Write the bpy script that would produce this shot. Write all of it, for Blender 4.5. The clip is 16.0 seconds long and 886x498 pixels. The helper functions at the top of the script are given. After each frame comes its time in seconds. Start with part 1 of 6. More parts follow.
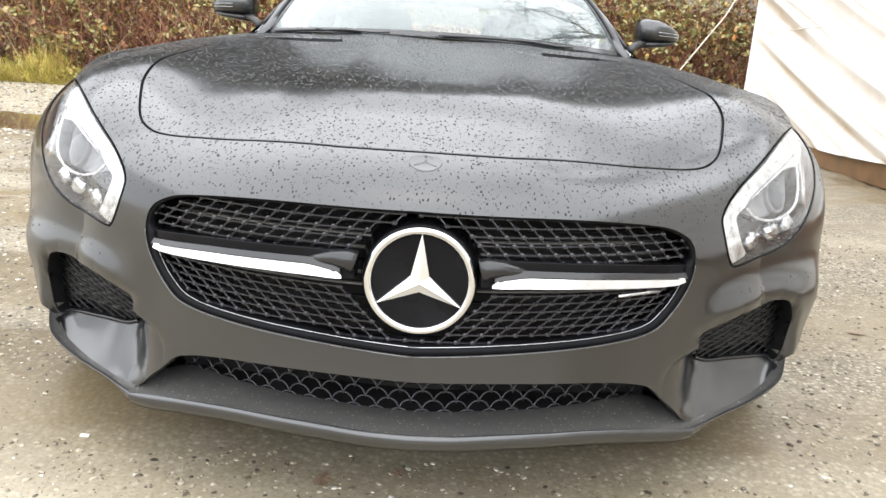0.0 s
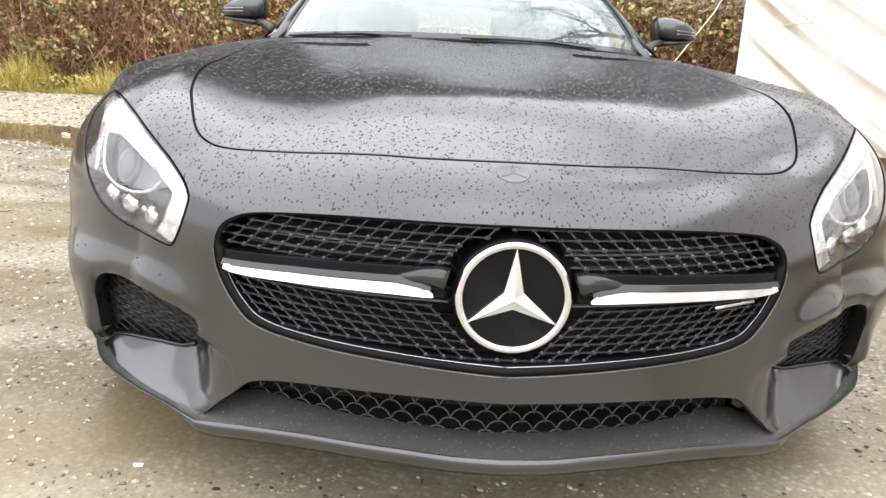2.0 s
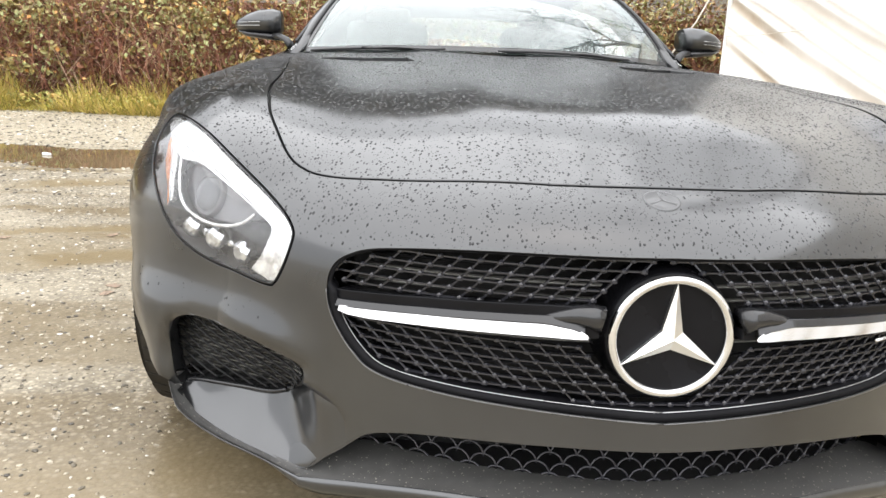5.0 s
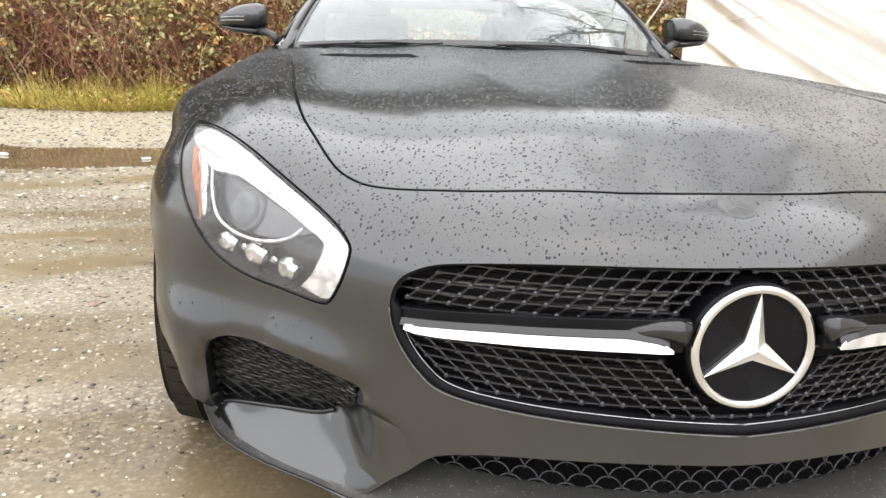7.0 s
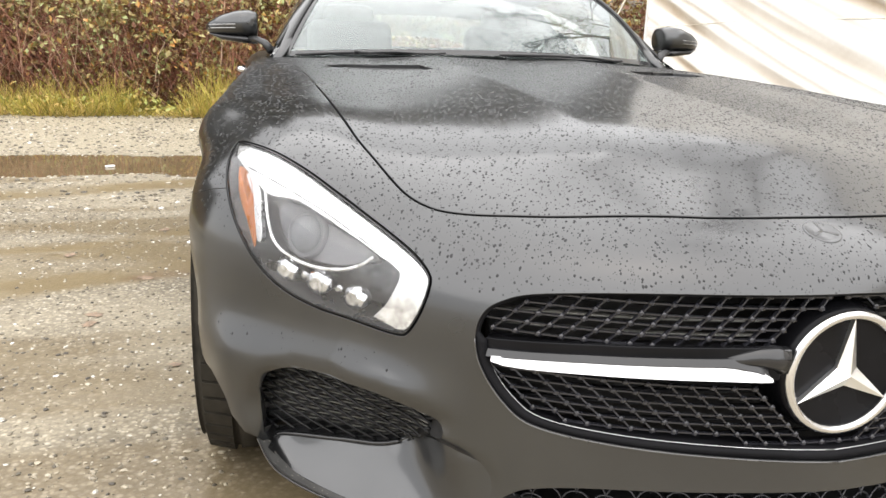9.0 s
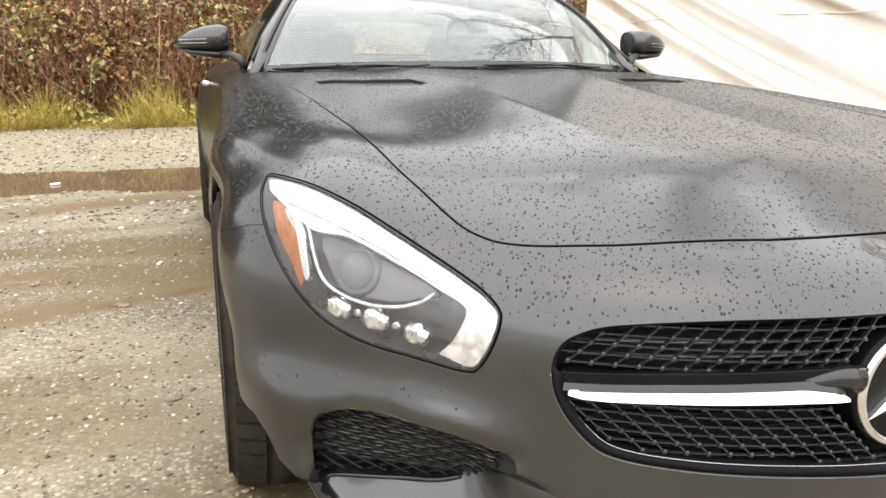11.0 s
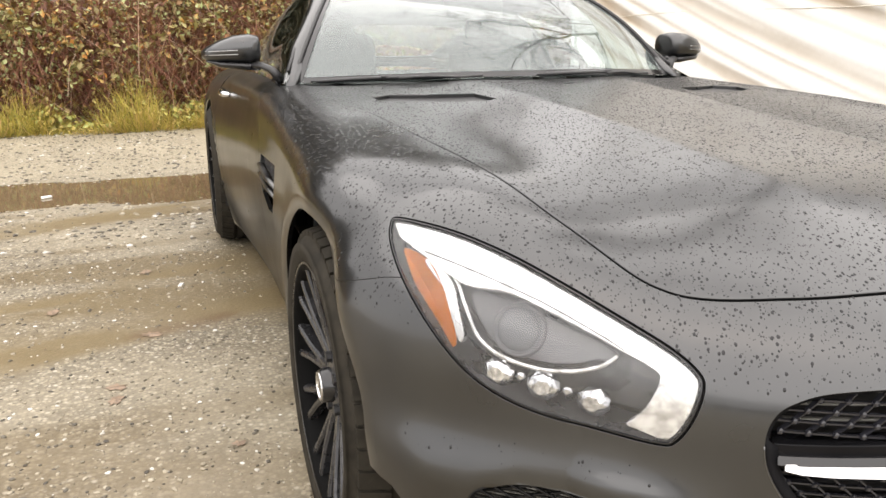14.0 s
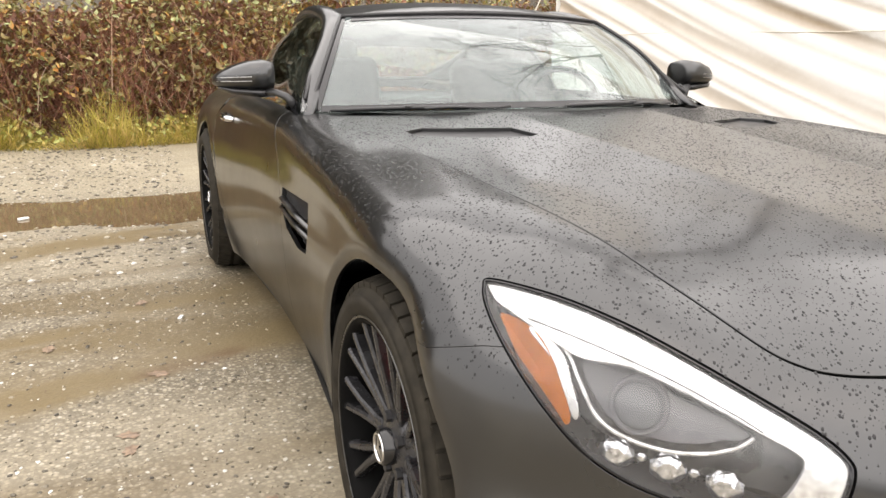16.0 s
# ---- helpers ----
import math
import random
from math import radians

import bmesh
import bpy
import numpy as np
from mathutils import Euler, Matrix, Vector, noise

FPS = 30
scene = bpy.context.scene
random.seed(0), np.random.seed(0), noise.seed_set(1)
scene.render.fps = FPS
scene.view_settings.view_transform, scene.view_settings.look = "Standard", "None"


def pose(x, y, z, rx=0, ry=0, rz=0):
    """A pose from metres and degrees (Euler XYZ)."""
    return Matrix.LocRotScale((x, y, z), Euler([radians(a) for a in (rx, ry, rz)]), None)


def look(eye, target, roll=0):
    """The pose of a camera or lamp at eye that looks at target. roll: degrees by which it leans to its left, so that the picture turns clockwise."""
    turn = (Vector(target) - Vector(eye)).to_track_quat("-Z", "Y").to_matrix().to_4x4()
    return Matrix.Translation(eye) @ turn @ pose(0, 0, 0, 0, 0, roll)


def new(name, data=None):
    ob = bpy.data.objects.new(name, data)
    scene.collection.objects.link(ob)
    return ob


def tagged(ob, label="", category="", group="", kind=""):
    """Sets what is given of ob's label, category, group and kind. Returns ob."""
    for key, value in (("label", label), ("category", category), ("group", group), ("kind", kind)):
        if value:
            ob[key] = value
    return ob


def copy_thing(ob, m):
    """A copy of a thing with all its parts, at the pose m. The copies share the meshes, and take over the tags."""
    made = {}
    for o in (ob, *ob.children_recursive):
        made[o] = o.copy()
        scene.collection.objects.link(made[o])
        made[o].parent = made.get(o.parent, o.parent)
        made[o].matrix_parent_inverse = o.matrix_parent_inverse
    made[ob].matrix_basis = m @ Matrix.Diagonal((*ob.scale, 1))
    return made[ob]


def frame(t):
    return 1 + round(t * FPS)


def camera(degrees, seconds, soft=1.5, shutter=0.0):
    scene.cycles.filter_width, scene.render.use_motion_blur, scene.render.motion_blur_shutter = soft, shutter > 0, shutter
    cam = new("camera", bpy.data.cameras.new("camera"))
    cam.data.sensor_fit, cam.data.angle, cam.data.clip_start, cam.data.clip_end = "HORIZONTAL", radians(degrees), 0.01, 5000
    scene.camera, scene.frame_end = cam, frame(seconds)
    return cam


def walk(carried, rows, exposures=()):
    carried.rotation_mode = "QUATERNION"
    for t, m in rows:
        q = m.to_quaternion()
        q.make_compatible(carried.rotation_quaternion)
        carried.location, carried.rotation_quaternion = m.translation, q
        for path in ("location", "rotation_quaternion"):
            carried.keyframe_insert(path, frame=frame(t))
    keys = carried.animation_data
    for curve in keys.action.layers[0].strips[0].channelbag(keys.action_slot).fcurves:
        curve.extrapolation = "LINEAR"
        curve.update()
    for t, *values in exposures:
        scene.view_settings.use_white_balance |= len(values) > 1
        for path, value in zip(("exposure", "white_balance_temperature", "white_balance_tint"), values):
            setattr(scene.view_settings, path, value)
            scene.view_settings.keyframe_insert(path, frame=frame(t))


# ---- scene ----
cam = camera(59.1, 16.0)
PATH = [
    (0, (0.03, -2.083, 0.854), (0.043, -0.15, 0.34), 3.9),
    (0.5, (-0.016, -2.072, 0.855), (0.008, -0.143, 0.327), 3.7),
    (1, (-0.06, -2.057, 0.852), (-0.032, -0.129, 0.321), 3.5),
    (1.5, (-0.105, -2.036, 0.853), (-0.056, -0.106, 0.33), 3.3),
    (2, (-0.149, -2.018, 0.852), (-0.081, -0.085, 0.341), 3.0),
    (2.5, (-0.195, -1.995, 0.85), (-0.121, -0.059, 0.352), 2.7),
    (3, (-0.243, -1.974, 0.851), (-0.154, -0.034, 0.375), 2.3),
    (3.5, (-0.286, -1.955, 0.848), (-0.18, -0.012, 0.385), 2.3),
    (4, (-0.327, -1.932, 0.848), (-0.204, 0.009, 0.384), 2.4),
    (6.5, (-0.526, -1.833, 0.862), (-0.289, 0.086, 0.354), 1.9),
    (7, (-0.566, -1.814, 0.869), (-0.293, 0.101, 0.361), 1.7),
    (7.5, (-0.609, -1.795, 0.874), (-0.307, 0.116, 0.368), 1.8),
    (8, (-0.656, -1.776, 0.88), (-0.313, 0.131, 0.382), 1.9),
    (8.5, (-0.703, -1.758, 0.885), (-0.33, 0.144, 0.391), 1.9),
    (9, (-0.751, -1.739, 0.893), (-0.348, 0.155, 0.391), 1.9),
    (11.5, (-0.959, -1.63, 0.945), (-0.382, 0.216, 0.434), 0.2),
    (12, (-0.995, -1.597, 0.953), (-0.413, 0.244, 0.43), 0.0),
    (12.5, (-1.034, -1.56, 0.962), (-0.438, 0.275, 0.436), -0.1),
    (13, (-1.073, -1.517, 0.97), (-0.463, 0.315, 0.448), -0.1),
    (13.5, (-1.11, -1.473, 0.978), (-0.493, 0.355, 0.45), -0.3),
    (14, (-1.148, -1.432, 0.989), (-0.514, 0.391, 0.465), -0.3),
    (14.5, (-1.185, -1.389, 1.001), (-0.547, 0.435, 0.484), -0.5),
    (15, (-1.226, -1.347, 1.013), (-0.565, 0.47, 0.502), -0.0),
    (15.5, (-1.261, -1.307, 1.024), (-0.565, 0.498, 0.516), 0.3),
    (16, (-1.296, -1.266, 1.04), (-0.571, 0.531, 0.544), 0.4),
]
walk(cam, [(t, look(eye, target, roll)) for t, eye, target, roll in PATH], exposures=[(0, 1.40, 6180, 10), (7, 1.26, 6350, 10.5), (11, 1.15, 6550, 11), (16, 1.02, 6750, 13)])

# ---------------------------------------------------------------- light
world = bpy.data.worlds.new("overcast_sky")
scene.world = world
world.use_nodes = True
_wn = world.node_tree.nodes
_sky = _wn.new("ShaderNodeTexSky")
_sky.sky_type, _sky.sun_disc = "NISHITA", False
_sky.sun_elevation, _sky.sun_rotation = radians(74), radians(188)
_sky.air_density, _sky.dust_density, _sky.ozone_density, _sky.altitude = 1.0, 3.0, 1.0, 100
_veil = _wn.new("ShaderNodeMix")
_veil.data_type = "RGBA"
_veil.inputs[0].default_value, _veil.inputs[7].default_value = 0.85, (7.3, 7.15, 6.9, 1)
world.node_tree.links.new(_sky.outputs[0], _veil.inputs[6])
world.node_tree.links.new(_veil.outputs[2], _wn["Background"].inputs[0])
_wn["Background"].inputs[1].default_value = 0.14
_sd = bpy.data.lights.new("sun", "SUN")
_sd.energy, _sd.angle, _sd.color = 2.2, radians(130), (1.0, 0.98, 0.95)
sun = new("sun", _sd)
sun.matrix_world = look((-0.5, -3.0, 11), (0, 0, 0))


# ---------------------------------------------------------------- materials
def principled(name, color, rough=0.5, metal=0.0, **more):
    m = bpy.data.materials.new(name)
    m.use_nodes = True
    b = m.node_tree.nodes["Principled BSDF"]
    b.inputs["Base Color"].default_value = (*color, 1)
    b.inputs["Roughness"].default_value = rough
    b.inputs["Metallic"].default_value = metal
    for key, value in more.items():
        b.inputs[key.replace("_", " ")].default_value = value
    return m, m.node_tree.nodes, m.node_tree.links, b


def noise_tex(n, l, scale, detail=4, coord="Object", rough=0.55):
    tc, nt = n.new("ShaderNodeTexCoord"), n.new("ShaderNodeTexNoise")
    nt.inputs["Scale"].default_value, nt.inputs["Detail"].default_value = scale, detail
    nt.inputs["Roughness"].default_value = rough
    l.new(tc.outputs[coord], nt.inputs["Vector"])
    return nt


def ramp(n, l, source, stops):
    r = n.new("ShaderNodeValToRGB")
    els = r.color_ramp.elements
    while len(els) < len(stops):
        els.new(0.5)
    for e, (at, col) in zip(els, stops):
        e.position, e.color = at, (*col, 1) if len(col) == 3 else col
    l.new(source, r.inputs[0])
    return r


def grey(v):
    return (v, v, v)


def mixed(n, l, fac, a, b):
    m = n.new("ShaderNodeMix")
    m.data_type = "RGBA"
    for sock, val in ((m.inputs[0], fac), (m.inputs[6], a), (m.inputs[7], b)):
        if isinstance(val, bpy.types.NodeSocket):
            l.new(val, sock)
        elif isinstance(val, tuple):
            sock.default_value = (*val, 1)
        else:
            sock.default_value = val
    return m.outputs[2]


def bump(n, l, b, height, strength, distance):
    k = n.new("ShaderNodeBump")
    k.inputs["Strength"].default_value, k.inputs["Distance"].default_value = strength, distance
    l.new(height, k.inputs["Height"])
    l.new(k.outputs[0], b.inputs["Normal"])
    return k


def worn(name, color, rough, metal=0.0, vary=0.25, scale=9.0, fine=160.0, relief=0.0006, rough_vary=0.1, **more):
    """A plain surface with dirt at two scales, uneven gloss and a fine relief."""
    m, n, l, b = principled(name, color, rough, metal, **more)
    big, small = noise_tex(n, l, scale), noise_tex(n, l, fine, 3)
    dark = tuple(c * (1 - vary) for c in color)
    light = tuple(min(1, c * (1 + vary)) for c in color)
    col = ramp(n, l, big.outputs[0], [(0.3, dark), (0.7, light)])
    l.new(col.outputs[0], b.inputs["Base Color"])
    rr = ramp(n, l, big.outputs[0], [(0.35, grey(max(0.02, rough - rough_vary))), (0.65, grey(min(1, rough + rough_vary)))])
    l.new(rr.outputs[0], b.inputs["Roughness"])
    if relief:
        bump(n, l, b, small.outputs[0], 0.25, relief)
    return m


def paint_material():
    """Satin metallic black under a soft clear coat."""
    m, n, l, b = principled("satin_black_paint", (0.08, 0.08, 0.08), 0.4, 0.85)
    big, fine, smear = noise_tex(n, l, 3.5, 5), noise_tex(n, l, 900, 2), noise_tex(n, l, 38, 4)
    l.new(ramp(n, l, big.outputs[0], [(0.3, (0.0360, 0.0368, 0.0380)), (0.72, (0.0480, 0.0488, 0.0498))]).outputs[0], b.inputs["Base Color"])
    l.new(ramp(n, l, big.outputs[0], [(0.3, grey(0.27)), (0.7, grey(0.34))]).outputs[0], b.inputs["Roughness"])
    graze = n.new("ShaderNodeLayerWeight")
    graze.inputs["Blend"].default_value = 0.5
    sheen = ramp(n, l, graze.outputs["Facing"], [(0.81, grey(1.0)), (0.93, grey(0.22))])
    l.new(sheen.outputs[0], b.inputs["Coat Weight"])
    b.inputs["Specular Tint"].default_value = (0.6, 0.6, 0.6, 1)
    l.new(ramp(n, l, smear.outputs[0], [(0.35, grey(0.10)), (0.7, grey(0.17))]).outputs[0], b.inputs["Coat Roughness"])
    bump(n, l, b, fine.outputs[0], 0.05, 0.0004)
    return m


PAINT = paint_material()
SPLITTER_BLACK = worn("splitter_black", (0.055, 0.054, 0.052), 0.36, vary=0.15, scale=40, rough_vary=0.04, fine=420, relief=0.0003)
_n, _l = SPLITTER_BLACK.node_tree.nodes, SPLITTER_BLACK.node_tree.links
_b = _n["Principled BSDF"]
_dots = ramp(_n, _l, noise_tex(_n, _l, 210, 1).outputs[0], [(0.69, grey(0)), (0.72, grey(0.8))])
_l.new(mixed(_n, _l, _dots.outputs[0], _b.inputs["Base Color"].links[0].from_socket, (0.30, 0.28, 0.24)), _b.inputs["Base Color"])
GLOSS_BLACK = worn("gloss_black_plastic", (0.012, 0.012, 0.013), 0.14, vary=0.2, relief=0.0, rough_vary=0.06)
BLACK_PLASTIC = worn("black_plastic", (0.02, 0.02, 0.021), 0.45, vary=0.3)
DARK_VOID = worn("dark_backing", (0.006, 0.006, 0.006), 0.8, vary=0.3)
MESH_PLASTIC = worn("mesh_plastic", (0.018, 0.018, 0.022), 0.20, vary=0.3, rough_vary=0.08)
FIN = worn("cooler_fin", (0.17, 0.165, 0.15), 0.45, 0.5, vary=0.3)
MESH_BLACK = worn("mesh_black", (0.007, 0.007, 0.0075), 0.32, vary=0.3, Specular_IOR_Level=0.25)
CHROME = worn("chrome", (0.62, 0.62, 0.625), 0.13, 1.0, vary=0.10, relief=0.0, rough_vary=0.05)
RUBBER = worn("tyre_rubber", (0.026, 0.023, 0.018), 0.78, vary=0.4, scale=30, relief=0.001, Specular_IOR_Level=0.10)
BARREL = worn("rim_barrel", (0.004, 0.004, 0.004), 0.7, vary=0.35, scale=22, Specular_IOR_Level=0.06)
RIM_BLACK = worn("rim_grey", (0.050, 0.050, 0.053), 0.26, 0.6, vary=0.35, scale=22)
DISC_STEEL = worn("disc_steel", (0.10, 0.098, 0.095), 0.4, 1.0, vary=0.2)
CALIPER_RED = worn("caliper_red", (0.70, 0.02, 0.02), 0.3, vary=0.15)
STAR_CHROME = worn("star_chrome", (0.86, 0.86, 0.85), 0.34, 1.0, vary=0.06, relief=0.0, rough_vary=0.06)
SILVER_TRIM = worn("silver_trim", (0.42, 0.42, 0.42), 0.3, 1.0, vary=0.15)
DARK_TRIM = worn("dark_trim", (0.12, 0.12, 0.12), 0.3, 1.0, vary=0.2)
AMBER = worn("amber_reflector", (0.50, 0.142, 0.0), 0.3, vary=0.10, scale=30, fine=700, Specular_IOR_Level=0.12)
HOUSING = worn("lamp_housing", (0.036, 0.036, 0.038), 0.3, vary=0.3, scale=25)
CRYSTAL = worn("cut_crystal", (0.46, 0.47, 0.49), 0.05, 0.95, vary=0.5, scale=150, relief=0.0, rough_vary=0.03)
REFLECTOR = worn("lamp_reflector", (0.15, 0.15, 0.158), 0.55, vary=0.4, scale=5, relief=0.0, rough_vary=0.03, Specular_IOR_Level=0.12)
SEAT_LEATHER = worn("dark_leather", (0.012, 0.012, 0.012), 0.5, vary=0.3)
PROJECTOR = worn("projector_glass", (0.10, 0.103, 0.108), 0.40, vary=0.4, scale=6, relief=0.0, rough_vary=0.03, Specular_IOR_Level=0.15)
EMBLEM_BLACK = worn("emblem_black", (0.006, 0.006, 0.007), 0.24, vary=0.3, relief=0.0, Specular_IOR_Level=0.10)
FRAME_BLACK = worn("frame_black", (0.007, 0.007, 0.008), 0.45, vary=0.3, relief=0.0, Specular_IOR_Level=0.06)
DASH = worn("dash_grey", (0.035, 0.035, 0.035), 0.6, vary=0.2)


def glass(name, color, rough=0.0, ior=1.45):
    m, n, l, b = principled(name, color, rough)
    b.inputs["Transmission Weight"].default_value, b.inputs["IOR"].default_value = 1.0, ior
    return m


GLASS = glass("clear_glass", (0.76, 0.85, 0.84), ior=1.50)
GLASS.node_tree.nodes["Principled BSDF"].inputs["Transmission Weight"].default_value = 0.97
TINTED = glass("tinted_glass", (0.66, 0.74, 0.70), ior=1.80)
LENS = glass("lamp_cover", (0.97, 0.97, 0.97), ior=1.30)
LENS.node_tree.nodes["Principled BSDF"].inputs["Transmission Weight"].default_value = 0.988
WATER, _n, _l, _b = principled("water_drop", (0.016, 0.016, 0.017), 0.04, 0.0)
_b.inputs["IOR"].default_value = 1.33
DRL, _n, _l, _b = principled("light_strip", (0.85, 0.86, 0.88), 0.3)
_nt = noise_tex(_n, _l, 45, 3)
_l.new(ramp(_n, _l, _nt.outputs[0], [(0.36, (0.36, 0.36, 0.355)), (0.60, (0.66, 0.67, 0.68))]).outputs[0], _b.inputs["Base Color"])
_b.inputs["Metallic"].default_value, _b.inputs["Roughness"].default_value = 0.75, 0.24
bump(_n, _l, _b, noise_tex(_n, _l, 240, 2).outputs[0], 0.15, 0.002)


def ground_material():
    m, n, l, b = principled("wet_gravel", (0.3, 0.28, 0.24), 0.6)
    tc = n.new("ShaderNodeTexCoord")
    fine, mid, big = noise_tex(n, l, 130, 5, rough=0.7), noise_tex(n, l, 7, 5), noise_tex(n, l, 0.9, 4)
    cells = []
    for size in (75, 150):
        v = n.new("ShaderNodeTexVoronoi")
        v.inputs["Scale"].default_value = size
        l.new(tc.outputs["Object"], v.inputs["Vector"])
        cells.append(v)
    pick = n.new("ShaderNodeSeparateColor")
    l.new(cells[0].outputs["Color"], pick.inputs[0])
    coarse = ramp(n, l, pick.outputs[0], [(0.0, (0.035, 0.030, 0.022)), (0.25, (0.095, 0.082, 0.058)), (0.52, (0.215, 0.190, 0.142)), (0.80, (0.345, 0.315, 0.245)), (0.95, (0.46, 0.43, 0.36)), (1.0, (0.68, 0.66, 0.61))])
    pick2 = n.new("ShaderNodeSeparateColor")
    l.new(cells[1].outputs["Color"], pick2.inputs[0])
    small = ramp(n, l, pick2.outputs[0], [(0.0, (0.059, 0.050, 0.038)), (0.2, (0.168, 0.147, 0.109)), (0.6, (0.277, 0.248, 0.189)), (0.95, (0.403, 0.370, 0.302)), (1.0, (0.630, 0.613, 0.571))])
    gravel = mixed(n, l, 0.35, coarse.outputs[0], small.outputs[0])
    gaps = ramp(n, l, cells[0].outputs["Distance"], [(0.30, grey(0.0)), (0.65, grey(0.75))])
    gravel = mixed(n, l, gaps.outputs[0], gravel, (0.084, 0.071, 0.050))
    # pressed fines that fill the gravel in patches
    fines = ramp(n, l, fine.outputs[0], [(0.28, (0.13, 0.112, 0.082)), (0.44, (0.33, 0.298, 0.232)), (0.70, (0.43, 0.395, 0.318))])
    patch_mask = ramp(n, l, big.outputs[0], [(0.47, grey(0.0)), (0.68, grey(0.60))])
    sep = n.new("ShaderNodeSeparateXYZ")
    l.new(tc.outputs["Object"], sep.inputs[0])
    rolled = n.new("ShaderNodeMapRange")
    l.new(sep.outputs[1], rolled.inputs[0])
    for k, v in enumerate((-0.2, -0.9, 0.0, 0.85)):
        rolled.inputs[k + 1].default_value = v
    most = n.new("ShaderNodeMath")
    most.operation = "MAXIMUM"
    l.new(patch_mask.outputs[0], most.inputs[0])
    l.new(rolled.outputs[0], most.inputs[1])
    base = mixed(n, l, most.outputs[0], gravel, fines.outputs[0])
    stain = ramp(n, l, mid.outputs[0], [(0.35, grey(0.0)), (0.70, grey(0.30))])
    base = mixed(n, l, stain.outputs[0], base, (0.185, 0.155, 0.105))
    # wet, browner lanes that run across the yard
    wave = n.new("ShaderNodeMapping")
    wave.inputs["Rotation"].default_value, wave.inputs["Scale"].default_value = (0, 0, radians(24)), (0.22, 1.5, 1)
    l.new(tc.outputs["Object"], wave.inputs[0])
    lane = n.new("ShaderNodeTexNoise")
    lane.inputs["Scale"].default_value, lane.inputs["Detail"].default_value = 1.15, 4
    l.new(wave.outputs[0], lane.inputs["Vector"])
    verge = n.new("ShaderNodeMapRange")
    l.new(sep.outputs[1], verge.inputs[0])
    for k, v in enumerate((4.7, 5.1, 1.0, 0.1)):
        verge.inputs[k + 1].default_value = v
    lanes = ramp(n, l, lane.outputs[0], [(0.49, grey(0)), (0.57, grey(1))])
    wet = n.new("ShaderNodeMath")
    wet.operation = "MULTIPLY"
    l.new(lanes.outputs[0], wet.inputs[0])
    l.new(verge.outputs[0], wet.inputs[1])
    base = mixed(n, l, wet.outputs[0], base, mixed(n, l, 0.50, base, (0.139, 0.105, 0.059)))
    # paler, drier gravel on the verge
    dry = n.new("ShaderNodeMath")
    dry.operation, dry.inputs[0].default_value = "SUBTRACT", 1.0
    l.new(verge.outputs[0], dry.inputs[1])
    half = n.new("ShaderNodeMath")
    half.operation, half.inputs[1].default_value = "MULTIPLY", 0.27
    l.new(dry.outputs[0], half.inputs[0])
    base = mixed(n, l, half.outputs[0], base, ramp(n, l, fine.outputs[0], [(0.3, (0.22, 0.19, 0.13)), (0.5, (0.46, 0.42, 0.31)), (0.7, (0.62, 0.57, 0.45))]).outputs[0])
    # smooth pressed mud and one rust-brown wet stain
    mud, rust = n.new("ShaderNodeAttribute"), n.new("ShaderNodeAttribute")
    mud.attribute_name, rust.attribute_name = "mud", "rust"
    silt = ramp(n, l, fine.outputs[0], [(0.25, (0.125, 0.097, 0.055)), (0.5, (0.178, 0.142, 0.083)), (0.75, (0.235, 0.195, 0.125))])
    silt = mixed(n, l, stain.outputs[0], silt.outputs[0], (0.125, 0.092, 0.048))
    base = mixed(n, l, mud.outputs["Fac"], base, silt)
    base = mixed(n, l, rust.outputs["Fac"], base, (0.105, 0.062, 0.030))
    gloss = n.new("ShaderNodeMath")
    gloss.operation = "MAXIMUM"
    l.new(wet.outputs[0], gloss.inputs[0])
    l.new(mud.outputs["Fac"], gloss.inputs[1])
    warm = n.new("ShaderNodeMix")
    warm.data_type, warm.blend_type = "RGBA", "MULTIPLY"
    warm.inputs[0].default_value, warm.inputs[7].default_value = 1.0, (1.0, 0.967, 0.90, 1)
    l.new(base, warm.inputs[6])
    l.new(warm.outputs[2], b.inputs["Base Color"])
    rr = n.new("ShaderNodeMapRange")
    l.new(gloss.outputs[0], rr.inputs[0])
    rr.inputs[3].default_value, rr.inputs[4].default_value = 0.58, 0.30
    l.new(rr.outputs[0], b.inputs["Roughness"])
    add = n.new("ShaderNodeMath")
    add.operation = "SUBTRACT"
    l.new(fine.outputs[0], add.inputs[0])
    l.new(cells[0].outputs["Distance"], add.inputs[1])
    bump(n, l, b, add.outputs[0], 0.20, 0.003)
    return m


GROUND = ground_material()


# ---------------------------------------------------------------- building helpers
def mesh_object(name, verts, faces, material, parent=None, label="", smooth=True, normals=None):
    me = bpy.data.meshes.new(name)
    me.from_pydata([tuple(v) for v in verts], [], [tuple(f) for f in faces])
    me.materials.append(material)
    if smooth:
        me.polygons.foreach_set("use_smooth", [True] * len(me.polygons))
    if normals is not None:
        me.normals_split_custom_set_from_vertices([tuple(v) for v in normals])
    me.update()
    ob = new(name, me)
    if parent is not None:
        ob.parent = parent
    if label:
        ob["label"] = label
    return ob


def part(name, bm, material, parent, label="", smooth=True):
    me = bpy.data.meshes.new(name)
    bm.to_mesh(me)
    bm.free()
    me.materials.append(material)
    if smooth:
        me.polygons.foreach_set("use_smooth", [True] * len(me.polygons))
    ob = new(name, me)
    ob.parent = parent
    if label:
        ob["label"] = label
    return ob


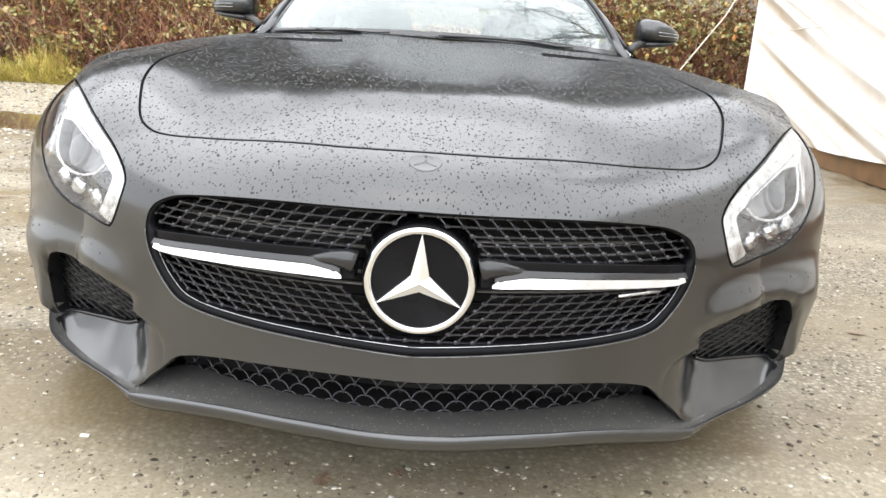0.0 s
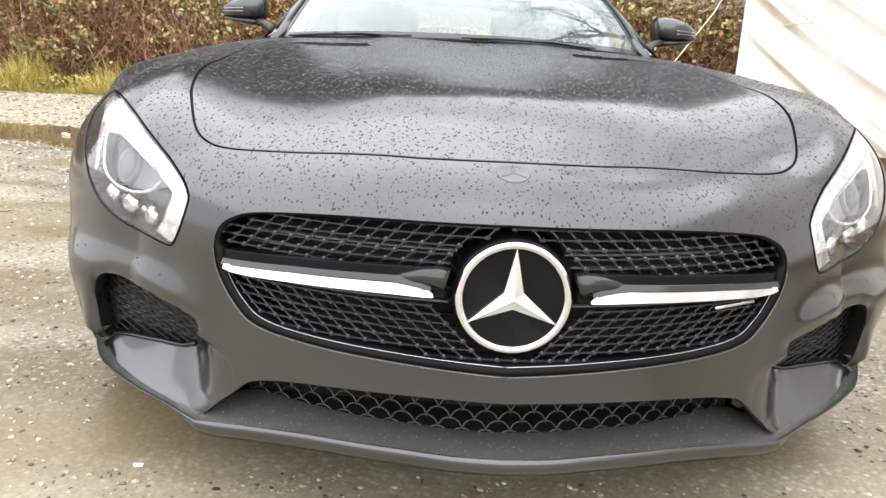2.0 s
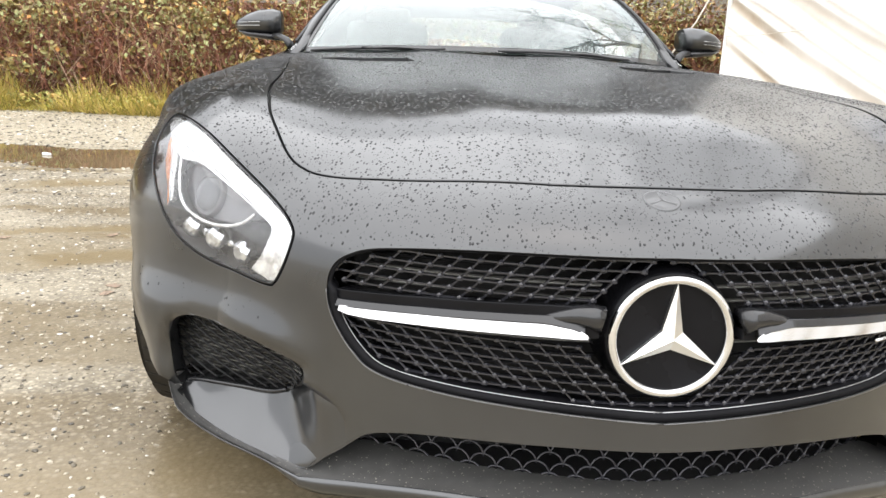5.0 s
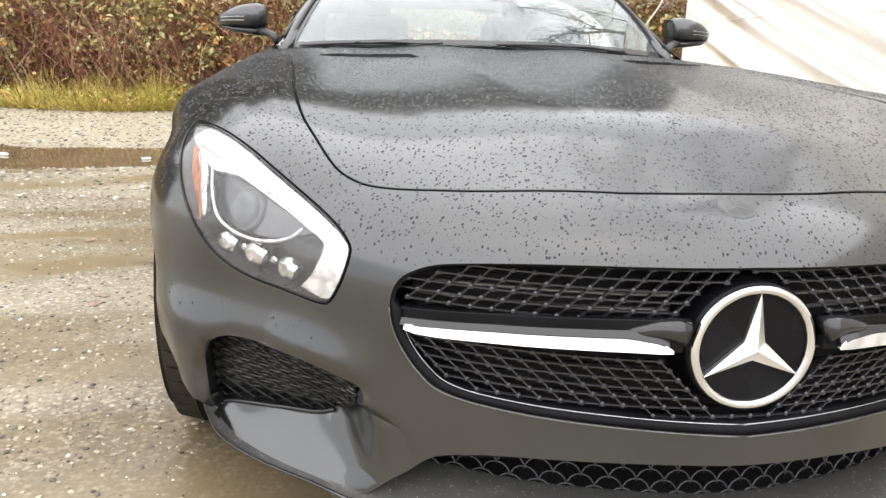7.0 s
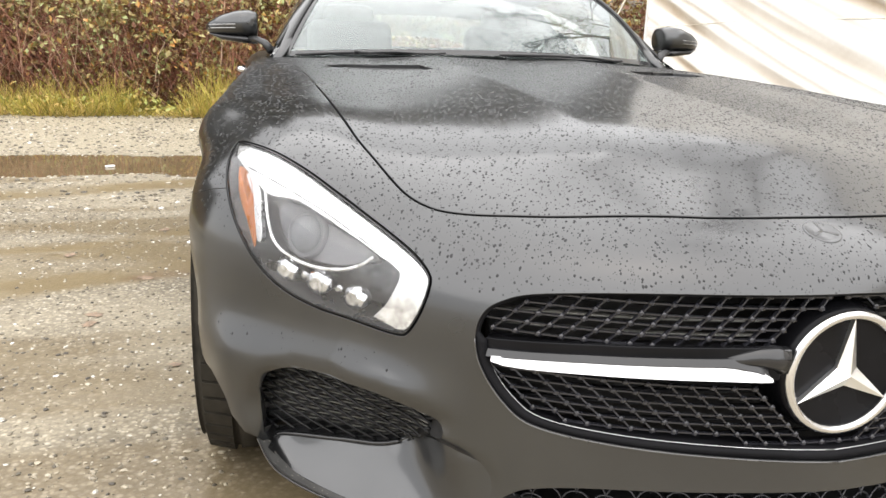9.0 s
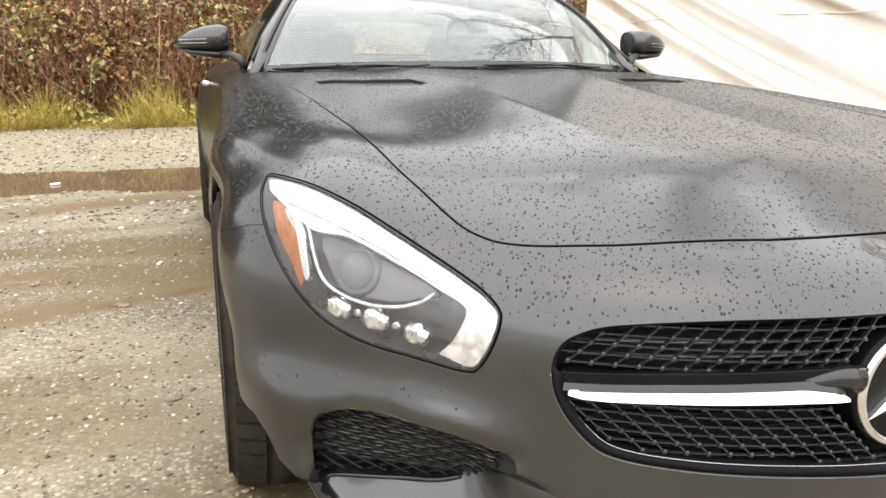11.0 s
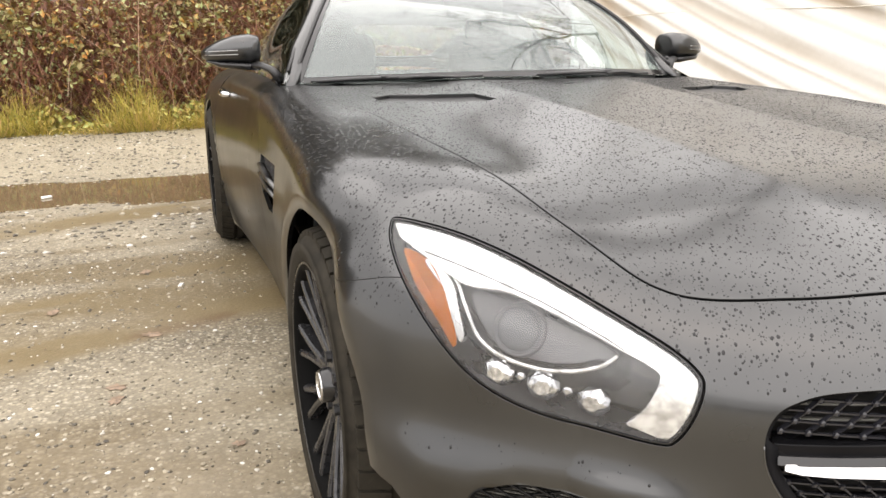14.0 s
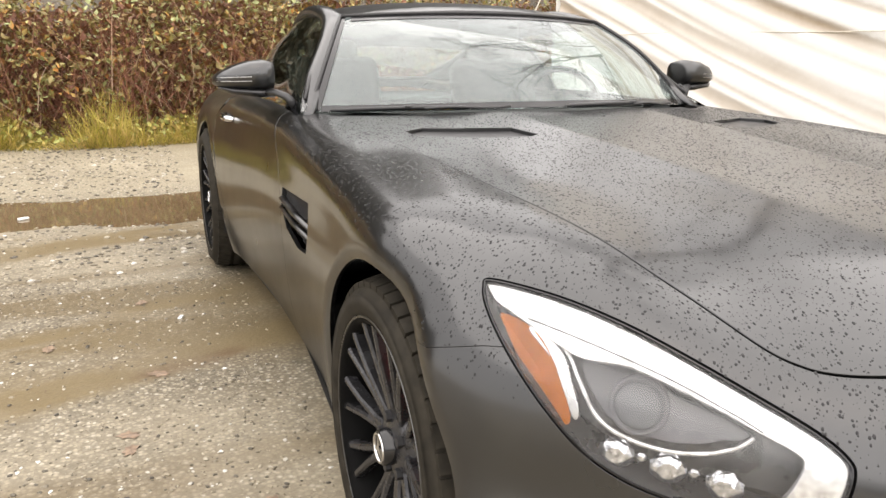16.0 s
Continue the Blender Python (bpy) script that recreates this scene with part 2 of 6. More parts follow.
def thing(name, label, category, at=(0, 0, 0), group="", kind=""):
    ob = new(name)
    ob.empty_display_size = 0.1
    ob.matrix_basis = pose(*at)
    return tagged(ob, label, category, group, kind)


def box_bm(size, at=(0, 0, 0), bevel=0.004, turn=(0, 0, 0), segments=2):
    bm = bmesh.new()
    bmesh.ops.create_cube(bm, size=1, matrix=pose(*at, *turn) @ Matrix.Diagonal((*size, 1)))
    if bevel:
        bmesh.ops.bevel(bm, geom=bm.edges[:], offset=bevel, segments=segments, affect="EDGES", profile=0.6)
    return bm


def tube_bm(points, radius, sides=8, flat=1.0, up=(0, 0, 1), cap=True):
    """A swept tube along points; radius a number or one per point; flat squeezes it along up."""
    pts = [Vector(p) for p in points]
    rad = radius if isinstance(radius, (list, tuple)) else [radius] * len(pts)
    bm, rings = bmesh.new(), []
    for i, p in enumerate(pts):
        d = (pts[min(i + 1, len(pts) - 1)] - pts[max(i - 1, 0)]).normalized()
        a = d.cross(Vector(up))
        a = a.normalized() if a.length > 1e-5 else d.orthogonal().normalized()
        b = a.cross(d).normalized()
        rings.append([bm.verts.new(p + rad[i] * (math.cos(t) * a + flat * math.sin(t) * b)) for t in (2 * math.pi * k / sides for k in range(sides))])
    for r, s in zip(rings, rings[1:]):
        for k in range(sides):
            bm.faces.new((r[k], r[(k + 1) % sides], s[(k + 1) % sides], s[k]))
    if cap:
        bm.faces.new(rings[0][::-1])
        bm.faces.new(rings[-1])
    return bm


def join_bm(parts):
    out = bmesh.new()
    for bm in parts:
        me = bpy.data.meshes.new("t")
        bm.to_mesh(me)
        bm.free()
        out.from_mesh(me)
        bpy.data.meshes.remove(me)
    return out


def revolve_bm(profile, steps=48, axis="x"):
    """Profile of (along, radius) turned about the x axis."""
    bm, rings = bmesh.new(), []
    for k in range(steps):
        t = 2 * math.pi * k / steps
        rings.append([bm.verts.new((a, r * math.cos(t), r * math.sin(t))) for a, r in profile])
    for k in range(steps):
        r, s = rings[k], rings[(k + 1) % steps]
        for i in range(len(profile) - 1):
            bm.faces.new((r[i], s[i], s[i + 1], r[i + 1]))
    return bm


def spline(points, per=8, closed=False):
    """Catmull-Rom through points (any dimension)."""
    p = np.array(points, float)
    n = len(p)
    out = []
    for i in range(n if closed else n - 1):
        a, b, c, d = (p[(i + k) % n] if closed else p[min(max(i + k, 0), n - 1)] for k in (-1, 0, 1, 2))
        for t in np.arange(per) / per:
            out.append(0.5 * (2 * b + (c - a) * t + (2 * a - 5 * b + 4 * c - d) * t * t + (3 * b - a - 3 * c + d) * t**3))
    if not closed:
        out.append(p[-1])
    return np.array(out)


# ---------------------------------------------------------------- the shape of the car's shell
def knots(ys, vs):
    ys, vs = np.array(ys, float), np.array(vs, float)
    d = np.diff(vs) / np.diff(ys)
    m = np.r_[d[0], (d[1:] + d[:-1]) / 2, d[-1]]

    def at(y):
        y = np.clip(y, ys[0], ys[-1])
        i = np.clip(np.searchsorted(ys, y) - 1, 0, len(ys) - 2)
        h = ys[i + 1] - ys[i]
        t = (y - ys[i]) / h
        return (2 * t**3 - 3 * t * t + 1) * vs[i] + (t**3 - 2 * t * t + t) * h * m[i] + (3 * t * t - 2 * t**3) * vs[i + 1] + (t**3 - t * t) * h * m[i + 1]

    return at


def soft_knots(ys, vs):
    """A natural cubic through the knots, with no kink in its bend."""
    ys, vs = np.array(ys, float), np.array(vs, float)
    n, h = len(ys), np.diff(ys)
    A, b = np.eye(n), np.zeros(n)
    for i in range(1, n - 1):
        A[i, i - 1 : i + 2] = h[i - 1], 2 * (h[i - 1] + h[i]), h[i]
        b[i] = 6 * ((vs[i + 1] - vs[i]) / h[i] - (vs[i] - vs[i - 1]) / h[i - 1])
    m = np.linalg.solve(A, b)

    def at(y):
        y = np.clip(y, ys[0], ys[-1])
        i = np.clip(np.searchsorted(ys, y) - 1, 0, n - 2)
        p, q, k = ys[i + 1] - y, y - ys[i], h[i]
        return m[i] * p**3 / (6 * k) + m[i + 1] * q**3 / (6 * k) + (vs[i] / k - m[i] * k / 6) * p + (vs[i + 1] / k - m[i + 1] * k / 6) * q

    return at


ALONG = [-0.9, -0.7, -0.5, -0.3, 0, 0.5, 1.0, 1.4]
crown = soft_knots(ALONG, [0.674, 0.695, 0.747, 0.769, 0.792, 0.832, 0.862, 0.882])
camber = soft_knots(ALONG, [0.07, 0.165, 0.185, 0.105, 0.08, 0.07, 0.06, 0.05])
crest = soft_knots([-0.95, -0.7, -0.5, -0.25, 0, 0.6, 1.2], [0.060, 0.060, 0.056, 0.045, 0.036, 0.020, 0.0])
width = knots([-0.6, -0.45, -0.3, -0.15, 0, 0.36, 0.95, 1.5, 2.1, 2.63, 3.2, 3.65], [0.785, 1.03, 0.993, 0.955, 0.962, 0.932, 0.908, 0.910, 0.945, 0.980, 0.94, 0.82])
nose = soft_knots([0.1, 0.25, 0.4, 0.55, 0.7], [-0.910, -0.900, -0.898, -0.914, -0.904])
intake_brow = soft_knots([0.30, 0.45, 0.53, 0.60, 0.68, 0.78], [0.318, 0.326, 0.344, 0.370, 0.382, 0.384])
intake_hem = soft_knots([0.25, 0.38, 0.443, 0.505, 0.545, 0.61, 0.68, 0.75, 0.80, 0.9], [0.335, 0.290, 0.260, 0.204, 0.182, 0.178, 0.182, 0.188, 0.198, 0.215])
ROUND = 0.075
LIP_LINE = [(0.793, 0.225), (0.793, 0.315), (0.787, 0.348), (0.770, 0.376), (0.735, 0.392), (0.680, 0.393), (0.620, 0.389), (0.565, 0.373), (0.535, 0.358)]


def rise(v, a, b):
    t = np.clip((v - a) / (b - a), 0, 1)
    return t * t * (3 - 2 * t)


def lift(v, a, b):
    t = np.clip((v - a) / (b - a), 0, 1)
    return t * (2 - t)


def shell(q):
    """Below zero inside the car's shell, above zero outside; about metres."""
    x, y, z = np.abs(q[..., 0]), q[..., 1], q[..., 2]
    top = crown(y) - camber(y) * x**2 + crest(y) * np.exp(-(((x - 0.73) / 0.15) ** 2))
    # two soft creases that run along the bonnet
    top = top + 0.011 * np.exp(-np.sqrt((x - 0.205 - 0.05 * np.maximum(y, 0)) ** 2 + 0.012**2) / 0.085) / (1 + np.exp(-(y + 0.36) / 0.10))
    tuck = 0.12 + 0.45 * np.clip((0.5 - y) / 0.8, 0, 1) + 0.30 / (1 + np.exp(-(y - 0.45) / 0.07)) / (1 + np.exp((y - 2.30) / 0.05))
    side = width(y) - np.where(z > 0.55, 0.47, tuck) * (z - 0.55) ** 2
    # hollow flank behind the front wheel
    side = side - 0.009 * np.exp(-(((z - 0.42) / 0.14) ** 2)) * np.exp(-(((y - 1.2) / 0.6) ** 2))
    # rolled-in lips round the wheel arches
    for cy, cz, r in ((0.0, 0.325, 0.378), (2.63, 0.335, 0.395)):
        roll = np.maximum(0, r - np.hypot((y - cy) / 1.02, np.maximum(z, 0.2) - cz)) * (np.hypot(y - cy, z - cz) > 0.2)
        side = side - 0.22 * roll - 5.0 * np.minimum(roll, 0.04) ** 2
    front = nose(z) + 0.636 * x**2 + 0.035 * x**8
    # flared brow and blade round the side intakes, and the scooped ramp under them
    front = front - 0.058 * np.exp(-(((z - 0.378) / np.where(z > 0.378, 0.056, 0.095)) ** 2)) * rise(x, 0.46, 0.68) * (1 - rise(x, 0.84, 0.95))
    brow = intake_brow(x)
    hem = intake_hem(x)
    soft = 1 - rise(x, 0.50, 0.66)
    front = front + (0.105 - 0.045 * rise(x, 0.60, 0.76)) * (soft * rise(z - hem, -0.012, 0.095) + (1 - soft) * lift(z - hem, 0.0, 0.080)) * (1 - rise(z, brow - 0.05, brow)) * rise(x, 0.38 + 0.5 * (z - 0.18), 0.52 + 0.5 * (z - 0.18)) * (1 - rise(x, 0.765, 0.795))
    front = front - 0.036 * np.exp(-(((x - 0.815) / 0.035) ** 2) - ((z - 0.245) / 0.05) ** 2)
    # the rolled lip over and beside the intake
    near = np.full(np.shape(x), 9.0)  # away from the outline
    for (x0, z0), (x1, z1) in zip(LIP_LINE, LIP_LINE[1:]):
        t = np.clip(((x - x0) * (x1 - x0) + (z - z0) * (z1 - z0)) / ((x1 - x0) ** 2 + (z1 - z0) ** 2), 0, 1)
        near = np.minimum(near, np.hypot(x - x0 - t * (x1 - x0), z - z0 - t * (z1 - z0)))
    front = front + 0.33 * (0.022 - near + np.sqrt((0.022 - near) ** 2 + 0.007**2))
    a = np.stack([z - top, x - side, (front - y) * 0.8, y - 3.62], -1)
    m = a.max(-1)
    # full shoulders along the wings and doors
    k = np.clip(y / 1.2, 0, 1)
    full = (0.042 - 0.012 * k) * np.exp(-(((x - 0.870 + 0.025 * k) / 0.09) ** 2) - ((z - 0.738 - 0.080 * k) / 0.075) ** 2) * rise(y, -0.28, 0.05) * (1 - rise(y, 2.0, 2.6))
    return m + ROUND * np.log(np.exp((a - m[..., None]) / ROUND).sum(-1)) - full


def shell_normal(q):
    e = 1e-3
    g = np.stack([shell(q + e * np.eye(3)[k]) - shell(q - e * np.eye(3)[k]) for k in range(3)], -1)
    return g / np.linalg.norm(g, axis=-1, keepdims=True)


def root(origin, way, far):
    """Where rays from inside leave the shell."""
    lo, hi = np.zeros(len(origin)), np.full(len(origin), float(far))
    for _ in range(30):
        mid = (lo + hi) / 2
        inside = shell(origin + mid[:, None] * way) < 0
        lo, hi = np.where(inside, mid, lo), np.where(inside, hi, mid)
    return origin + lo[:, None] * way


def on_front(xz):
    xz = np.array(xz, float)
    o = np.stack([xz[:, 0], np.full(len(xz), 0.2), xz[:, 1]], 1)
    return root(o, np.tile([0.0, -1, 0], (len(xz), 1)), 1.6)


def on_top(xy):
    xy = np.array(xy, float)
    o = np.stack([xy[:, 0], xy[:, 1], np.full(len(xy), 0.45)], 1)
    return root(o, np.tile([0.0, 0, 1], (len(xy), 1)), 0.8)


def on_side(yz):
    yz = np.array(yz, float)
    o = np.stack([np.full(len(yz), 0.3), yz[:, 0], yz[:, 1]], 1)
    return root(o, np.tile([1.0, 0, 0], (len(yz), 1)), 1.0)


AY, AZ, AK = 0.5, 0.40, 0.8


def flatten(p):
    """Shell points of the half x >= 0 laid out on a plane, the nose in the middle."""
    x, y, z = np.abs(p[:, 0]), p[:, 1], p[:, 2] - AZ
    rho = np.where(y < AY, np.arctan2(np.hypot(x, z), AY - y), math.pi / 2 + (y - AY) / AK)
    th = np.arctan2(z, x)
    return np.stack([rho * np.cos(th), rho * np.sin(th)], 1)


def unflatten(uv):
    rho, th = np.hypot(uv[:, 0], uv[:, 1]), np.arctan2(uv[:, 1], uv[:, 0])
    fore = rho < math.pi / 2
    r = np.minimum(rho, math.pi / 2)
    way = np.stack([np.sin(r) * np.cos(th), -np.cos(r), np.sin(r) * np.sin(th)], 1)
    o = np.stack([0 * rho, np.where(fore, AY, AY + (rho - math.pi / 2) * AK), 0 * rho + AZ], 1)
    return root(o, way, 2.4)


def inside(poly, pts):
    x, y = pts[:, 0], pts[:, 1]
    hit = np.zeros(len(pts), bool)
    a, b = poly, np.roll(poly, -1, 0)
    for (x0, y0), (x1, y1) in zip(a, b):
        if y0 == y1:
            continue
        cross = ((y0 > y) != (y1 > y)) & (x < (x1 - x0) * (y - y0) / (y1 - y0) + x0)
        hit ^= cross
    return hit


def offset(poly, d):
    """A closed flat outline moved outwards by d."""
    t = np.roll(poly, -1, 0) - np.roll(poly, 1, 0)
    nrm = np.stack([t[:, 1], -t[:, 0]], 1) / np.maximum(np.linalg.norm(t, axis=1, keepdims=True), 1e-9)
    area = 0.5 * np.sum(poly[:, 0] * np.roll(poly[:, 1], -1) - np.roll(poly[:, 0], -1) * poly[:, 1])
    return poly + nrm * d * (1 if area > 0 else -1)


# outlines of the openings and panels, of the half x >= 0
def closed(fn, pts, per=5):
    return flatten(fn(spline(pts, per, True)))


GRILLE = [(0.0, 0.592), (0.245, 0.587), (0.40, 0.573), (0.458, 0.555), (0.483, 0.530), (0.489, 0.493), (0.478, 0.452), (0.449, 0.408), (0.411, 0.381), (0.320, 0.369), (0.156, 0.361), (0.0, 0.352)]
LAMP = [(0.815, -0.272, 0.713), (0.764, -0.371, 0.711), (0.712, -0.460, 0.693), (0.661, -0.534, 0.664), (0.608, -0.595, 0.630), (0.567, -0.649, 0.602), (0.547, -0.680, 0.579), (0.546, -0.691, 0.560), (0.559, -0.692, 0.521), (0.576, -0.682, 0.488), (0.592, -0.667, 0.482), (0.636, -0.627, 0.486), (0.693, -0.576, 0.492), (0.748, -0.531, 0.510), (0.790, -0.488, 0.541), (0.823, -0.437, 0.590), (0.840, -0.366, 0.645), (0.840, -0.306, 0.683), (0.830, -0.274, 0.703)]
INTAKE = [(0.788, 0.345), (0.770, 0.376), (0.735, 0.391), (0.680, 0.392), (0.620, 0.389), (0.565, 0.373), (0.527, 0.354), (0.534, 0.312), (0.557, 0.272), (0.600, 0.250), (0.660, 0.245), (0.715, 0.242), (0.755, 0.236), (0.777, 0.228), (0.786, 0.248), (0.790, 0.280), (0.792, 0.315)]
BONNET = [(0.154, -0.742), (0.33, -0.693), (0.42, -0.657), (0.49, -0.623), (0.535, -0.590), (0.568, -0.545), (0.600, -0.455), (0.625, -0.360), (0.645, -0.20), (0.655, 0.0), (0.672, 0.30), (0.702, 0.63), (0.728, 0.90), (0.745, 1.10)]
SKIRT = [(0.0, 0.308), (0.154, 0.309), (0.319, 0.300), (0.406, 0.284), (0.443, 0.262), (0.505, 0.205), (0.535, 0.182), (0.635, 0.182), (0.735, 0.191), (0.768, 0.211), (0.800, 0.238)]


def arch(cy, cz, r, foot):
    return [(cy + r * 1.02 * math.cos(t), cz + r * math.sin(t)) for t in np.linspace(math.pi + 0.15, -0.15, 40)] + [(cy + r, foot), (cy - r, foot)]


ARCH_F, ARCH_R = flatten(on_side(arch(0, 0.325, 0.349, 0.02))), flatten(on_side(arch(2.63, 0.335, 0.365, 0.02)))
u_grille = np.vstack([flatten(on_front(spline(GRILLE, 6))), [[-0.05, flatten(on_front([GRILLE[-1]]))[0, 1]], [-0.05, flatten(on_front([GRILLE[0]]))[0, 1]]]])
u_lamp, u_intake = closed(np.array, LAMP), closed(on_front, INTAKE)
_edge = on_top(spline(BONNET, 6))
u_bonnet = np.vstack([[[-0.05, flatten(on_top([(0.0, -0.755)]))[0, 1]]], flatten(on_top([(0.0, -0.755), (0.08, -0.752)])), flatten(_edge), flatten(on_top([(0.6, 0.98), (0.45, 0.90), (0.25, 0.835), (0.0, 0.81)])), [[-0.05, flatten(on_top([(0.0, 0.81)]))[0, 1]]]])
u_cabin = np.vstack([flatten(on_top([(0.0, 0.845), (0.25, 0.872), (0.45, 0.935), (0.6, 1.02), (0.70, 1.14), (0.735, 1.25), (0.75, 1.5), (0.755, 2.0), (0.74, 2.4), (0.66, 2.75), (0.5, 3.0), (0.3, 3.06), (0.0, 3.08)])), [[-0.05, 4.8], [-0.05, 1.9]]])
DOOR = [(0.86, 1.04, 0.13), (0.875, 1.02, 0.25), (0.885, 1.00, 0.38), (0.894, 0.98, 0.50), (0.898, 0.985, 0.60), (0.885, 1.07, 0.685), (0.861, 1.17, 0.743), (0.817, 1.25, 0.796), (0.76, 1.34, 0.832), (0.70, 1.42, 0.85)]
u_door = flatten(np.vstack([spline(DOOR, 5), [(0.70, 1.9, 0.86), (0.72, 2.26, 0.86)], on_side([(2.34, 0.75), (2.30, 0.66), (2.22, 0.52), (2.14, 0.38), (2.10, 0.155)])]))
u_vent = flatten(on_side([(0.60, 0.672), (0.975, 0.652), (0.965, 0.60), (0.88, 0.55), (0.70, 0.535), (0.575, 0.55), (0.565, 0.61)]))
# the seam between bumper and wing: from the bonnet over the lamp to the wheel arch
u_bumper = flatten(np.vstack([on_top([(0.40, -0.30), (0.60, -0.452), (0.71, -0.44)]), [(0.78, -0.44, 0.66), (0.86, -0.34, 0.640)], on_side([(-0.25, 0.612), (-0.1, 0.60), (-0.1, 0.1)])]))
u_bumper = np.vstack([u_bumper, [[0.6, -0.9], [-0.2, -0.9], [-0.2, 0.30]]])
u_bumper = np.vstack([p + (q - p) * np.arange(k)[:, None] / k for p, q in zip(u_bumper, np.roll(u_bumper, -1, 0)) for k in [max(1, int(np.linalg.norm(q - p) / 0.012))]])
u_skirt = flatten(np.vstack([on_front(spline(SKIRT, 4)), on_side([(-0.452, 0.262), (-0.435, 0.295), (-0.41, 0.330), (-0.34, 0.340), (0.38, 0.155), (1.0, 0.150), (1.6, 0.150), (2.24, 0.155), (3.0, 0.20), (3.4, 0.26), (3.58, 0.34)])]))
u_slot = flatten(on_top([(0.314, 0.515), (0.335, 0.628), (0.45, 0.694), (0.55, 0.748), (0.612, 0.705), (0.605, 0.630), (0.48, 0.562), (0.345, 0.500)]))
_last = np.hypot(*u_skirt[-1])
_tail = np.array([[_last * math.cos(t), _last * math.sin(t)] for t in np.linspace(math.atan2(u_skirt[-1][1], u_skirt[-1][0]), math.pi / 2, 40)])
u_whole = np.vstack([u_skirt, _tail, [[0.0, 1.0]]])
GAP = {"lamp": 0.0044, "bonnet": 0.0038, "bumper": 0.0015, "door": 0.0062}

# one layer of triangles over the whole half, with every outline in it
_g = np.arange(-0.9, 1.75, 0.017)
_gx, _gy = np.meshgrid(np.arange(0, 1.75, 0.017), _g)
_near = np.stack([_gx.ravel(), _gy.ravel()], 1)
_near = _near[np.hypot(_near[:, 0], _near[:, 1]) < 1.62]
_nx, _ny = np.meshgrid(np.arange(0.30, 0.86, 0.006), np.arange(-0.22, 0.10, 0.006))
_near = np.vstack([_near[(_near[:, 0] < 0.295) | (_near[:, 0] > 0.86) | (_near[:, 1] < -0.225) | (_near[:, 1] > 0.10)], np.stack([_nx.ravel(), _ny.ravel()], 1)])
_rho, _th = np.meshgrid(np.arange(1.64, _last, 0.055), np.radians(np.arange(-30, 90.1, 2.0)))
_far = np.stack([(_rho * np.cos(_th)).ravel(), (_rho * np.sin(_th)).ravel()], 1)
_pts = np.vstack([_near, _far])
_pts = _pts[inside(offset(u_whole, 0.001), _pts)]
_loops = [u_whole, ARCH_F, ARCH_R, flatten(on_side(arch(0, 0.325, 0.378, 0.02))), u_grille, u_intake, u_cabin, u_vent, u_slot]
GAPPED = {"lamp": u_lamp, "bonnet": u_bonnet, "bumper": u_bumper, "door": u_door}
for _k, _o in GAPPED.items():
    _loops += [offset(_o, GAP[_k] / 2), offset(_o, -GAP[_k] / 2)]
_verts, _edges = [Vector(p) for p in _pts], []
for _o in _loops:
    k = len(_verts)
    _verts += [Vector(p) for p in _o]
    _under = (inside(offset(u_bonnet, -0.008), _o) | inside(offset(u_lamp, -0.008), _o)) & (len(_o) == len(u_bumper))
    _edges += [(k + i, k + (i + 1) % len(_o)) for i in range(len(_o)) if not (_under[i] and _under[(i + 1) % len(_o)])]
from mathutils.geometry import delaunay_2d_cdt
_out = delaunay_2d_cdt(_verts, _edges, [], 0, 1e-5, False)
UV = np.array([tuple(v) for v in _out[0]])
TRI = np.array([f[:] for f in _out[2] if len(f) == 3])
UV[np.abs(UV[:, 0]) < 0.0008, 0] = 0.0
MID = UV[TRI].mean(1)
SPOT = unflatten(UV)
SPOT[np.abs(UV[:, 0]) < 1e-6, 0] = 0
NORMAL = shell_normal(SPOT)
NORMAL[np.abs(UV[:, 0]) < 1e-6, 0] = 0
_is = {k: inside(offset(v, -GAP[k] / 2), MID) for k, v in GAPPED.items()}
_out_is = {k: inside(offset(v, GAP[k] / 2), MID) for k, v in GAPPED.items()}
_hole = {k: inside(v, MID) for k, v in (("grille", u_grille), ("intake", u_intake), ("arch_f", ARCH_F), ("arch_r", ARCH_R), ("cabin", u_cabin), ("vent", u_vent), ("slot", u_slot))}
_whole = inside(u_whole, MID) & (MID[:, 0] > 0)
KIND = np.array(["gap"] * len(TRI), dtype=object)
_body = _whole & ~_hole["grille"] & ~_hole["intake"] & ~_hole["arch_f"] & ~_hole["arch_r"] & ~_hole["cabin"] & ~_hole["vent"]
_left = _body.copy()
for k in ("lamp", "bonnet", "bumper", "door"):
    KIND[_left & _is[k]] = k
    _left &= ~_out_is[k]
KIND[_left & (SPOT[TRI].mean(1)[:, 1] < 1.25)] = "wing"
KIND[_left & (SPOT[TRI].mean(1)[:, 1] >= 1.25)] = "quarter"
# above the lamp the seam is closed to a hairline
_c = SPOT[TRI].mean(1)
KIND[_body & (KIND == "gap") & _out_is["bumper"] & ~_is["bumper"] & ~_out_is["lamp"] & ~_out_is["bonnet"] & (_c[:, 0] < 0.80) & (_c[:, 2] > 0.6)] = "bumper"
KIND[_hole["slot"] & _whole] = "slot"
SHEET = _body


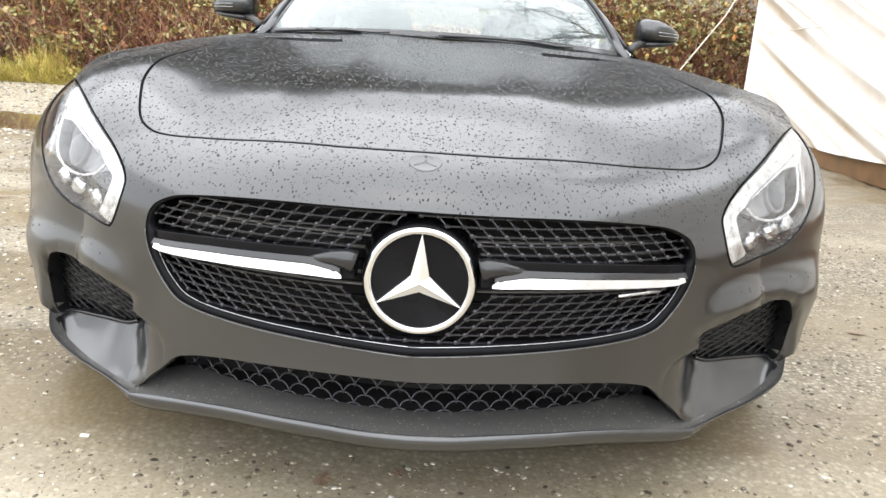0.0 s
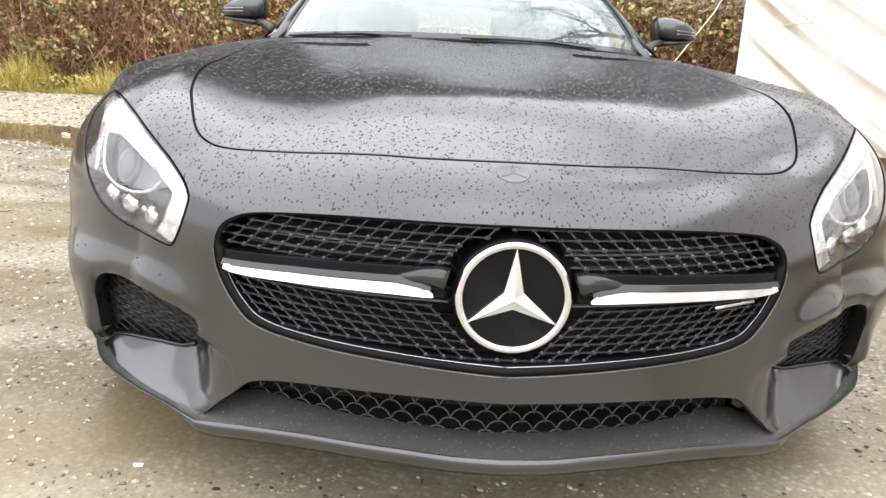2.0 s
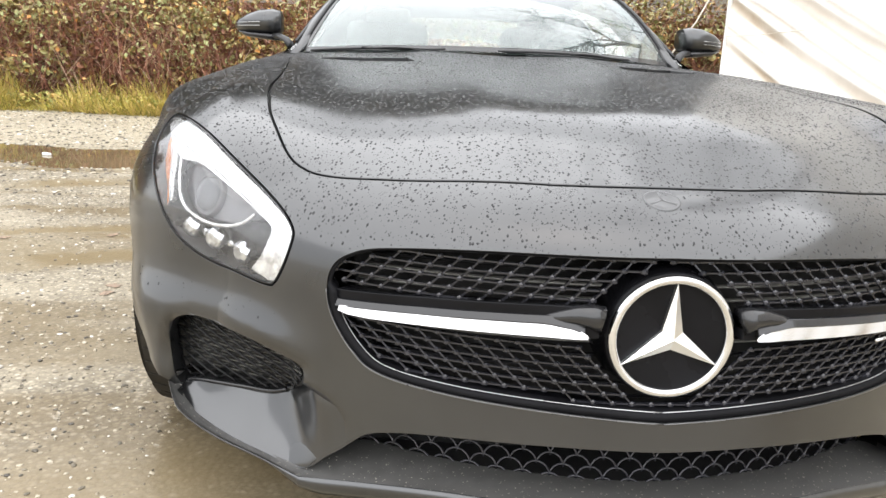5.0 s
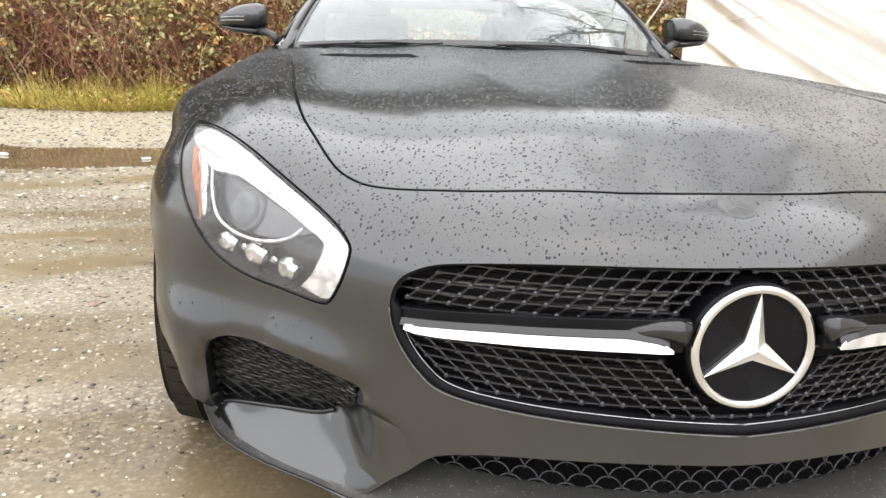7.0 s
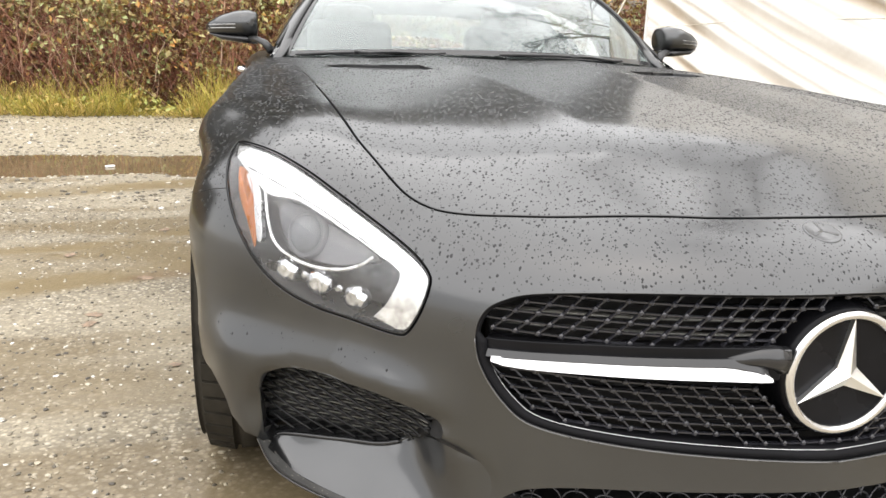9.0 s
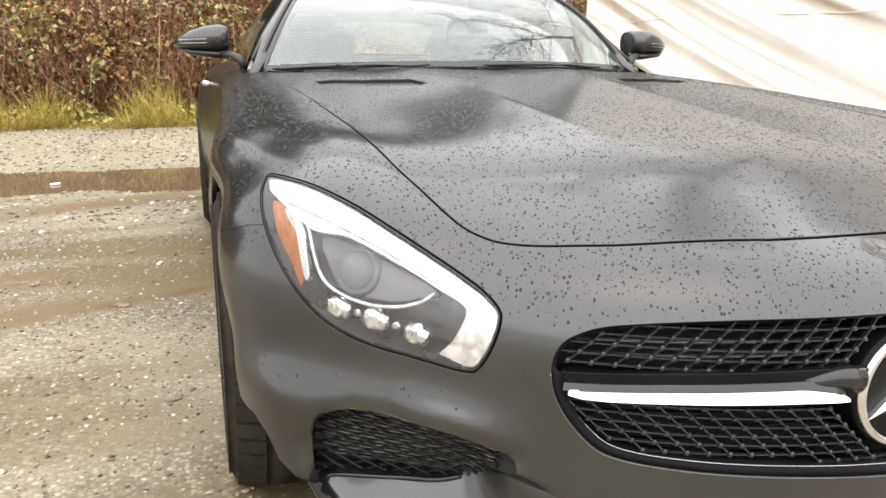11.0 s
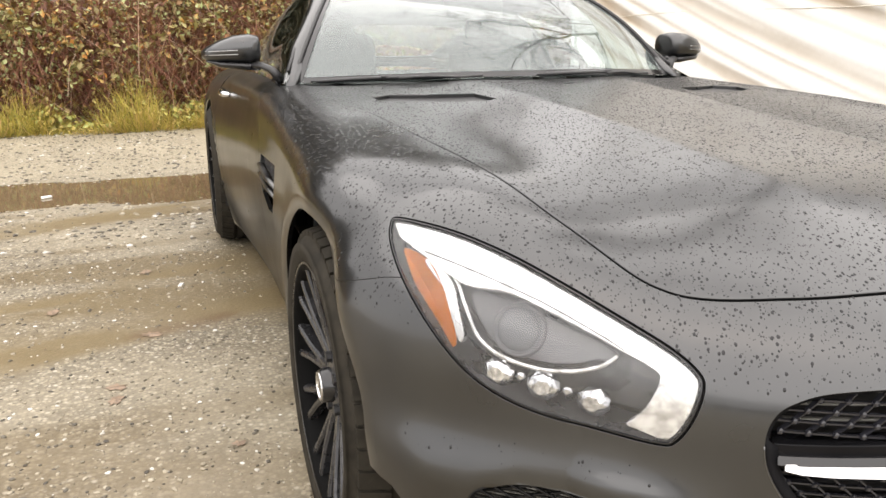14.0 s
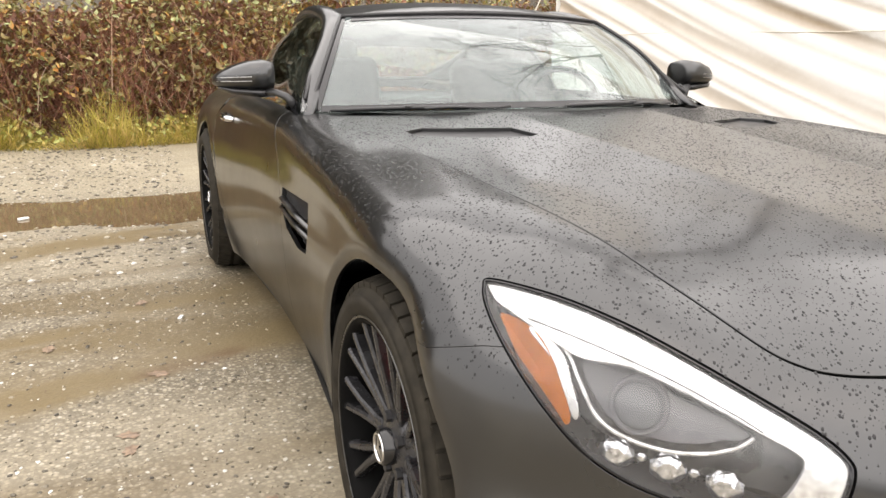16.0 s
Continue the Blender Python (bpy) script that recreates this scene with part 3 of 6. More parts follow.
def edge_wall(tris, pos, nrm, depth, skip_middle=True, fold=1.0):
    """Walls that fold inwards along the free edges of a sheet."""
    count = {}
    for t in tris:
        for a, b in ((t[0], t[1]), (t[1], t[2]), (t[2], t[0])):
            key = (min(a, b), max(a, b))
            count[key] = None if key in count else (a, b)
    v, f, nn = [], [], []
    for e in count.values():
        if e is None or (skip_middle and abs(pos[e[0]][0]) < 1e-6 and abs(pos[e[1]][0]) < 1e-6):
            continue
        a, b = e
        d = np.cross(pos[b] - pos[a], nrm[a])
        d /= np.linalg.norm(d) + 1e-12
        k = len(v)
        # a small rounded fold: out over the edge, then down
        for p, m in ((pos[a], nrm[a]), (pos[b], nrm[b])):
            v += [p, p + 0.0012 * fold * d - 0.0006 * fold * m, p + 0.0016 * fold * d - 0.002 * fold * m, p + 0.0016 * fold * d - depth * m]
            nn += [m, (m + d) / 1.414, d, d]
        for r in range(3):
            f.append((k + r, k + r + 1, k + 5 + r, k + 4 + r))
    return v, f, nn


def sheet_arrays(mask, depth=0.0, wall=0.012, fold=1.0):
    tris = TRI[mask]
    used, inv = np.unique(tris, return_inverse=True)
    tris = inv.reshape(-1, 3)
    pos, nrm = SPOT[used].copy(), NORMAL[used]
    if depth:
        pos = pos - depth * nrm
    # outward-facing order
    a, b, c = pos[tris[:, 0]], pos[tris[:, 1]], pos[tris[:, 2]]
    flip = (np.cross(b - a, c - a) * nrm[tris[:, 0]]).sum(1) < 0
    tris[flip] = tris[flip][:, ::-1]
    V, F, N = list(pos), [tuple(t) for t in tris], list(nrm)
    if wall:
        v, f, nn = edge_wall(tris, pos, nrm, wall, True, fold)
        k = len(V)
        V, F, N = V + v, F + [tuple(i + k for i in q) for q in f], N + nn
    return np.array(V), F, np.array(N)


def mirrored(V, F, N):
    flip = np.array([-1.0, 1, 1])
    return V * flip, [tuple(f[::-1]) for f in F], N * flip


def panel(name, mask, material, parent, both=True, depth=0.0, wall=0.012, label="", fold=1.0):
    """A body panel: one mesh over both halves, or one for each side."""
    V, F, N = sheet_arrays(mask, depth, wall, fold)
    M = mirrored(V, F, N)
    if both:
        k = len(V)
        return [mesh_object(name, np.vstack([V, M[0]]), F + [tuple(i + k for i in f) for f in M[1]], material, parent, label, normals=np.vstack([N, M[2]]))]
    return [mesh_object(name, *M[:2], material, parent, label, normals=M[2]), mesh_object(name, V, F, material, parent, label, normals=N)]


def patch(outline_uv, depth, step=0.012):
    """A filled outline on the shell, sunk by depth: points, triangles, normals."""
    lo, hi = outline_uv.min(0), outline_uv.max(0)
    gx, gy = np.meshgrid(np.arange(lo[0], hi[0], step), np.arange(lo[1], hi[1], step))
    pts = np.stack([gx.ravel(), gy.ravel()], 1)
    pts = pts[inside(offset(outline_uv, -step * 0.35), pts)]
    n = len(outline_uv)
    vs = [Vector(p) for p in np.vstack([outline_uv, pts])]
    out = delaunay_2d_cdt(vs, [(i, (i + 1) % n) for i in range(n)], [], 0, 1e-6, False)
    uv = np.array([tuple(v) for v in out[0]])
    tri = np.array([f[:] for f in out[2] if len(f) == 3])
    tri = tri[inside(outline_uv, uv[tri].mean(1))]
    pos = unflatten(uv)
    nrm = shell_normal(pos)
    d = depth(pos) if callable(depth) else depth
    pos = pos - np.reshape(d, (-1, 1)) * nrm if np.ndim(d) else pos - d * nrm
    a, b, c = pos[tri[:, 0]], pos[tri[:, 1]], pos[tri[:, 2]]
    flip = (np.cross(b - a, c - a) * nrm[tri[:, 0]]).sum(1) < 0
    tri[flip] = tri[flip][:, ::-1]
    return pos, tri, nrm


def slab(outline_uv, depth, thick, step=0.012):
    """A patch with folded edges all round, as closed arrays."""
    pos, tri, nrm = patch(outline_uv, depth, step)
    v, f, nn = edge_wall(tri, pos, nrm, thick, False)
    k = len(pos)
    return np.vstack([pos, v]), [tuple(t) for t in tri] + [tuple(i + k for i in q) for q in f], np.vstack([nrm, nn])


def facing(arrays):
    """The same arrays with normals taken from the faces themselves."""
    V, F, _ = arrays
    N = np.zeros_like(V)
    for f in F:
        w = np.cross(V[f[1]] - V[f[0]], V[f[2]] - V[f[0]])
        for i in f:
            N[i] += w
    return V, F, N / np.maximum(np.linalg.norm(N, axis=1, keepdims=True), 1e-12)


def pair(name, arrays, material, parents, label=""):
    """The same part on the car's right (x < 0) and left side."""
    M = mirrored(*arrays)
    return [mesh_object(name, M[0], M[1], material, parents[0], label, normals=M[2]), mesh_object(name, arrays[0], arrays[1], material, parents[1], label, normals=arrays[2])]


# ---------------------------------------------------------------- the car
car = thing("sports_car", "low two-door sports coupe in satin black paint, wet with raindrops", "car")
panel("bonnet", (KIND == "bonnet"), PAINT, car, label="long satin black bonnet")
panel("front_bumper", (KIND == "bumper"), PAINT, car, label="satin black front bumper", fold=0.35)
wings = panel("front_fender", (KIND == "wing"), PAINT, car, both=False, fold=0.35)
doors = panel("door", (KIND == "door"), PAINT, car, both=False)
panel("rear_quarter", (KIND == "quarter"), PAINT, car, both=False)
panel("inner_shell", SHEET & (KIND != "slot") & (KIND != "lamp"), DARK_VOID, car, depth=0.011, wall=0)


def front_points(x, z, depth=0.0):
    """Shell points of the nose for both signs of x, moved back by depth."""
    p = on_front(np.stack([np.abs(x), z], 1))
    p[:, 0] *= np.sign(x) + (np.sign(x) == 0)
    p[:, 1] += depth
    return p


# headlights
def ring_wall(outline_uv, d0, d1, flare=0.0):
    p = unflatten(outline_uv)
    nrm = shell_normal(p)
    mid = p.mean(0)
    inward = (mid - p) / np.linalg.norm(mid - p, axis=1, keepdims=True)
    a, b = p - d0 * nrm, p - d1 * nrm + flare * inward
    n = len(p)
    V = np.vstack([a, b])
    F = [(i, (i + 1) % n, n + (i + 1) % n, n + i) for i in range(n)]
    return V, F, np.vstack([inward, inward])


def joined(*arrays):
    V, F, N, k = [], [], [], 0
    for v, f, nn in arrays:
        V.append(v), N.append(nn)
        F += [tuple(int(i) + k for i in q) for q in f]
        k += len(v)
    return np.vstack(V), F, np.vstack(N)


u_lens = offset(u_lamp, -0.0024)
_bowl = patch(offset(u_lens, -0.012), 0.055)
_bowl = (_bowl[0], [tuple(t) for t in _bowl[1]], _bowl[2])
lamps = pair("headlight", joined(_bowl, ring_wall(u_lens, 0.003, 0.055, 0.012)), HOUSING, (car, car), "clear-lens headlight with a bright light strip")
_o, _i = patch(u_lens, 0.0015), patch(u_lens, 0.0040)
_cover = joined((_o[0], [tuple(t) for t in _o[1]], _o[2]), (_i[0], [tuple(t[::-1]) for t in _i[1]], -_i[2]))
for ob in pair("lens_cover", _cover, LENS, lamps, "clear lens cover"):
    ob.visible_shadow = False
_rim = joined(ring_wall(offset(u_lamp, -0.0010), -0.0006, 0.012), ring_wall(u_lens, -0.0004, 0.012))
_ro, _ri = unflatten(offset(u_lamp, -0.0010)), unflatten(offset(u_lens, 0.0))
_n = len(_ro)
_no, _ni = shell_normal(_ro), shell_normal(_ri)
_band = (np.vstack([_ro + 0.0006 * _no, _ri + 0.0004 * _ni]), [(i, (i + 1) % _n, _n + (i + 1) % _n, _n + i) for i in range(_n)], np.vstack([_no, _ni]))
pair("lens_seal", joined(_band, _rim), GLOSS_BLACK, lamps, "black rubber seal")
_inset = offset(u_lamp, -0.0050)
_strip_in = [(0.622, -0.641, 0.499), (0.605, -0.655, 0.523), (0.588, -0.660, 0.562), (0.590, -0.651, 0.578), (0.620, -0.617, 0.596), (0.674, -0.563, 0.627), (0.729, -0.501, 0.653), (0.776, -0.449, 0.655), (0.803, -0.380, 0.676), (0.822, -0.300, 0.694)]
u_strip = np.vstack([_inset[91:], _inset[:51], flatten(spline(_strip_in, 4))])
pair("light_strip", slab(u_strip, 0.0065, 0.012, 0.014), DRL, lamps, "bright white daytime light strip")
_groove = unflatten(flatten(spline([(0.806, -0.365, 0.684), (0.775, -0.425, 0.676), (0.735, -0.480, 0.662), (0.690, -0.537, 0.642), (0.645, -0.585, 0.615), (0.615, -0.615, 0.595)], 5)))
_groove = _groove - 0.0050 * shell_normal(_groove)
_brow = flatten(spline([(0.801, -0.388, 0.673), (0.787, -0.430, 0.659), (0.785, -0.462, 0.627), (0.776, -0.493, 0.586), (0.753, -0.521, 0.565), (0.712, -0.559, 0.554), (0.669, -0.590, 0.558), (0.645, -0.606, 0.571), (0.627, -0.616, 0.588)], 5))
_bp = unflatten(_brow)
_bn = shell_normal(_bp)
_bp = _bp - 0.016 * _bn
u_room = closed(np.array, [(0.779, -0.450, 0.650), (0.778, -0.485, 0.607), (0.762, -0.511, 0.577), (0.717, -0.553, 0.560), (0.675, -0.584, 0.563), (0.645, -0.601, 0.578), (0.632, -0.607, 0.592), (0.676, -0.565, 0.618), (0.721, -0.519, 0.641), (0.754, -0.478, 0.652)], 4)
pair("reflector_bowl", slab(u_room, 0.040, 0.012, 0.014), REFLECTOR, lamps, "silver reflector bowl")
u_sliver = closed(np.array, [(0.808, -0.372, 0.673), (0.799, -0.420, 0.645), (0.795, -0.449, 0.608), (0.791, -0.468, 0.577), (0.787, -0.470, 0.588), (0.789, -0.452, 0.622), (0.791, -0.432, 0.652), (0.799, -0.392, 0.673)], 4)
pair("marker_surround", slab(u_sliver, 0.009, 0.010, 0.01), SILVER_TRIM, lamps, "silver blade beside the side marker")
_spot = unflatten(flatten(np.array([(0.735, -0.525, 0.606), (0.760, -0.519, 0.537), (0.709, -0.563, 0.527), (0.658, -0.604, 0.514), (0.735, -0.540, 0.533), (0.684, -0.585, 0.521)])))
_spot_n = shell_normal(_spot)
for side, lamp in zip((-1, 1), lamps):
    flip = Vector((side, 1, 1))
    part("lower_light_line", tube_bm([(side * p[0], p[1], p[2]) for p in _bp], 0.0032, 6), DRL, lamp, "thin curved light line")
    part("strip_groove", tube_bm([(side * p[0], p[1], p[2]) for p in _groove], 0.0009, 5), REFLECTOR, lamp, "thin grey groove along the light strip")
    c, d = Vector(_spot[0]) * flip, Vector(_spot_n[0]) * flip
    turn = d.to_track_quat("X", "Z").to_matrix().to_4x4()
    dome = [(0.014 * math.cos(t), 0.031 * math.sin(t)) for t in np.linspace(0.02, math.pi / 2, 8)]
    bm = revolve_bm([(0.0, 0.033), (0.003, 0.033), (0.003, 0.031)] + dome[::-1], 32)
    bm.transform(Matrix.Translation(c - 0.036 * d) @ turn)
    part("projector_lens", bm, PROJECTOR, lamp, "round grey projector lens")
    bm = revolve_bm([(-0.016, 0.032), (-0.016, 0.041), (0.002, 0.038), (0.004, 0.035), (0.001, 0.033)], 32)
    bm.transform(Matrix.Translation(c - 0.036 * d) @ turn)
    part("projector_ring", bm, REFLECTOR, lamp, "dull silver projector ring")
    for k in range(1, 6):
        q, m = Vector(_spot[k]) * flip, Vector(_spot_n[k]) * flip
        # a cut crystal: girdle, staggered crown facets and a flat table
        bm, z = bmesh.new(), 1.0 if k < 4 else 0.32
        rings = [[bm.verts.new((z * x, z * r * 1.06 * math.cos(t + turn8), z * r * 0.90 * math.sin(t + turn8))) for t in (math.pi * i / 4 for i in range(8))] for x, r, turn8 in ((-0.014, 0.0190, 0.39), (0.0, 0.0235, 0.39), (0.006, 0.0205, 0.0), (0.0105, 0.0120, 0.39))]
        for lo_ring, hi_ring, skew in ((rings[0], rings[1], 0), (rings[1], rings[2], 1), (rings[2], rings[3], 0)):
            for i in range(8):
                a, b, c, d2 = lo_ring[i], lo_ring[(i + 1) % 8], hi_ring[(i + skew) % 8], hi_ring[(i + 1 + skew) % 8]
                if lo_ring is rings[0]:
                    bm.faces.new((a, b, d2, c))
                else:
                    bm.faces.new((a, b, c))
                    bm.faces.new((b, d2, c))
        bm.faces.new(rings[3])
        bmesh.ops.recalc_face_normals(bm, faces=bm.faces[:])
        bm.transform(Matrix.Translation(q - (0.024 if k < 4 else 0.030) * m) @ m.to_track_quat("X", "Z").to_matrix().to_4x4())
        part("led_module" if k < 4 else "led_bead", bm, CRYSTAL, lamp, "faceted crystal lamp module", smooth=False)
_amber = spline([(0.823, -0.315, 0.675), (0.806, -0.376, 0.670), (0.799, -0.418, 0.643), (0.796, -0.448, 0.606), (0.795, -0.465, 0.572), (0.802, -0.450, 0.564), (0.812, -0.417, 0.584), (0.823, -0.370, 0.628), (0.826, -0.331, 0.660)], 4, True)
for side, lamp in zip((-1, 1), lamps):
    bm = bmesh.new()
    rim = [bm.verts.new((side * (p[0] - 0.003), p[1], p[2])) for p in _amber]
    mid = bm.verts.new((side * (_amber[:, 0].mean() - 0.003), _amber[:, 1].mean(), _amber[:, 2].mean()))
    for a, b in zip(rim, rim[1:] + rim[:1]):
        bm.faces.new((a, b, mid) if side > 0 else (b, a, mid))
    bmesh.ops.solidify(bm, geom=bm.faces[:], thickness=0.004)
    part("side_marker", bm, AMBER, lamp, "orange side marker", smooth=False)

# grille
_gc = np.array([0.0, 0.47])
_gouter = spline(GRILLE, 6)
_ginner = _gc + (_gouter - _gc) * np.where(_gouter[:, 1:] > 0.50, [[0.985, 0.965]], [[0.966, 0.90]])


def strip_both(rows):
    """A band through rows of points (half outlines), mirrored to the other half."""
    V, F, k = [], [], 0
    for sgn in (1, -1):
        rr = [np.array(r) * np.array([sgn, 1, 1]) for r in rows]
        n = len(rr[0])
        V += [p for r in rr for p in r]
        for j in range(len(rr) - 1):
            for i in range(n - 1):
                q = (k + j * n + i, k + j * n + i + 1, k + (j + 1) * n + i + 1, k + (j + 1) * n + i)
                F.append(q if sgn > 0 else q[::-1])
        k = len(V)
    return V, F


_fo, _fi = front_points(_gouter[:, 0], _gouter[:, 1]), front_points(_ginner[:, 0], _ginner[:, 1])
V, F = strip_both([_fo + [0, 0.010, 0], _fo + [0, 0.003, 0], _fi + [0, 0.006, 0], _fi + [0, 0.05, 0]])
grille = mesh_object("grille", V, F, FRAME_BLACK, car, "black diamond-mesh radiator grille")
# metal line added for the reflection along the wet lower lip
_lip = [_gouter[i] for i in range(len(_gouter)) if _gouter[i][1] < 0.50]
_lp = front_points(np.array(_lip)[:, 0], np.array(_lip)[:, 1])
part("grille_edge_glint", join_bm([tube_bm([(s * p[0], p[1] + 0.0, p[2] - 0.001) for p in _lp], 0.0011, 6) for s in (1, -1)]), DARK_TRIM, grille, "thin grey line in place of the wet lip's glint")
_lq = front_points(*np.array([q for q in _ginner if q[1] < 0.47]).T)
part("grille_inner_trim", join_bm([tube_bm([(s * p[0], p[1] + 0.012, p[2]) for p in _lq], 0.0010, 6) for s in (1, -1)]), SILVER_TRIM, grille, "thin bright line inside the frame")


def lattice(parent, name, inside_fn, rows, cols, lean, place, rod=0.0011, stud=0.0052, material=MESH_PLASTIC, label=""):
    """Rods along the rows and leaning rods between them, with a stud at each crossing."""
    ok, V, F = {}, [], []
    ico = bmesh.new()
    bmesh.ops.create_icosphere(ico, subdivisions=1, radius=1)
    iv, iff = [v.co.copy() for v in ico.verts], [[v.index for v in f.verts] for f in ico.faces]
    ico.free()
    xs, zs = [], []
    for j, z in enumerate(rows):
        for i, x in enumerate(cols):
            xx = x + (0.5 * (cols[1] - cols[0]) if j % 2 else 0)
            if inside_fn(xx, z):
                ok[i, j] = len(xs)
                xs.append(xx), zs.append(z)
    P = place(np.array(xs), np.array(zs))

    def add_rod(a, b):
        a, b = Vector(P[a]), Vector(P[b])
        d = (b - a).normalized()
        e = d.cross(Vector((0, 1, 0))).normalized()
        g = Vector((0, 1, 0))
        k = len(V)
        for p in (a, b):
            V.extend([p + e * rod - g * rod, p - e * rod - g * rod, p - e * rod * 0.7 + g * 0.006, p + e * rod * 0.7 + g * 0.006])
        F.extend([(k, k + 1, k + 5, k + 4), (k + 1, k + 2, k + 6, k + 5), (k + 3, k, k + 4, k + 7)])

    for (i, j), n in ok.items():
        if (i + 1, j) in ok:
            add_rod(n, ok[i + 1, j])
        up = (1 if xs[n] >= 0 else -1) * lean(zs[n])
        t = (i + (0 if j % 2 == 0 else 1) - (1 if up < 0 else 0) + (0 if j % 2 == 0 else 0), j + 1)
        t = (i - 1, j + 1) if (j % 2 == 0 and up < 0) else (i, j + 1) if (j % 2 == 0) else (i, j + 1) if up < 0 else (i + 1, j + 1)
        if t in ok:
            add_rod(n, ok[t])
        if stud:
            k = len(V)
            V.extend([Vector(P[n]) + Vector((c.x * stud, c.y * stud * 0.6 - 0.001, c.z * stud * 0.8)) for c in iv])
            F.extend([tuple(k + q for q in f) for f in iff])
    return mesh_object(name, V, F, material, parent, label, smooth=False)


_gpoly = np.vstack([_ginner, _ginner[::-1] * [-1, 1]])


def in_grille(x, z):
    if math.hypot(x, z - 0.474) < 0.100 or (0.461 + 0.05 * max(0, abs(x) - 0.3) < z < 0.515 - 0.03 * abs(x) and abs(x) < 0.47):
        return False
    return bool(inside(_gpoly, np.array([[x, z]]))[0])


for where in (lambda x, z: z < 0.48, lambda x, z: z >= 0.48 and x < 0, lambda x, z: z >= 0.48 and x >= 0):
    lattice(grille, "grille_mesh", lambda x, z, w=where: w(x, z) and in_grille(x, z), np.arange(0.358, 0.59, 0.0140), np.arange(-0.504, 0.505, 0.028), lambda z: 1 if z < 0.48 else -1, lambda x, z: front_points(x, z, 0.022), rod=0.0011, stud=0.0060, label="dark studded diamond mesh")
# radiator behind the grille
for k, z in enumerate(np.arange(0.352, 0.60, 0.022)):
    pts = [(x, -0.80 + 0.55 * x * x, z) for x in np.linspace(-0.44, 0.44, 15)]
    part("radiator_slat", tube_bm(pts, 0.006, 4, 0.5), FIN if 0.49 < z < 0.53 or 0.44 < z < 0.47 else EMBLEM_BLACK, grille)
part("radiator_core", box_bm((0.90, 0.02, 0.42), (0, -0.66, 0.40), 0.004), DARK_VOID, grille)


BAR_X = [0.120, 0.135, 0.178, 0.248, 0.352, 0.422, 0.458, 0.476]
BAR_TOP, BAR_MID, BAR_LOW = [0.5050, 0.5055, 0.5045, 0.5010, 0.4945, 0.4880, 0.4850, 0.4840], [0.4815, 0.4900, 0.4970, 0.4938, 0.4874, 0.4812, 0.4772, 0.4762], [0.4790, 0.4782, 0.4785, 0.4765, 0.4722, 0.4682, 0.4682, 0.4745]


def bar_outline(high, low, x0, x1):
    """A band along the bar, between two of its edge lines."""
    xs = np.linspace(x1, x0, 24)
    pts = [(x, np.interp(x, BAR_X, high)) for x in xs] + [(x, np.interp(x, BAR_X, low)) for x in xs[::-1]]
    return flatten(on_front(pts))


pair("grille_wing", slab(bar_outline(np.add(BAR_TOP, 0.014), np.subtract(BAR_LOW, 0.003), 0.106, 0.478), 0.009, 0.03, 0.02), EMBLEM_BLACK, (grille, grille), "black wing behind the bar")
pair("bar_ledge", facing(slab(bar_outline(BAR_TOP, BAR_MID, 0.125, 0.474), lambda p: -0.002 + 0.7 * (p[:, 2] - np.interp(np.abs(p[:, 0]), BAR_X, BAR_MID)), 0.012, 0.006)), GLOSS_BLACK, (grille, grille), "glossy grey ledge along the bar")
pair("chrome_bar", facing(slab(bar_outline(BAR_MID, BAR_LOW, 0.121, 0.467), lambda p: -0.006 + 0.5 * (p[:, 2] - np.interp(np.abs(p[:, 0]), BAR_X, BAR_LOW)), 0.007, 0.006)), CHROME, (grille, grille), "bright chrome cross bar")
for sgn in (-1, 1):
    p = front_points(np.array([0.185, 0.158, 0.135, 0.116, 0.100]) * sgn, np.array([0.499, 0.503, 0.507, 0.507, 0.503]), 0.012)
    part("emblem_shoulder", tube_bm([tuple(q) for q in p], [0.004, 0.010, 0.014, 0.017, 0.020], 12, 1.0), GLOSS_BLACK, grille, "glossy black shoulder beside the emblem")
_b = front_points(np.array([0.338, 0.415]), np.array([0.4585, 0.461]), -0.003)
part("model_badge", tube_bm([Vector(_b[0]).lerp(Vector(_b[1]), k / 4) for k in range(5)], 0.0058, 4, 0.7), SILVER_TRIM, grille, "small plain silver badge")

# emblem: ring and three-pointed star
emblem = part("emblem", revolve_bm([(0.004, 0.0005), (0.004, 0.080), (0.008, 0.092), (-0.004, 0.0945), (-0.03, 0.099), (-0.06, 0.103)], 64), EMBLEM_BLACK, car, "round dark emblem plate with a chrome ring")
emblem.matrix_basis = pose(0.004, -0.866, 0.4755, 0, 0, -90)
_prof = [(0.008 + 0.0065 * math.sin(t), 0.0850 + 0.0068 * math.cos(t)) for t in np.linspace(0, 2 * math.pi, 13)]
part("chrome_ring", revolve_bm(_prof, 72), CHROME, emblem, "chrome ring")
bm = bmesh.new()
top = bm.verts.new((0.020, 0, 0))
rim = []
for k in range(6):
    t = radians(90 + 60 * k)
    r = 0.0805 if k % 2 == 0 else 0.0175
    rim.append((bm.verts.new((0.012 if k % 2 == 0 else 0.010, r * math.cos(t), r * math.sin(t))), bm.verts.new((0.004, r * math.cos(t), r * math.sin(t)))))
for k in range(6):
    a, b = rim[k], rim[(k + 1) % 6]
    bm.faces.new((top, a[0], b[0]))
    bm.faces.new((a[0], a[1], b[1], b[0]))
part("star", bm, STAR_CHROME, emblem, "chrome three-pointed star", smooth=False)

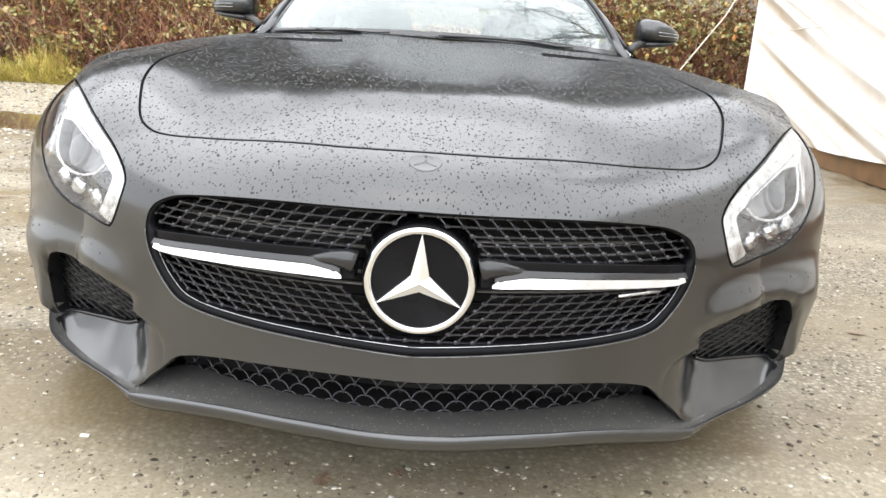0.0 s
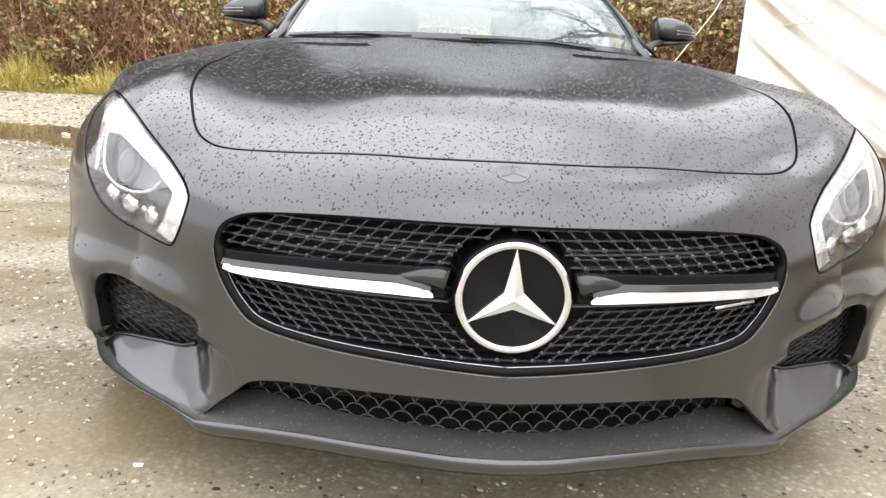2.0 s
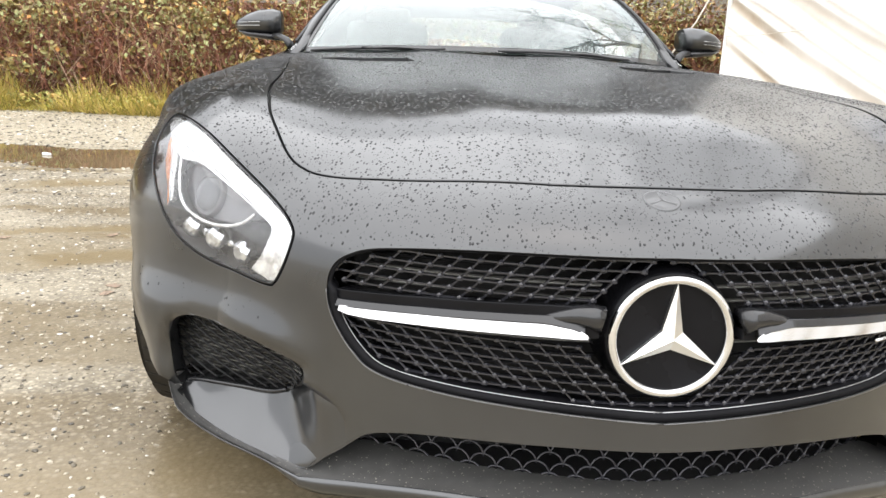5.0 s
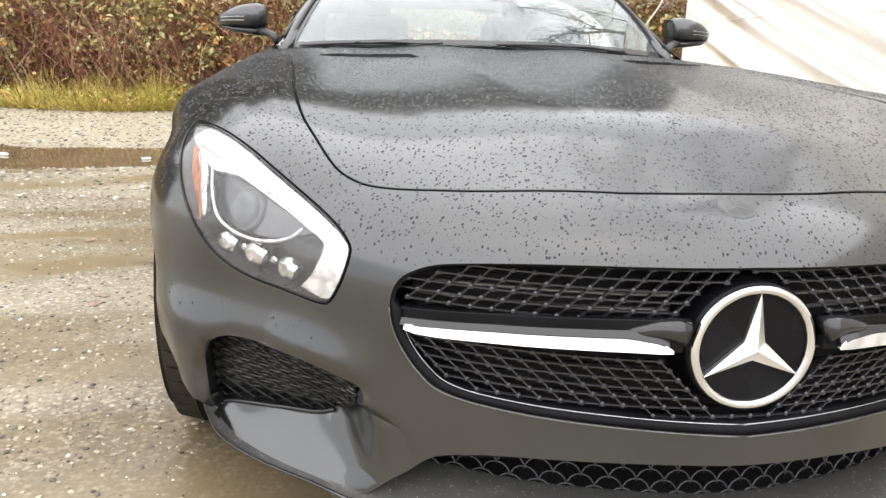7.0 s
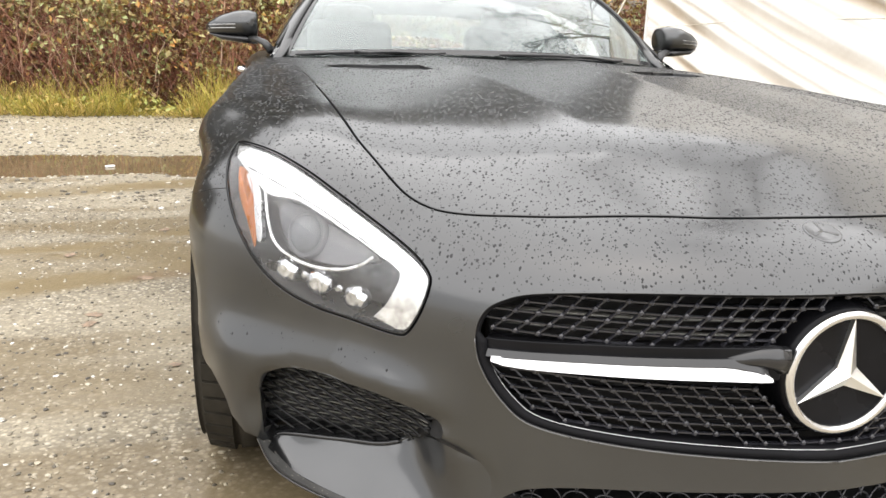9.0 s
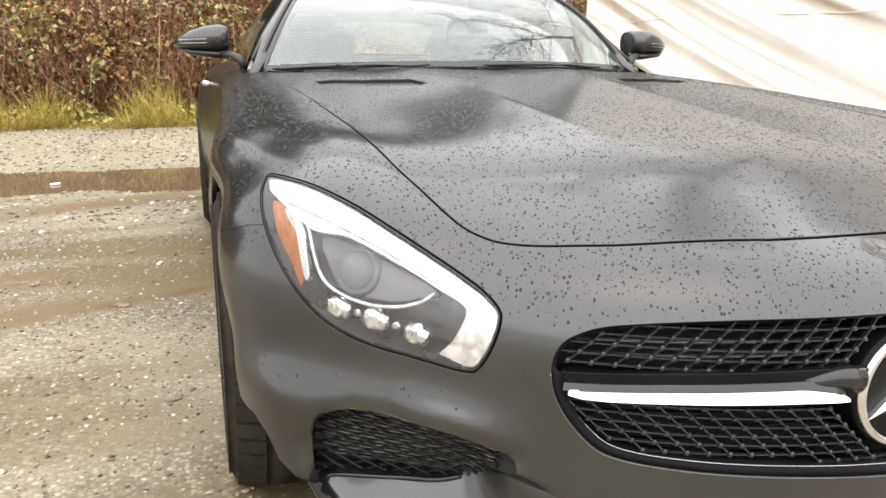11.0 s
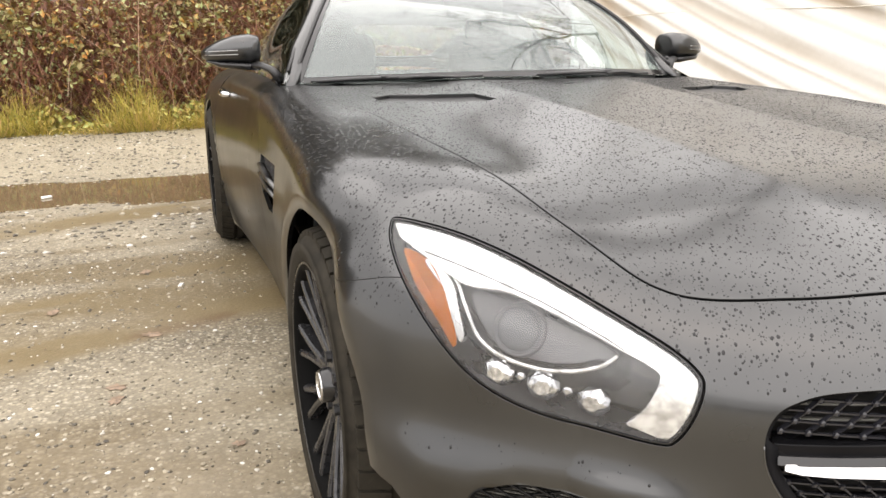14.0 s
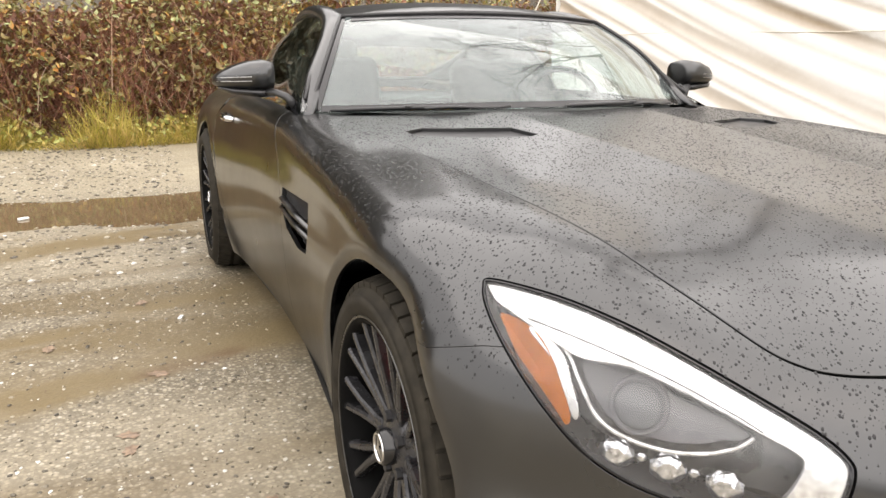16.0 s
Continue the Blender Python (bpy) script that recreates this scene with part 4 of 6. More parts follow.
# a small round badge in the paint's own colour, on top of the nose
bm = revolve_bm([(-0.003, 0.0285), (0.0002, 0.0274), (0.0005, 0.0262), (0.0005, 0.0246), (0.0002, 0.0234), (0.0002, 0.0)], 40)
for k in range(3):
    bm2 = box_bm((0.0006, 0.0042, 0.022), (0.0002, 0, 0.0115), 0.0003, segments=1)
    bm2.transform(pose(0, 0, 0, 120 * k))
    bm = join_bm([bm, bm2])
for v in bm.verts:
    h, a, b = v.co
    p = on_top(np.array([[abs(a) + 1e-4, -0.790 + 0.9 * b]]))
    p = p[0] + (h + 0.0002) * shell_normal(p)[0]
    v.co = (p[0] if a >= 0 else -p[0], p[1], p[2])
bmesh.ops.recalc_face_normals(bm, faces=bm.faces[:])
part("nose_badge", bm, PAINT, car, "low round badge in satin black")

# side intakes
_ap = on_front(spline(INTAKE, 6, True))

def intake_back(x, z):
    low = np.interp(x, [0.53, 0.557, 0.60, 0.66, 0.715, 0.755, 0.79], [-0.660, -0.588, -0.556, -0.524, -0.497, -0.472, -0.445])
    high = np.interp(x, [0.53, 0.565, 0.62, 0.68, 0.735, 0.79], [-0.690, -0.664, -0.628, -0.568, -0.518, -0.458])
    return np.stack([x, low + (high - low) * np.clip((z - 0.25) / 0.13, 0, 1), z], 1)


_me = spline(INTAKE, 6, True)
_me = _me.mean(0) + (_me - _me.mean(0)) * 0.985
_in = intake_back(_me[:, 0], _me[:, 1])
_in[:, 1] = np.maximum(_in[:, 1] + 0.02, _ap[:, 1] + 0.012)
_rows = []
for s in np.linspace(0, 1, 9):
    e = s * s * (3 - 2 * s) * 0.6 + 0.4 * s
    r = _ap * (1 - e) + _in * e
    _rows.append(r)
_n = len(_ap)
_V = np.vstack(_rows)
_F = [(j * _n + i, j * _n + (i + 1) % _n, (j + 1) * _n + (i + 1) % _n, (j + 1) * _n + i) for j in range(8) for i in range(_n)]
for side in (-1, 1):
    V = _V * np.array([side, 1, 1])
    order = (lambda f: f) if side < 0 else (lambda f: f[::-1])
    intake = mesh_object("air_intake", V, [order(f) for f in _F], BLACK_PLASTIC, car, "black side air intake with mesh")
    rods = []
    for sl in (1, -1):
        for x0 in np.arange(0.20, 1.16, 0.036):
            zs = np.arange(0.200, 0.402, 0.004)
            q = np.stack([x0 + sl * (zs - 0.33) * 1.75, zs], 1)
            q = q[inside(_me, q)]
            run = []
            if len(q) > 2:
                run = [(side * x, y - 0.002 * sl, z) for x, y, z in intake_back(q[:, 0], q[:, 1])]
            if len(run) > 2:
                rods.append(tube_bm(run, 0.0025, 4))
    part("intake_mesh", join_bm(rods), MESH_BLACK, intake, "black diamond mesh")
    for z in np.arange(0.268, 0.385, 0.0075):
        fx = np.linspace(0.535, 0.80, 24)
        q = np.stack([fx, np.full(24, z)], 1)
        q = q[inside(_me, q)]
        if len(q) > 3:
            part("cooler_fin", tube_bm([(side * x, y + 0.014, z) for x, y, z in intake_back(q[:, 0], q[:, 1])], 0.0028, 4, 0.5), FIN, intake)
    rail = [(side * p[0], p[1] - 0.002, p[2] + 0.002) for p in _ap if p[2] < 0.265 and p[0] < 0.77]
    part("intake_rail", tube_bm(rail, 0.0042, 6), GLOSS_BLACK, intake, "black lower rail")
    part("cooler_core", box_bm((0.46, 0.012, 0.18), (side * 0.70, -0.43, 0.30), 0.003, (0, 0, side * 44)), DARK_VOID, intake)

# splitter with carbon top, and the low grille behind it
LIPX = [(0.0, -0.920, 0.222), (0.076, -0.912, 0.221), (0.154, -0.890, 0.218), (0.237, -0.861, 0.212), (0.325, -0.824, 0.204), (0.44, -0.773, 0.188), (0.525, -0.736, 0.175), (0.543, -0.723, 0.173), (0.609, -0.664, 0.174), (0.685, -0.602, 0.175), (0.745, -0.560, 0.190), (0.778, -0.536, 0.211), (0.800, -0.492, 0.236)]
INNX = [(0.0, -0.838, 0.226), (0.076, -0.832, 0.226), (0.154, -0.815, 0.226), (0.237, -0.792, 0.225), (0.325, -0.752, 0.223), (0.44, -0.690, 0.219), (0.505, -0.705, 0.196), (0.530, -0.712, 0.182), (0.602, -0.655, 0.181), (0.674, -0.592, 0.182), (0.735, -0.538, 0.193), (0.768, -0.510, 0.214), (0.790, -0.470, 0.239)]
_lo, _li = spline(LIPX, 4), spline(INNX, 4)
_back = np.array([0, 1.0, 0])
_tuck = np.where(_li[:, :1] > 0.49, 0.034, 0.008)
V, F = strip_both([_li + _tuck * _back + np.where(_li[:, :1] > 0.49, 0.003, -0.002) * [0, 0, 1], _li, _li * 0.5 + _lo * 0.5 + [0, 0, -0.004], _li * 0.12 + _lo * 0.88 + [0, 0, 0.0005], _lo + [0, 0, 0.002]])
splitter = mesh_object("splitter", V, F, SPLITTER_BLACK, car, "satin black front splitter, dotted with dirt")
_thin = np.interp(_lo[:, :1], [0.50, 0.58], [1.0, 0.16])
V, F = strip_both([_lo + _thin * w for w in ([0, 0.001, 0.002], [0, -0.004, 0.0005], [0, -0.007, -0.004], [0, -0.006, -0.016], [0, 0.002, -0.028], [0, 0.05, -0.032], [0, 0.20, -0.036])])
V2, F2 = strip_both([_li + 0.16 * _back - [0, 0, 0.03], _li + 0.7 * _tuck * _back - [0, 0, 0.004]])
mesh_object("splitter_duct", V2, F2, DARK_VOID, splitter, "black duct floor behind the mesh")
mesh_object("splitter_lip", V, F, PAINT, splitter, "satin black lip")

# the painted ramp between the splitter's joint and the rail under each intake
_top = spline([tuple(q) for q in on_front([(0.462, 0.318), (0.512, 0.312), (0.548, 0.282), (0.600, 0.247), (0.660, 0.242), (0.715, 0.239), (0.750, 0.235), (0.772, 0.229)])], 5)
_foot = spline([tuple(q) for q in on_front([(0.437, 0.264), (0.484, 0.222)])] + [(0.530, -0.714, 0.181), (0.602, -0.657, 0.180), (0.674, -0.594, 0.181), (0.735, -0.540, 0.192), (0.760, -0.518, 0.206), (0.782, -0.503, 0.223)], 5)
_hollow = np.interp(np.linspace(0, 1, len(_top)), [0, 0.15, 0.45, 0.75, 1], [0.0, 0.3, 1.0, 1.0, 0.2])[:, None]


def _sink(t):
    """How far the ramp's inner and upper edges dip under the bumper skin."""
    u = np.linspace(0, 1, len(_top))[:, None]
    return np.maximum(np.interp(u, [0, 0.09], [0.005, -0.0015]), np.interp(t, [0.85, 1], [-0.0015, 0.006]) * (u < 0.36) - 0.0015 * (u >= 0.36))


_rows = [_foot * (1 - t) + _top * t + 4 * t * (1 - t) * _hollow * [0, 0.005, -0.004] + _sink(t) * [0, 1, 0] for t in np.linspace(0, 1, 11)]
_n = len(_top)
F = [(j * _n + i, j * _n + i + 1, (j + 1) * _n + i + 1, (j + 1) * _n + i) for j in range(10) for i in range(_n - 1)]
pair("intake_ramp", facing((np.vstack(_rows[::-1]), F, None)), PAINT, (car, car), "smooth painted ramp under the side intake")


def in_low(x, z):
    a = abs(x)
    return a < 0.44 and 0.18 < z < np.interp(a, [0, 0.15, 0.32, 0.41, 0.45], [0.318, 0.318, 0.306, 0.288, 0.25])


def low_place(x, z):
    a = np.abs(x)
    return np.stack([x, np.interp(a, [0, 0.076, 0.154, 0.237, 0.325, 0.44], [-0.838, -0.832, -0.815, -0.792, -0.752, -0.690]) + 0.004 + (z - 0.222) * 0.12, z], 1)


low = part("lower_grille", box_bm((0.98, 0.02, 0.15), (0, -0.60, 0.26), 0.003), DARK_VOID, car, "low black air grille with scale mesh")
_rods = []
for j, z in enumerate(np.arange(0.158, 0.32, 0.0165)):
    for i in range(-24, 25):
        x0 = 0.040 * i + (0.020 if j % 2 else 0)
        arc = [(x0 + 0.020 * math.cos(t), z + 0.0215 * math.sin(t)) for t in np.linspace(math.pi, 0, 9)]
        run = [q for q in arc if in_low(*q)]
        if len(run) > 2:
            _rods.append(tube_bm(low_place(np.array(run)[:, 0], np.array(run)[:, 1]), 0.0020, 4))
part("lower_mesh", join_bm(_rods), MESH_PLASTIC, low, "black scale-shaped mesh")
V, F = strip_both([np.array([(x, y - 0.0, z) for x, y, z in on_front(spline(SKIRT[:5], 5))]), np.array([(x, y + 0.012, z - 0.003) for x, y, z in on_front(spline(SKIRT[:5], 5))]), np.array([(x, y + 0.06, z - 0.004) for x, y, z in on_front(spline(SKIRT[:5], 5))])])
mesh_object("bumper_underside", V, F, PAINT, low)


# wheels
def build_wheel(name, tyre_r, rim_r, wide, label):
    """A wheel about the x axis, its outer face at +x, sitting at the origin."""
    h = wide / 2
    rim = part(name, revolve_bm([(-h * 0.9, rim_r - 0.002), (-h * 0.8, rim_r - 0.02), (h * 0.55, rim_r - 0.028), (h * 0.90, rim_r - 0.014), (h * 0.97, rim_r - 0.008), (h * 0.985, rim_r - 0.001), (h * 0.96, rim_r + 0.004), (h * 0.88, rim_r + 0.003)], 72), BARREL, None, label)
    prof = [(-h * 0.86, rim_r), (-h * 1.0, rim_r + 0.03), (-h * 1.0, tyre_r - 0.035), (-h * 0.86, tyre_r - 0.006)]
    for gx in (-0.055, 0.0, 0.055):
        prof += [(gx - 0.006, tyre_r), (gx - 0.005, tyre_r - 0.007), (gx + 0.005, tyre_r - 0.007), (gx + 0.006, tyre_r)]
    prof += [(h * 0.55, tyre_r - 0.004), (h * 0.60, tyre_r - 0.010), (h * 0.80, tyre_r - 0.013), (h * 0.92, tyre_r - 0.024), (h * 1.0, tyre_r - 0.040), (h * 1.03, rim_r + 0.042), (h * 1.035, rim_r + 0.022), (h * 1.0, rim_r + 0.012), (h * 0.985, rim_r + 0.002), (h * 0.9, rim_r)]
    part("tyre", revolve_bm(prof, 96), RUBBER, rim, "wet black tyre")
    blocks = []
    for k in range(50):
        t = 2 * math.pi * k / 50
        bm = box_bm((0.052, 2 * math.pi * tyre_r / 50 * 0.80, 0.012), (h * 0.70, 0, tyre_r - 0.0035), 0)
        for v in bm.verts:
            if v.co.x > h * 0.70:
                v.co.z -= 0.014
        bm.transform(pose(0, 0, 0, math.degrees(t)))
        blocks.append(bm)
    part("shoulder_tread", join_bm(blocks), RUBBER, rim, smooth=False)
    part("rim_lip", revolve_bm([(h * 0.985, rim_r - 0.001), (h * 1.0, rim_r + 0.001), (h * 0.99, rim_r + 0.004), (h * 0.97, rim_r + 0.003)], 72), DARK_TRIM, rim, "thin grey rim edge")
    for k in range(10):
        for s in (-1, 1):
            rows = []
            for f, w, x, apart in ((0.22, 0.0125, 0.68, 0.07), (0.40, 0.0100, 0.74, 0.062), (0.65, 0.0080, 0.83, 0.092), (0.86, 0.0078, 0.90, 0.125), (0.985, 0.0105, 0.93, 0.140)):
                t, r = 2 * math.pi * k / 10 + s * apart, rim_r * f
                a = Vector((0, math.cos(t), math.sin(t)))
                b = Vector((0, -math.sin(t), math.cos(t)))
                c = a * r + Vector((h * x, 0, 0))
                rows.append([c - b * w - Vector((0.024, 0, 0)), c - b * w - Vector((0.004, 0, 0)), c - b * w * 0.45, c + b * w * 0.45, c + b * w - Vector((0.005, 0, 0)), c + b * w - Vector((0.024, 0, 0))])
            bm = bmesh.new()
            vr = [[bm.verts.new(p) for p in r] for r in rows]
            for r0, r1 in zip(vr, vr[1:]):
                for i in range(5):
                    bm.faces.new((r0[i], r0[i + 1], r1[i + 1], r1[i]))
            part("spoke", bm, RIM_BLACK, rim, smooth=False)
    part("hub", revolve_bm([(h * 0.3, 0.085), (h * 0.60, 0.080), (h * 0.70, 0.058), (h * 0.74, 0.034), (h * 0.74, 0.0)], 40), RIM_BLACK, rim)
    part("hub_cap", revolve_bm([(h * 0.70, 0.036), (h * 0.90, 0.033), (h * 0.92, 0.030), (h * 0.91, 0.026), (h * 0.91, 0.0)], 40), GLOSS_BLACK, rim, "black hub cap")
    bm = revolve_bm([(h * 0.91, 0.030), (h * 0.935, 0.029), (h * 0.935, 0.025), (h * 0.91, 0.024)], 40)
    for k in range(3):
        t = radians(90 + 120 * k)
        a, b = Vector((0, math.cos(t), math.sin(t))), Vector((0, -math.sin(t), math.cos(t)))
        c = [bm.verts.new(p) for p in (Vector((h * 0.935, 0, 0)) + b * 0.006, a * 0.026 + Vector((h * 0.93, 0, 0)), Vector((h * 0.935, 0, 0)) - b * 0.006)]
        bm.faces.new(c)
    part("cap_badge", bm, CHROME, rim, "silver star badge", smooth=False)
    for k in range(5):
        t = 2 * math.pi * (k + 0.5) / 5
        bm = revolve_bm([(h * 0.60, 0.012), (h * 0.78, 0.011), (h * 0.79, 0.0)], 6)
        bm.transform(Matrix.Translation((0, 0.056 * math.cos(t), 0.056 * math.sin(t))))
        part("wheel_bolt", bm, BLACK_PLASTIC, rim, smooth=False)
    part("brake_disc", revolve_bm([(0.004, 0.09), (0.004, 0.188), (-0.026, 0.188), (-0.026, 0.09)], 56), DISC_STEEL, rim, "steel brake disc")
    return rim


def add_caliper(rim, at_deg, mirror):
    rows, bm = [], bmesh.new()
    for t in np.linspace(radians(at_deg - 46), radians(at_deg + 46), 16):
        a = Vector((0, math.cos(t), math.sin(t)))
        rows.append([bm.verts.new(a * r + Vector((x, 0, 0))) for x, r in ((0.060, 0.105), (0.076, 0.125), (0.078, 0.190), (0.064, 0.210), (-0.05, 0.214), (-0.06, 0.12))])
    for r, s in zip(rows, rows[1:]):
        for i in range(5):
            bm.faces.new((r[i], s[i], s[i + 1], r[i + 1]))
    bm.faces.new(rows[0])
    bm.faces.new(rows[-1][::-1])
    part("brake_caliper", bm, CALIPER_RED, rim, "red brake caliper")


for name, y, z, tr, rr, wd, cx in (("front_wheel", 0.0, 0.320, 0.323, 0.246, 0.250, 0.797), ("rear_wheel", 2.63, 0.335, 0.340, 0.254, 0.285, 0.822)):
    for side in (-1, 1):
        w = build_wheel(name, tr, rr, wd, "dark grey twin-spoke alloy wheel")
        w.parent = car
        w.matrix_basis = pose(side * cx, y, z, (3 if y < 1 else -20) * side, 0, (0 if side > 0 else 180) + (0.8 if y < 1 else 0))
        add_caliper(w, 42 if y < 1 else 140, side)
    # the dark wheel housings
    for side in (-1, 1):
        bm = revolve_bm([(0.55, 0.36), (0.78, 0.375), (0.815, 0.372)] if y < 1 else [(0.55, 0.39), (0.86, 0.39), (0.93, 0.385)], 48)
        bmesh.ops.delete(bm, geom=[f for f in bm.faces if f.calc_center_median().z < -0.12], context="FACES")
        bm.transform(Matrix.Translation((0, y, z)))
        if side < 0:
            bm.transform(Matrix.Diagonal((-1, 1, 1, 1)))
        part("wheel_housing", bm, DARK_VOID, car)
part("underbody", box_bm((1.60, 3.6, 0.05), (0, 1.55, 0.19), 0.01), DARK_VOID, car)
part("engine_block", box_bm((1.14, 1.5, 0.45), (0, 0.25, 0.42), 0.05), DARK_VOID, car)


# ---------------------------------------------------------------- cabin
def surface(name, fn, nu, nv, material, parent, thick=0.0, label="", flip=False):
    """A curved sheet fn(u, v) for u, v in 0..1, with a second face and edges if thick."""
    P = np.array([[fn(i / nu, j / nv) for i in range(nu + 1)] for j in range(nv + 1)], float)
    du, dv = np.gradient(P, axis=1), np.gradient(P, axis=0)
    nrm = np.cross(du, dv)
    nrm /= np.linalg.norm(nrm, axis=-1, keepdims=True) + 1e-12
    if flip:
        nrm = -nrm
    w = nu + 1
    idx = lambda i, j: j * w + i
    F = [(idx(i, j), idx(i + 1, j), idx(i + 1, j + 1), idx(i, j + 1)) for j in range(nv) for i in range(nu)]
    if flip:
        F = [f[::-1] for f in F]
    V, N = P.reshape(-1, 3), nrm.reshape(-1, 3)
    if thick:
        n = len(V)
        F = F + [tuple(i + n for i in f[::-1]) for f in F]
        loop = [idx(i, 0) for i in range(nu)] + [idx(nu, j) for j in range(nv)] + [idx(i, nv) for i in range(nu, 0, -1)] + [idx(0, j) for j in range(nv, 0, -1)]
        for a, b in zip(loop, loop[1:] + loop[:1]):
            F.append((a, b, b + n, a + n)[:: -1 if not flip else 1])
        V, N = np.vstack([V, V - thick * N]), np.vstack([N, -N])
    return mesh_object(name, V, F, material, parent, label, normals=N)


roof_z = knots([1.45, 1.55, 1.75, 2.0, 2.3, 2.6, 3.0, 3.4], [1.150, 1.184, 1.213, 1.230, 1.224, 1.172, 1.035, 0.895])
RAIL = knots([1.22, 1.30, 1.40, 1.53, 1.66, 1.9, 2.2, 2.5, 2.8, 3.1, 3.35], [0.770, 0.735, 0.683, 0.612, 0.565, 0.552, 0.542, 0.52, 0.495, 0.475, 0.46])
RAIL_Z = knots([1.22, 1.30, 1.40, 1.53, 1.66, 1.9, 2.2, 2.5, 2.8, 3.1, 3.35], [0.835, 0.892, 0.972, 1.068, 1.138, 1.186, 1.180, 1.115, 1.018, 0.93, 0.87])
BELT = knots([1.22, 1.6, 2.0, 2.4, 2.8, 3.2, 3.4], [0.785, 0.790, 0.800, 0.800, 0.75, 0.66, 0.60])
BELT_Z = knots([1.22, 1.6, 2.0, 2.4, 2.8, 3.2, 3.4], [0.828, 0.836, 0.842, 0.850, 0.852, 0.84, 0.82])


def screen(u, v):
    w = 2 * u - 1
    x0, x1 = 0.742 * w, 0.540 * w
    a = Vector((x0, 0.90 + 0.67 * x0 * x0, 0.866 - 0.05 * x0 * x0))
    b = Vector((x1, 1.52 + 0.35 * x1 * x1, 1.167 - 0.06 * x1 * x1))
    p = a.lerp(b, v)
    p.y -= 0.030 * math.sin(math.pi * v)
    p.z += 0.024 * math.sin(math.pi * v)
    return p


ws = surface("windscreen", screen, 32, 16, GLASS, car, 0.005, "raked windscreen with water beads and reflections")
ws.visible_shadow = False
_edge = [screen(0, v) for v in np.linspace(0, 1, 12)] + [screen(u, 1) for u in np.linspace(0.02, 0.98, 24)] + [screen(1, v) for v in np.linspace(1, 0, 12)]
part("windscreen_seal", tube_bm([p + Vector((0, -0.002, 0.004)) for p in _edge], 0.007, 6), BLACK_PLASTIC, ws, "black rubber seal")


def frit(u, v):
    p = screen(0.035 + 0.93 * u, 0.925 + 0.07 * v)
    return p + Vector((0, -0.0008, 0.0016))


surface("shade_band", frit, 20, 2, GLOSS_BLACK, ws, 0.001, "dark band along the top")
for u0, u1 in ((0.004, 0.018), (0.982, 0.996)):
    surface("side_band", lambda u, v, u0=u0, u1=u1: screen(u0 + (u1 - u0) * u, 0.01 + 0.98 * v) + Vector((0, -0.0008, 0.0016)), 3, 14, GLOSS_BLACK, ws, 0.001, "dark band along the edge")
surface("lower_band", lambda u, v: screen(0.02 + 0.96 * u, 0.045 * v) + Vector((0, -0.0008, 0.0016)), 24, 2, GLOSS_BLACK, ws, 0.001, "dark band along the foot")
surface("roof", lambda u, v: Vector(((2 * u - 1) * float(RAIL(max(1.6, 1.52 + 0.9 * v))) * 1.0, 1.525 + 0.35 * ((2 * u - 1) * 0.53) ** 2 * (1 - v) + 0.90 * v, float(roof_z(1.535 + 0.89 * v)) - 0.052 * abs(2 * u - 1) ** 2.5)), 24, 16, PAINT, car, 0.02, "satin black roof")
rw = surface("rear_window", lambda u, v: Vector(((2 * u - 1) * float(RAIL(2.43 + 0.8 * v)) * 0.97, 2.43 + 0.80 * v, float(roof_z(2.43 + 0.80 * v)) - 0.052 * abs(2 * u - 1) ** 2.5)), 20, 12, GLASS, car, 0.005, "sloping rear window")
rw.visible_shadow = False
for s in (-1, 1):
    def flank(y, w, s=s):
        bx, bz, rx, rz = float(BELT(y)), float(BELT_Z(y)), float(RAIL(y)), float(RAIL_Z(y))
        b = math.sin(math.pi * w)
        return Vector((s * (bx + (rx - bx) * w + 0.022 * b * min(1, (rz - bz) * 4)), y, bz + (rz - bz) * w + 0.008 * b))

    side_win = surface("side_window", lambda u, v: flank(1.235 + 1.12 * u, v), 24, 10, TINTED, car, 0.005, "dark-tinted side window", flip=s < 0)
    side_win.visible_shadow = False
    surface("rear_pillar", lambda u, v: flank(2.36 + 1.0 * u, v), 14, 8, PAINT, car, 0.02, flip=s < 0)
    rail = [(s * (float(RAIL(y)) - 0.012), y + 0.012, float(RAIL_Z(y)) - 0.008) for y in np.linspace(1.21, 3.3, 40)]
    part("roof_pillar", tube_bm(rail, [float(min(0.043, 0.018 + 0.15 * (p[1] - 1.22))) if p[1] < 1.6 else 0.042 for p in rail], 12, 0.62, (0, 0, 1)), PAINT, car, "satin black windscreen pillar and roof rail")
    trim = [flank(y, 0.94) + Vector((s * 0.006, 0, 0.004)) for y in np.linspace(1.28, 2.36, 24)]
    part("window_trim", tube_bm(trim, 0.006, 6), BLACK_PLASTIC, side_win)
    # a small dark triangle at the foot of the pillar
    bm = bmesh.new()
    vs = [bm.verts.new(p) for p in (flank(1.23, 0.0) + Vector((s * 0.008, -0.03, 0.004)), flank(1.42, 0.0) + Vector((s * 0.008, 0, 0.008)), flank(1.40, 0.42) + Vector((s * 0.008, 0, 0.004)))]
    bm.faces.new(vs if s < 0 else vs[::-1])
    bmesh.ops.solidify(bm, geom=bm.faces[:], thickness=0.006)
    part("mirror_corner", bm, GLOSS_BLACK, car)

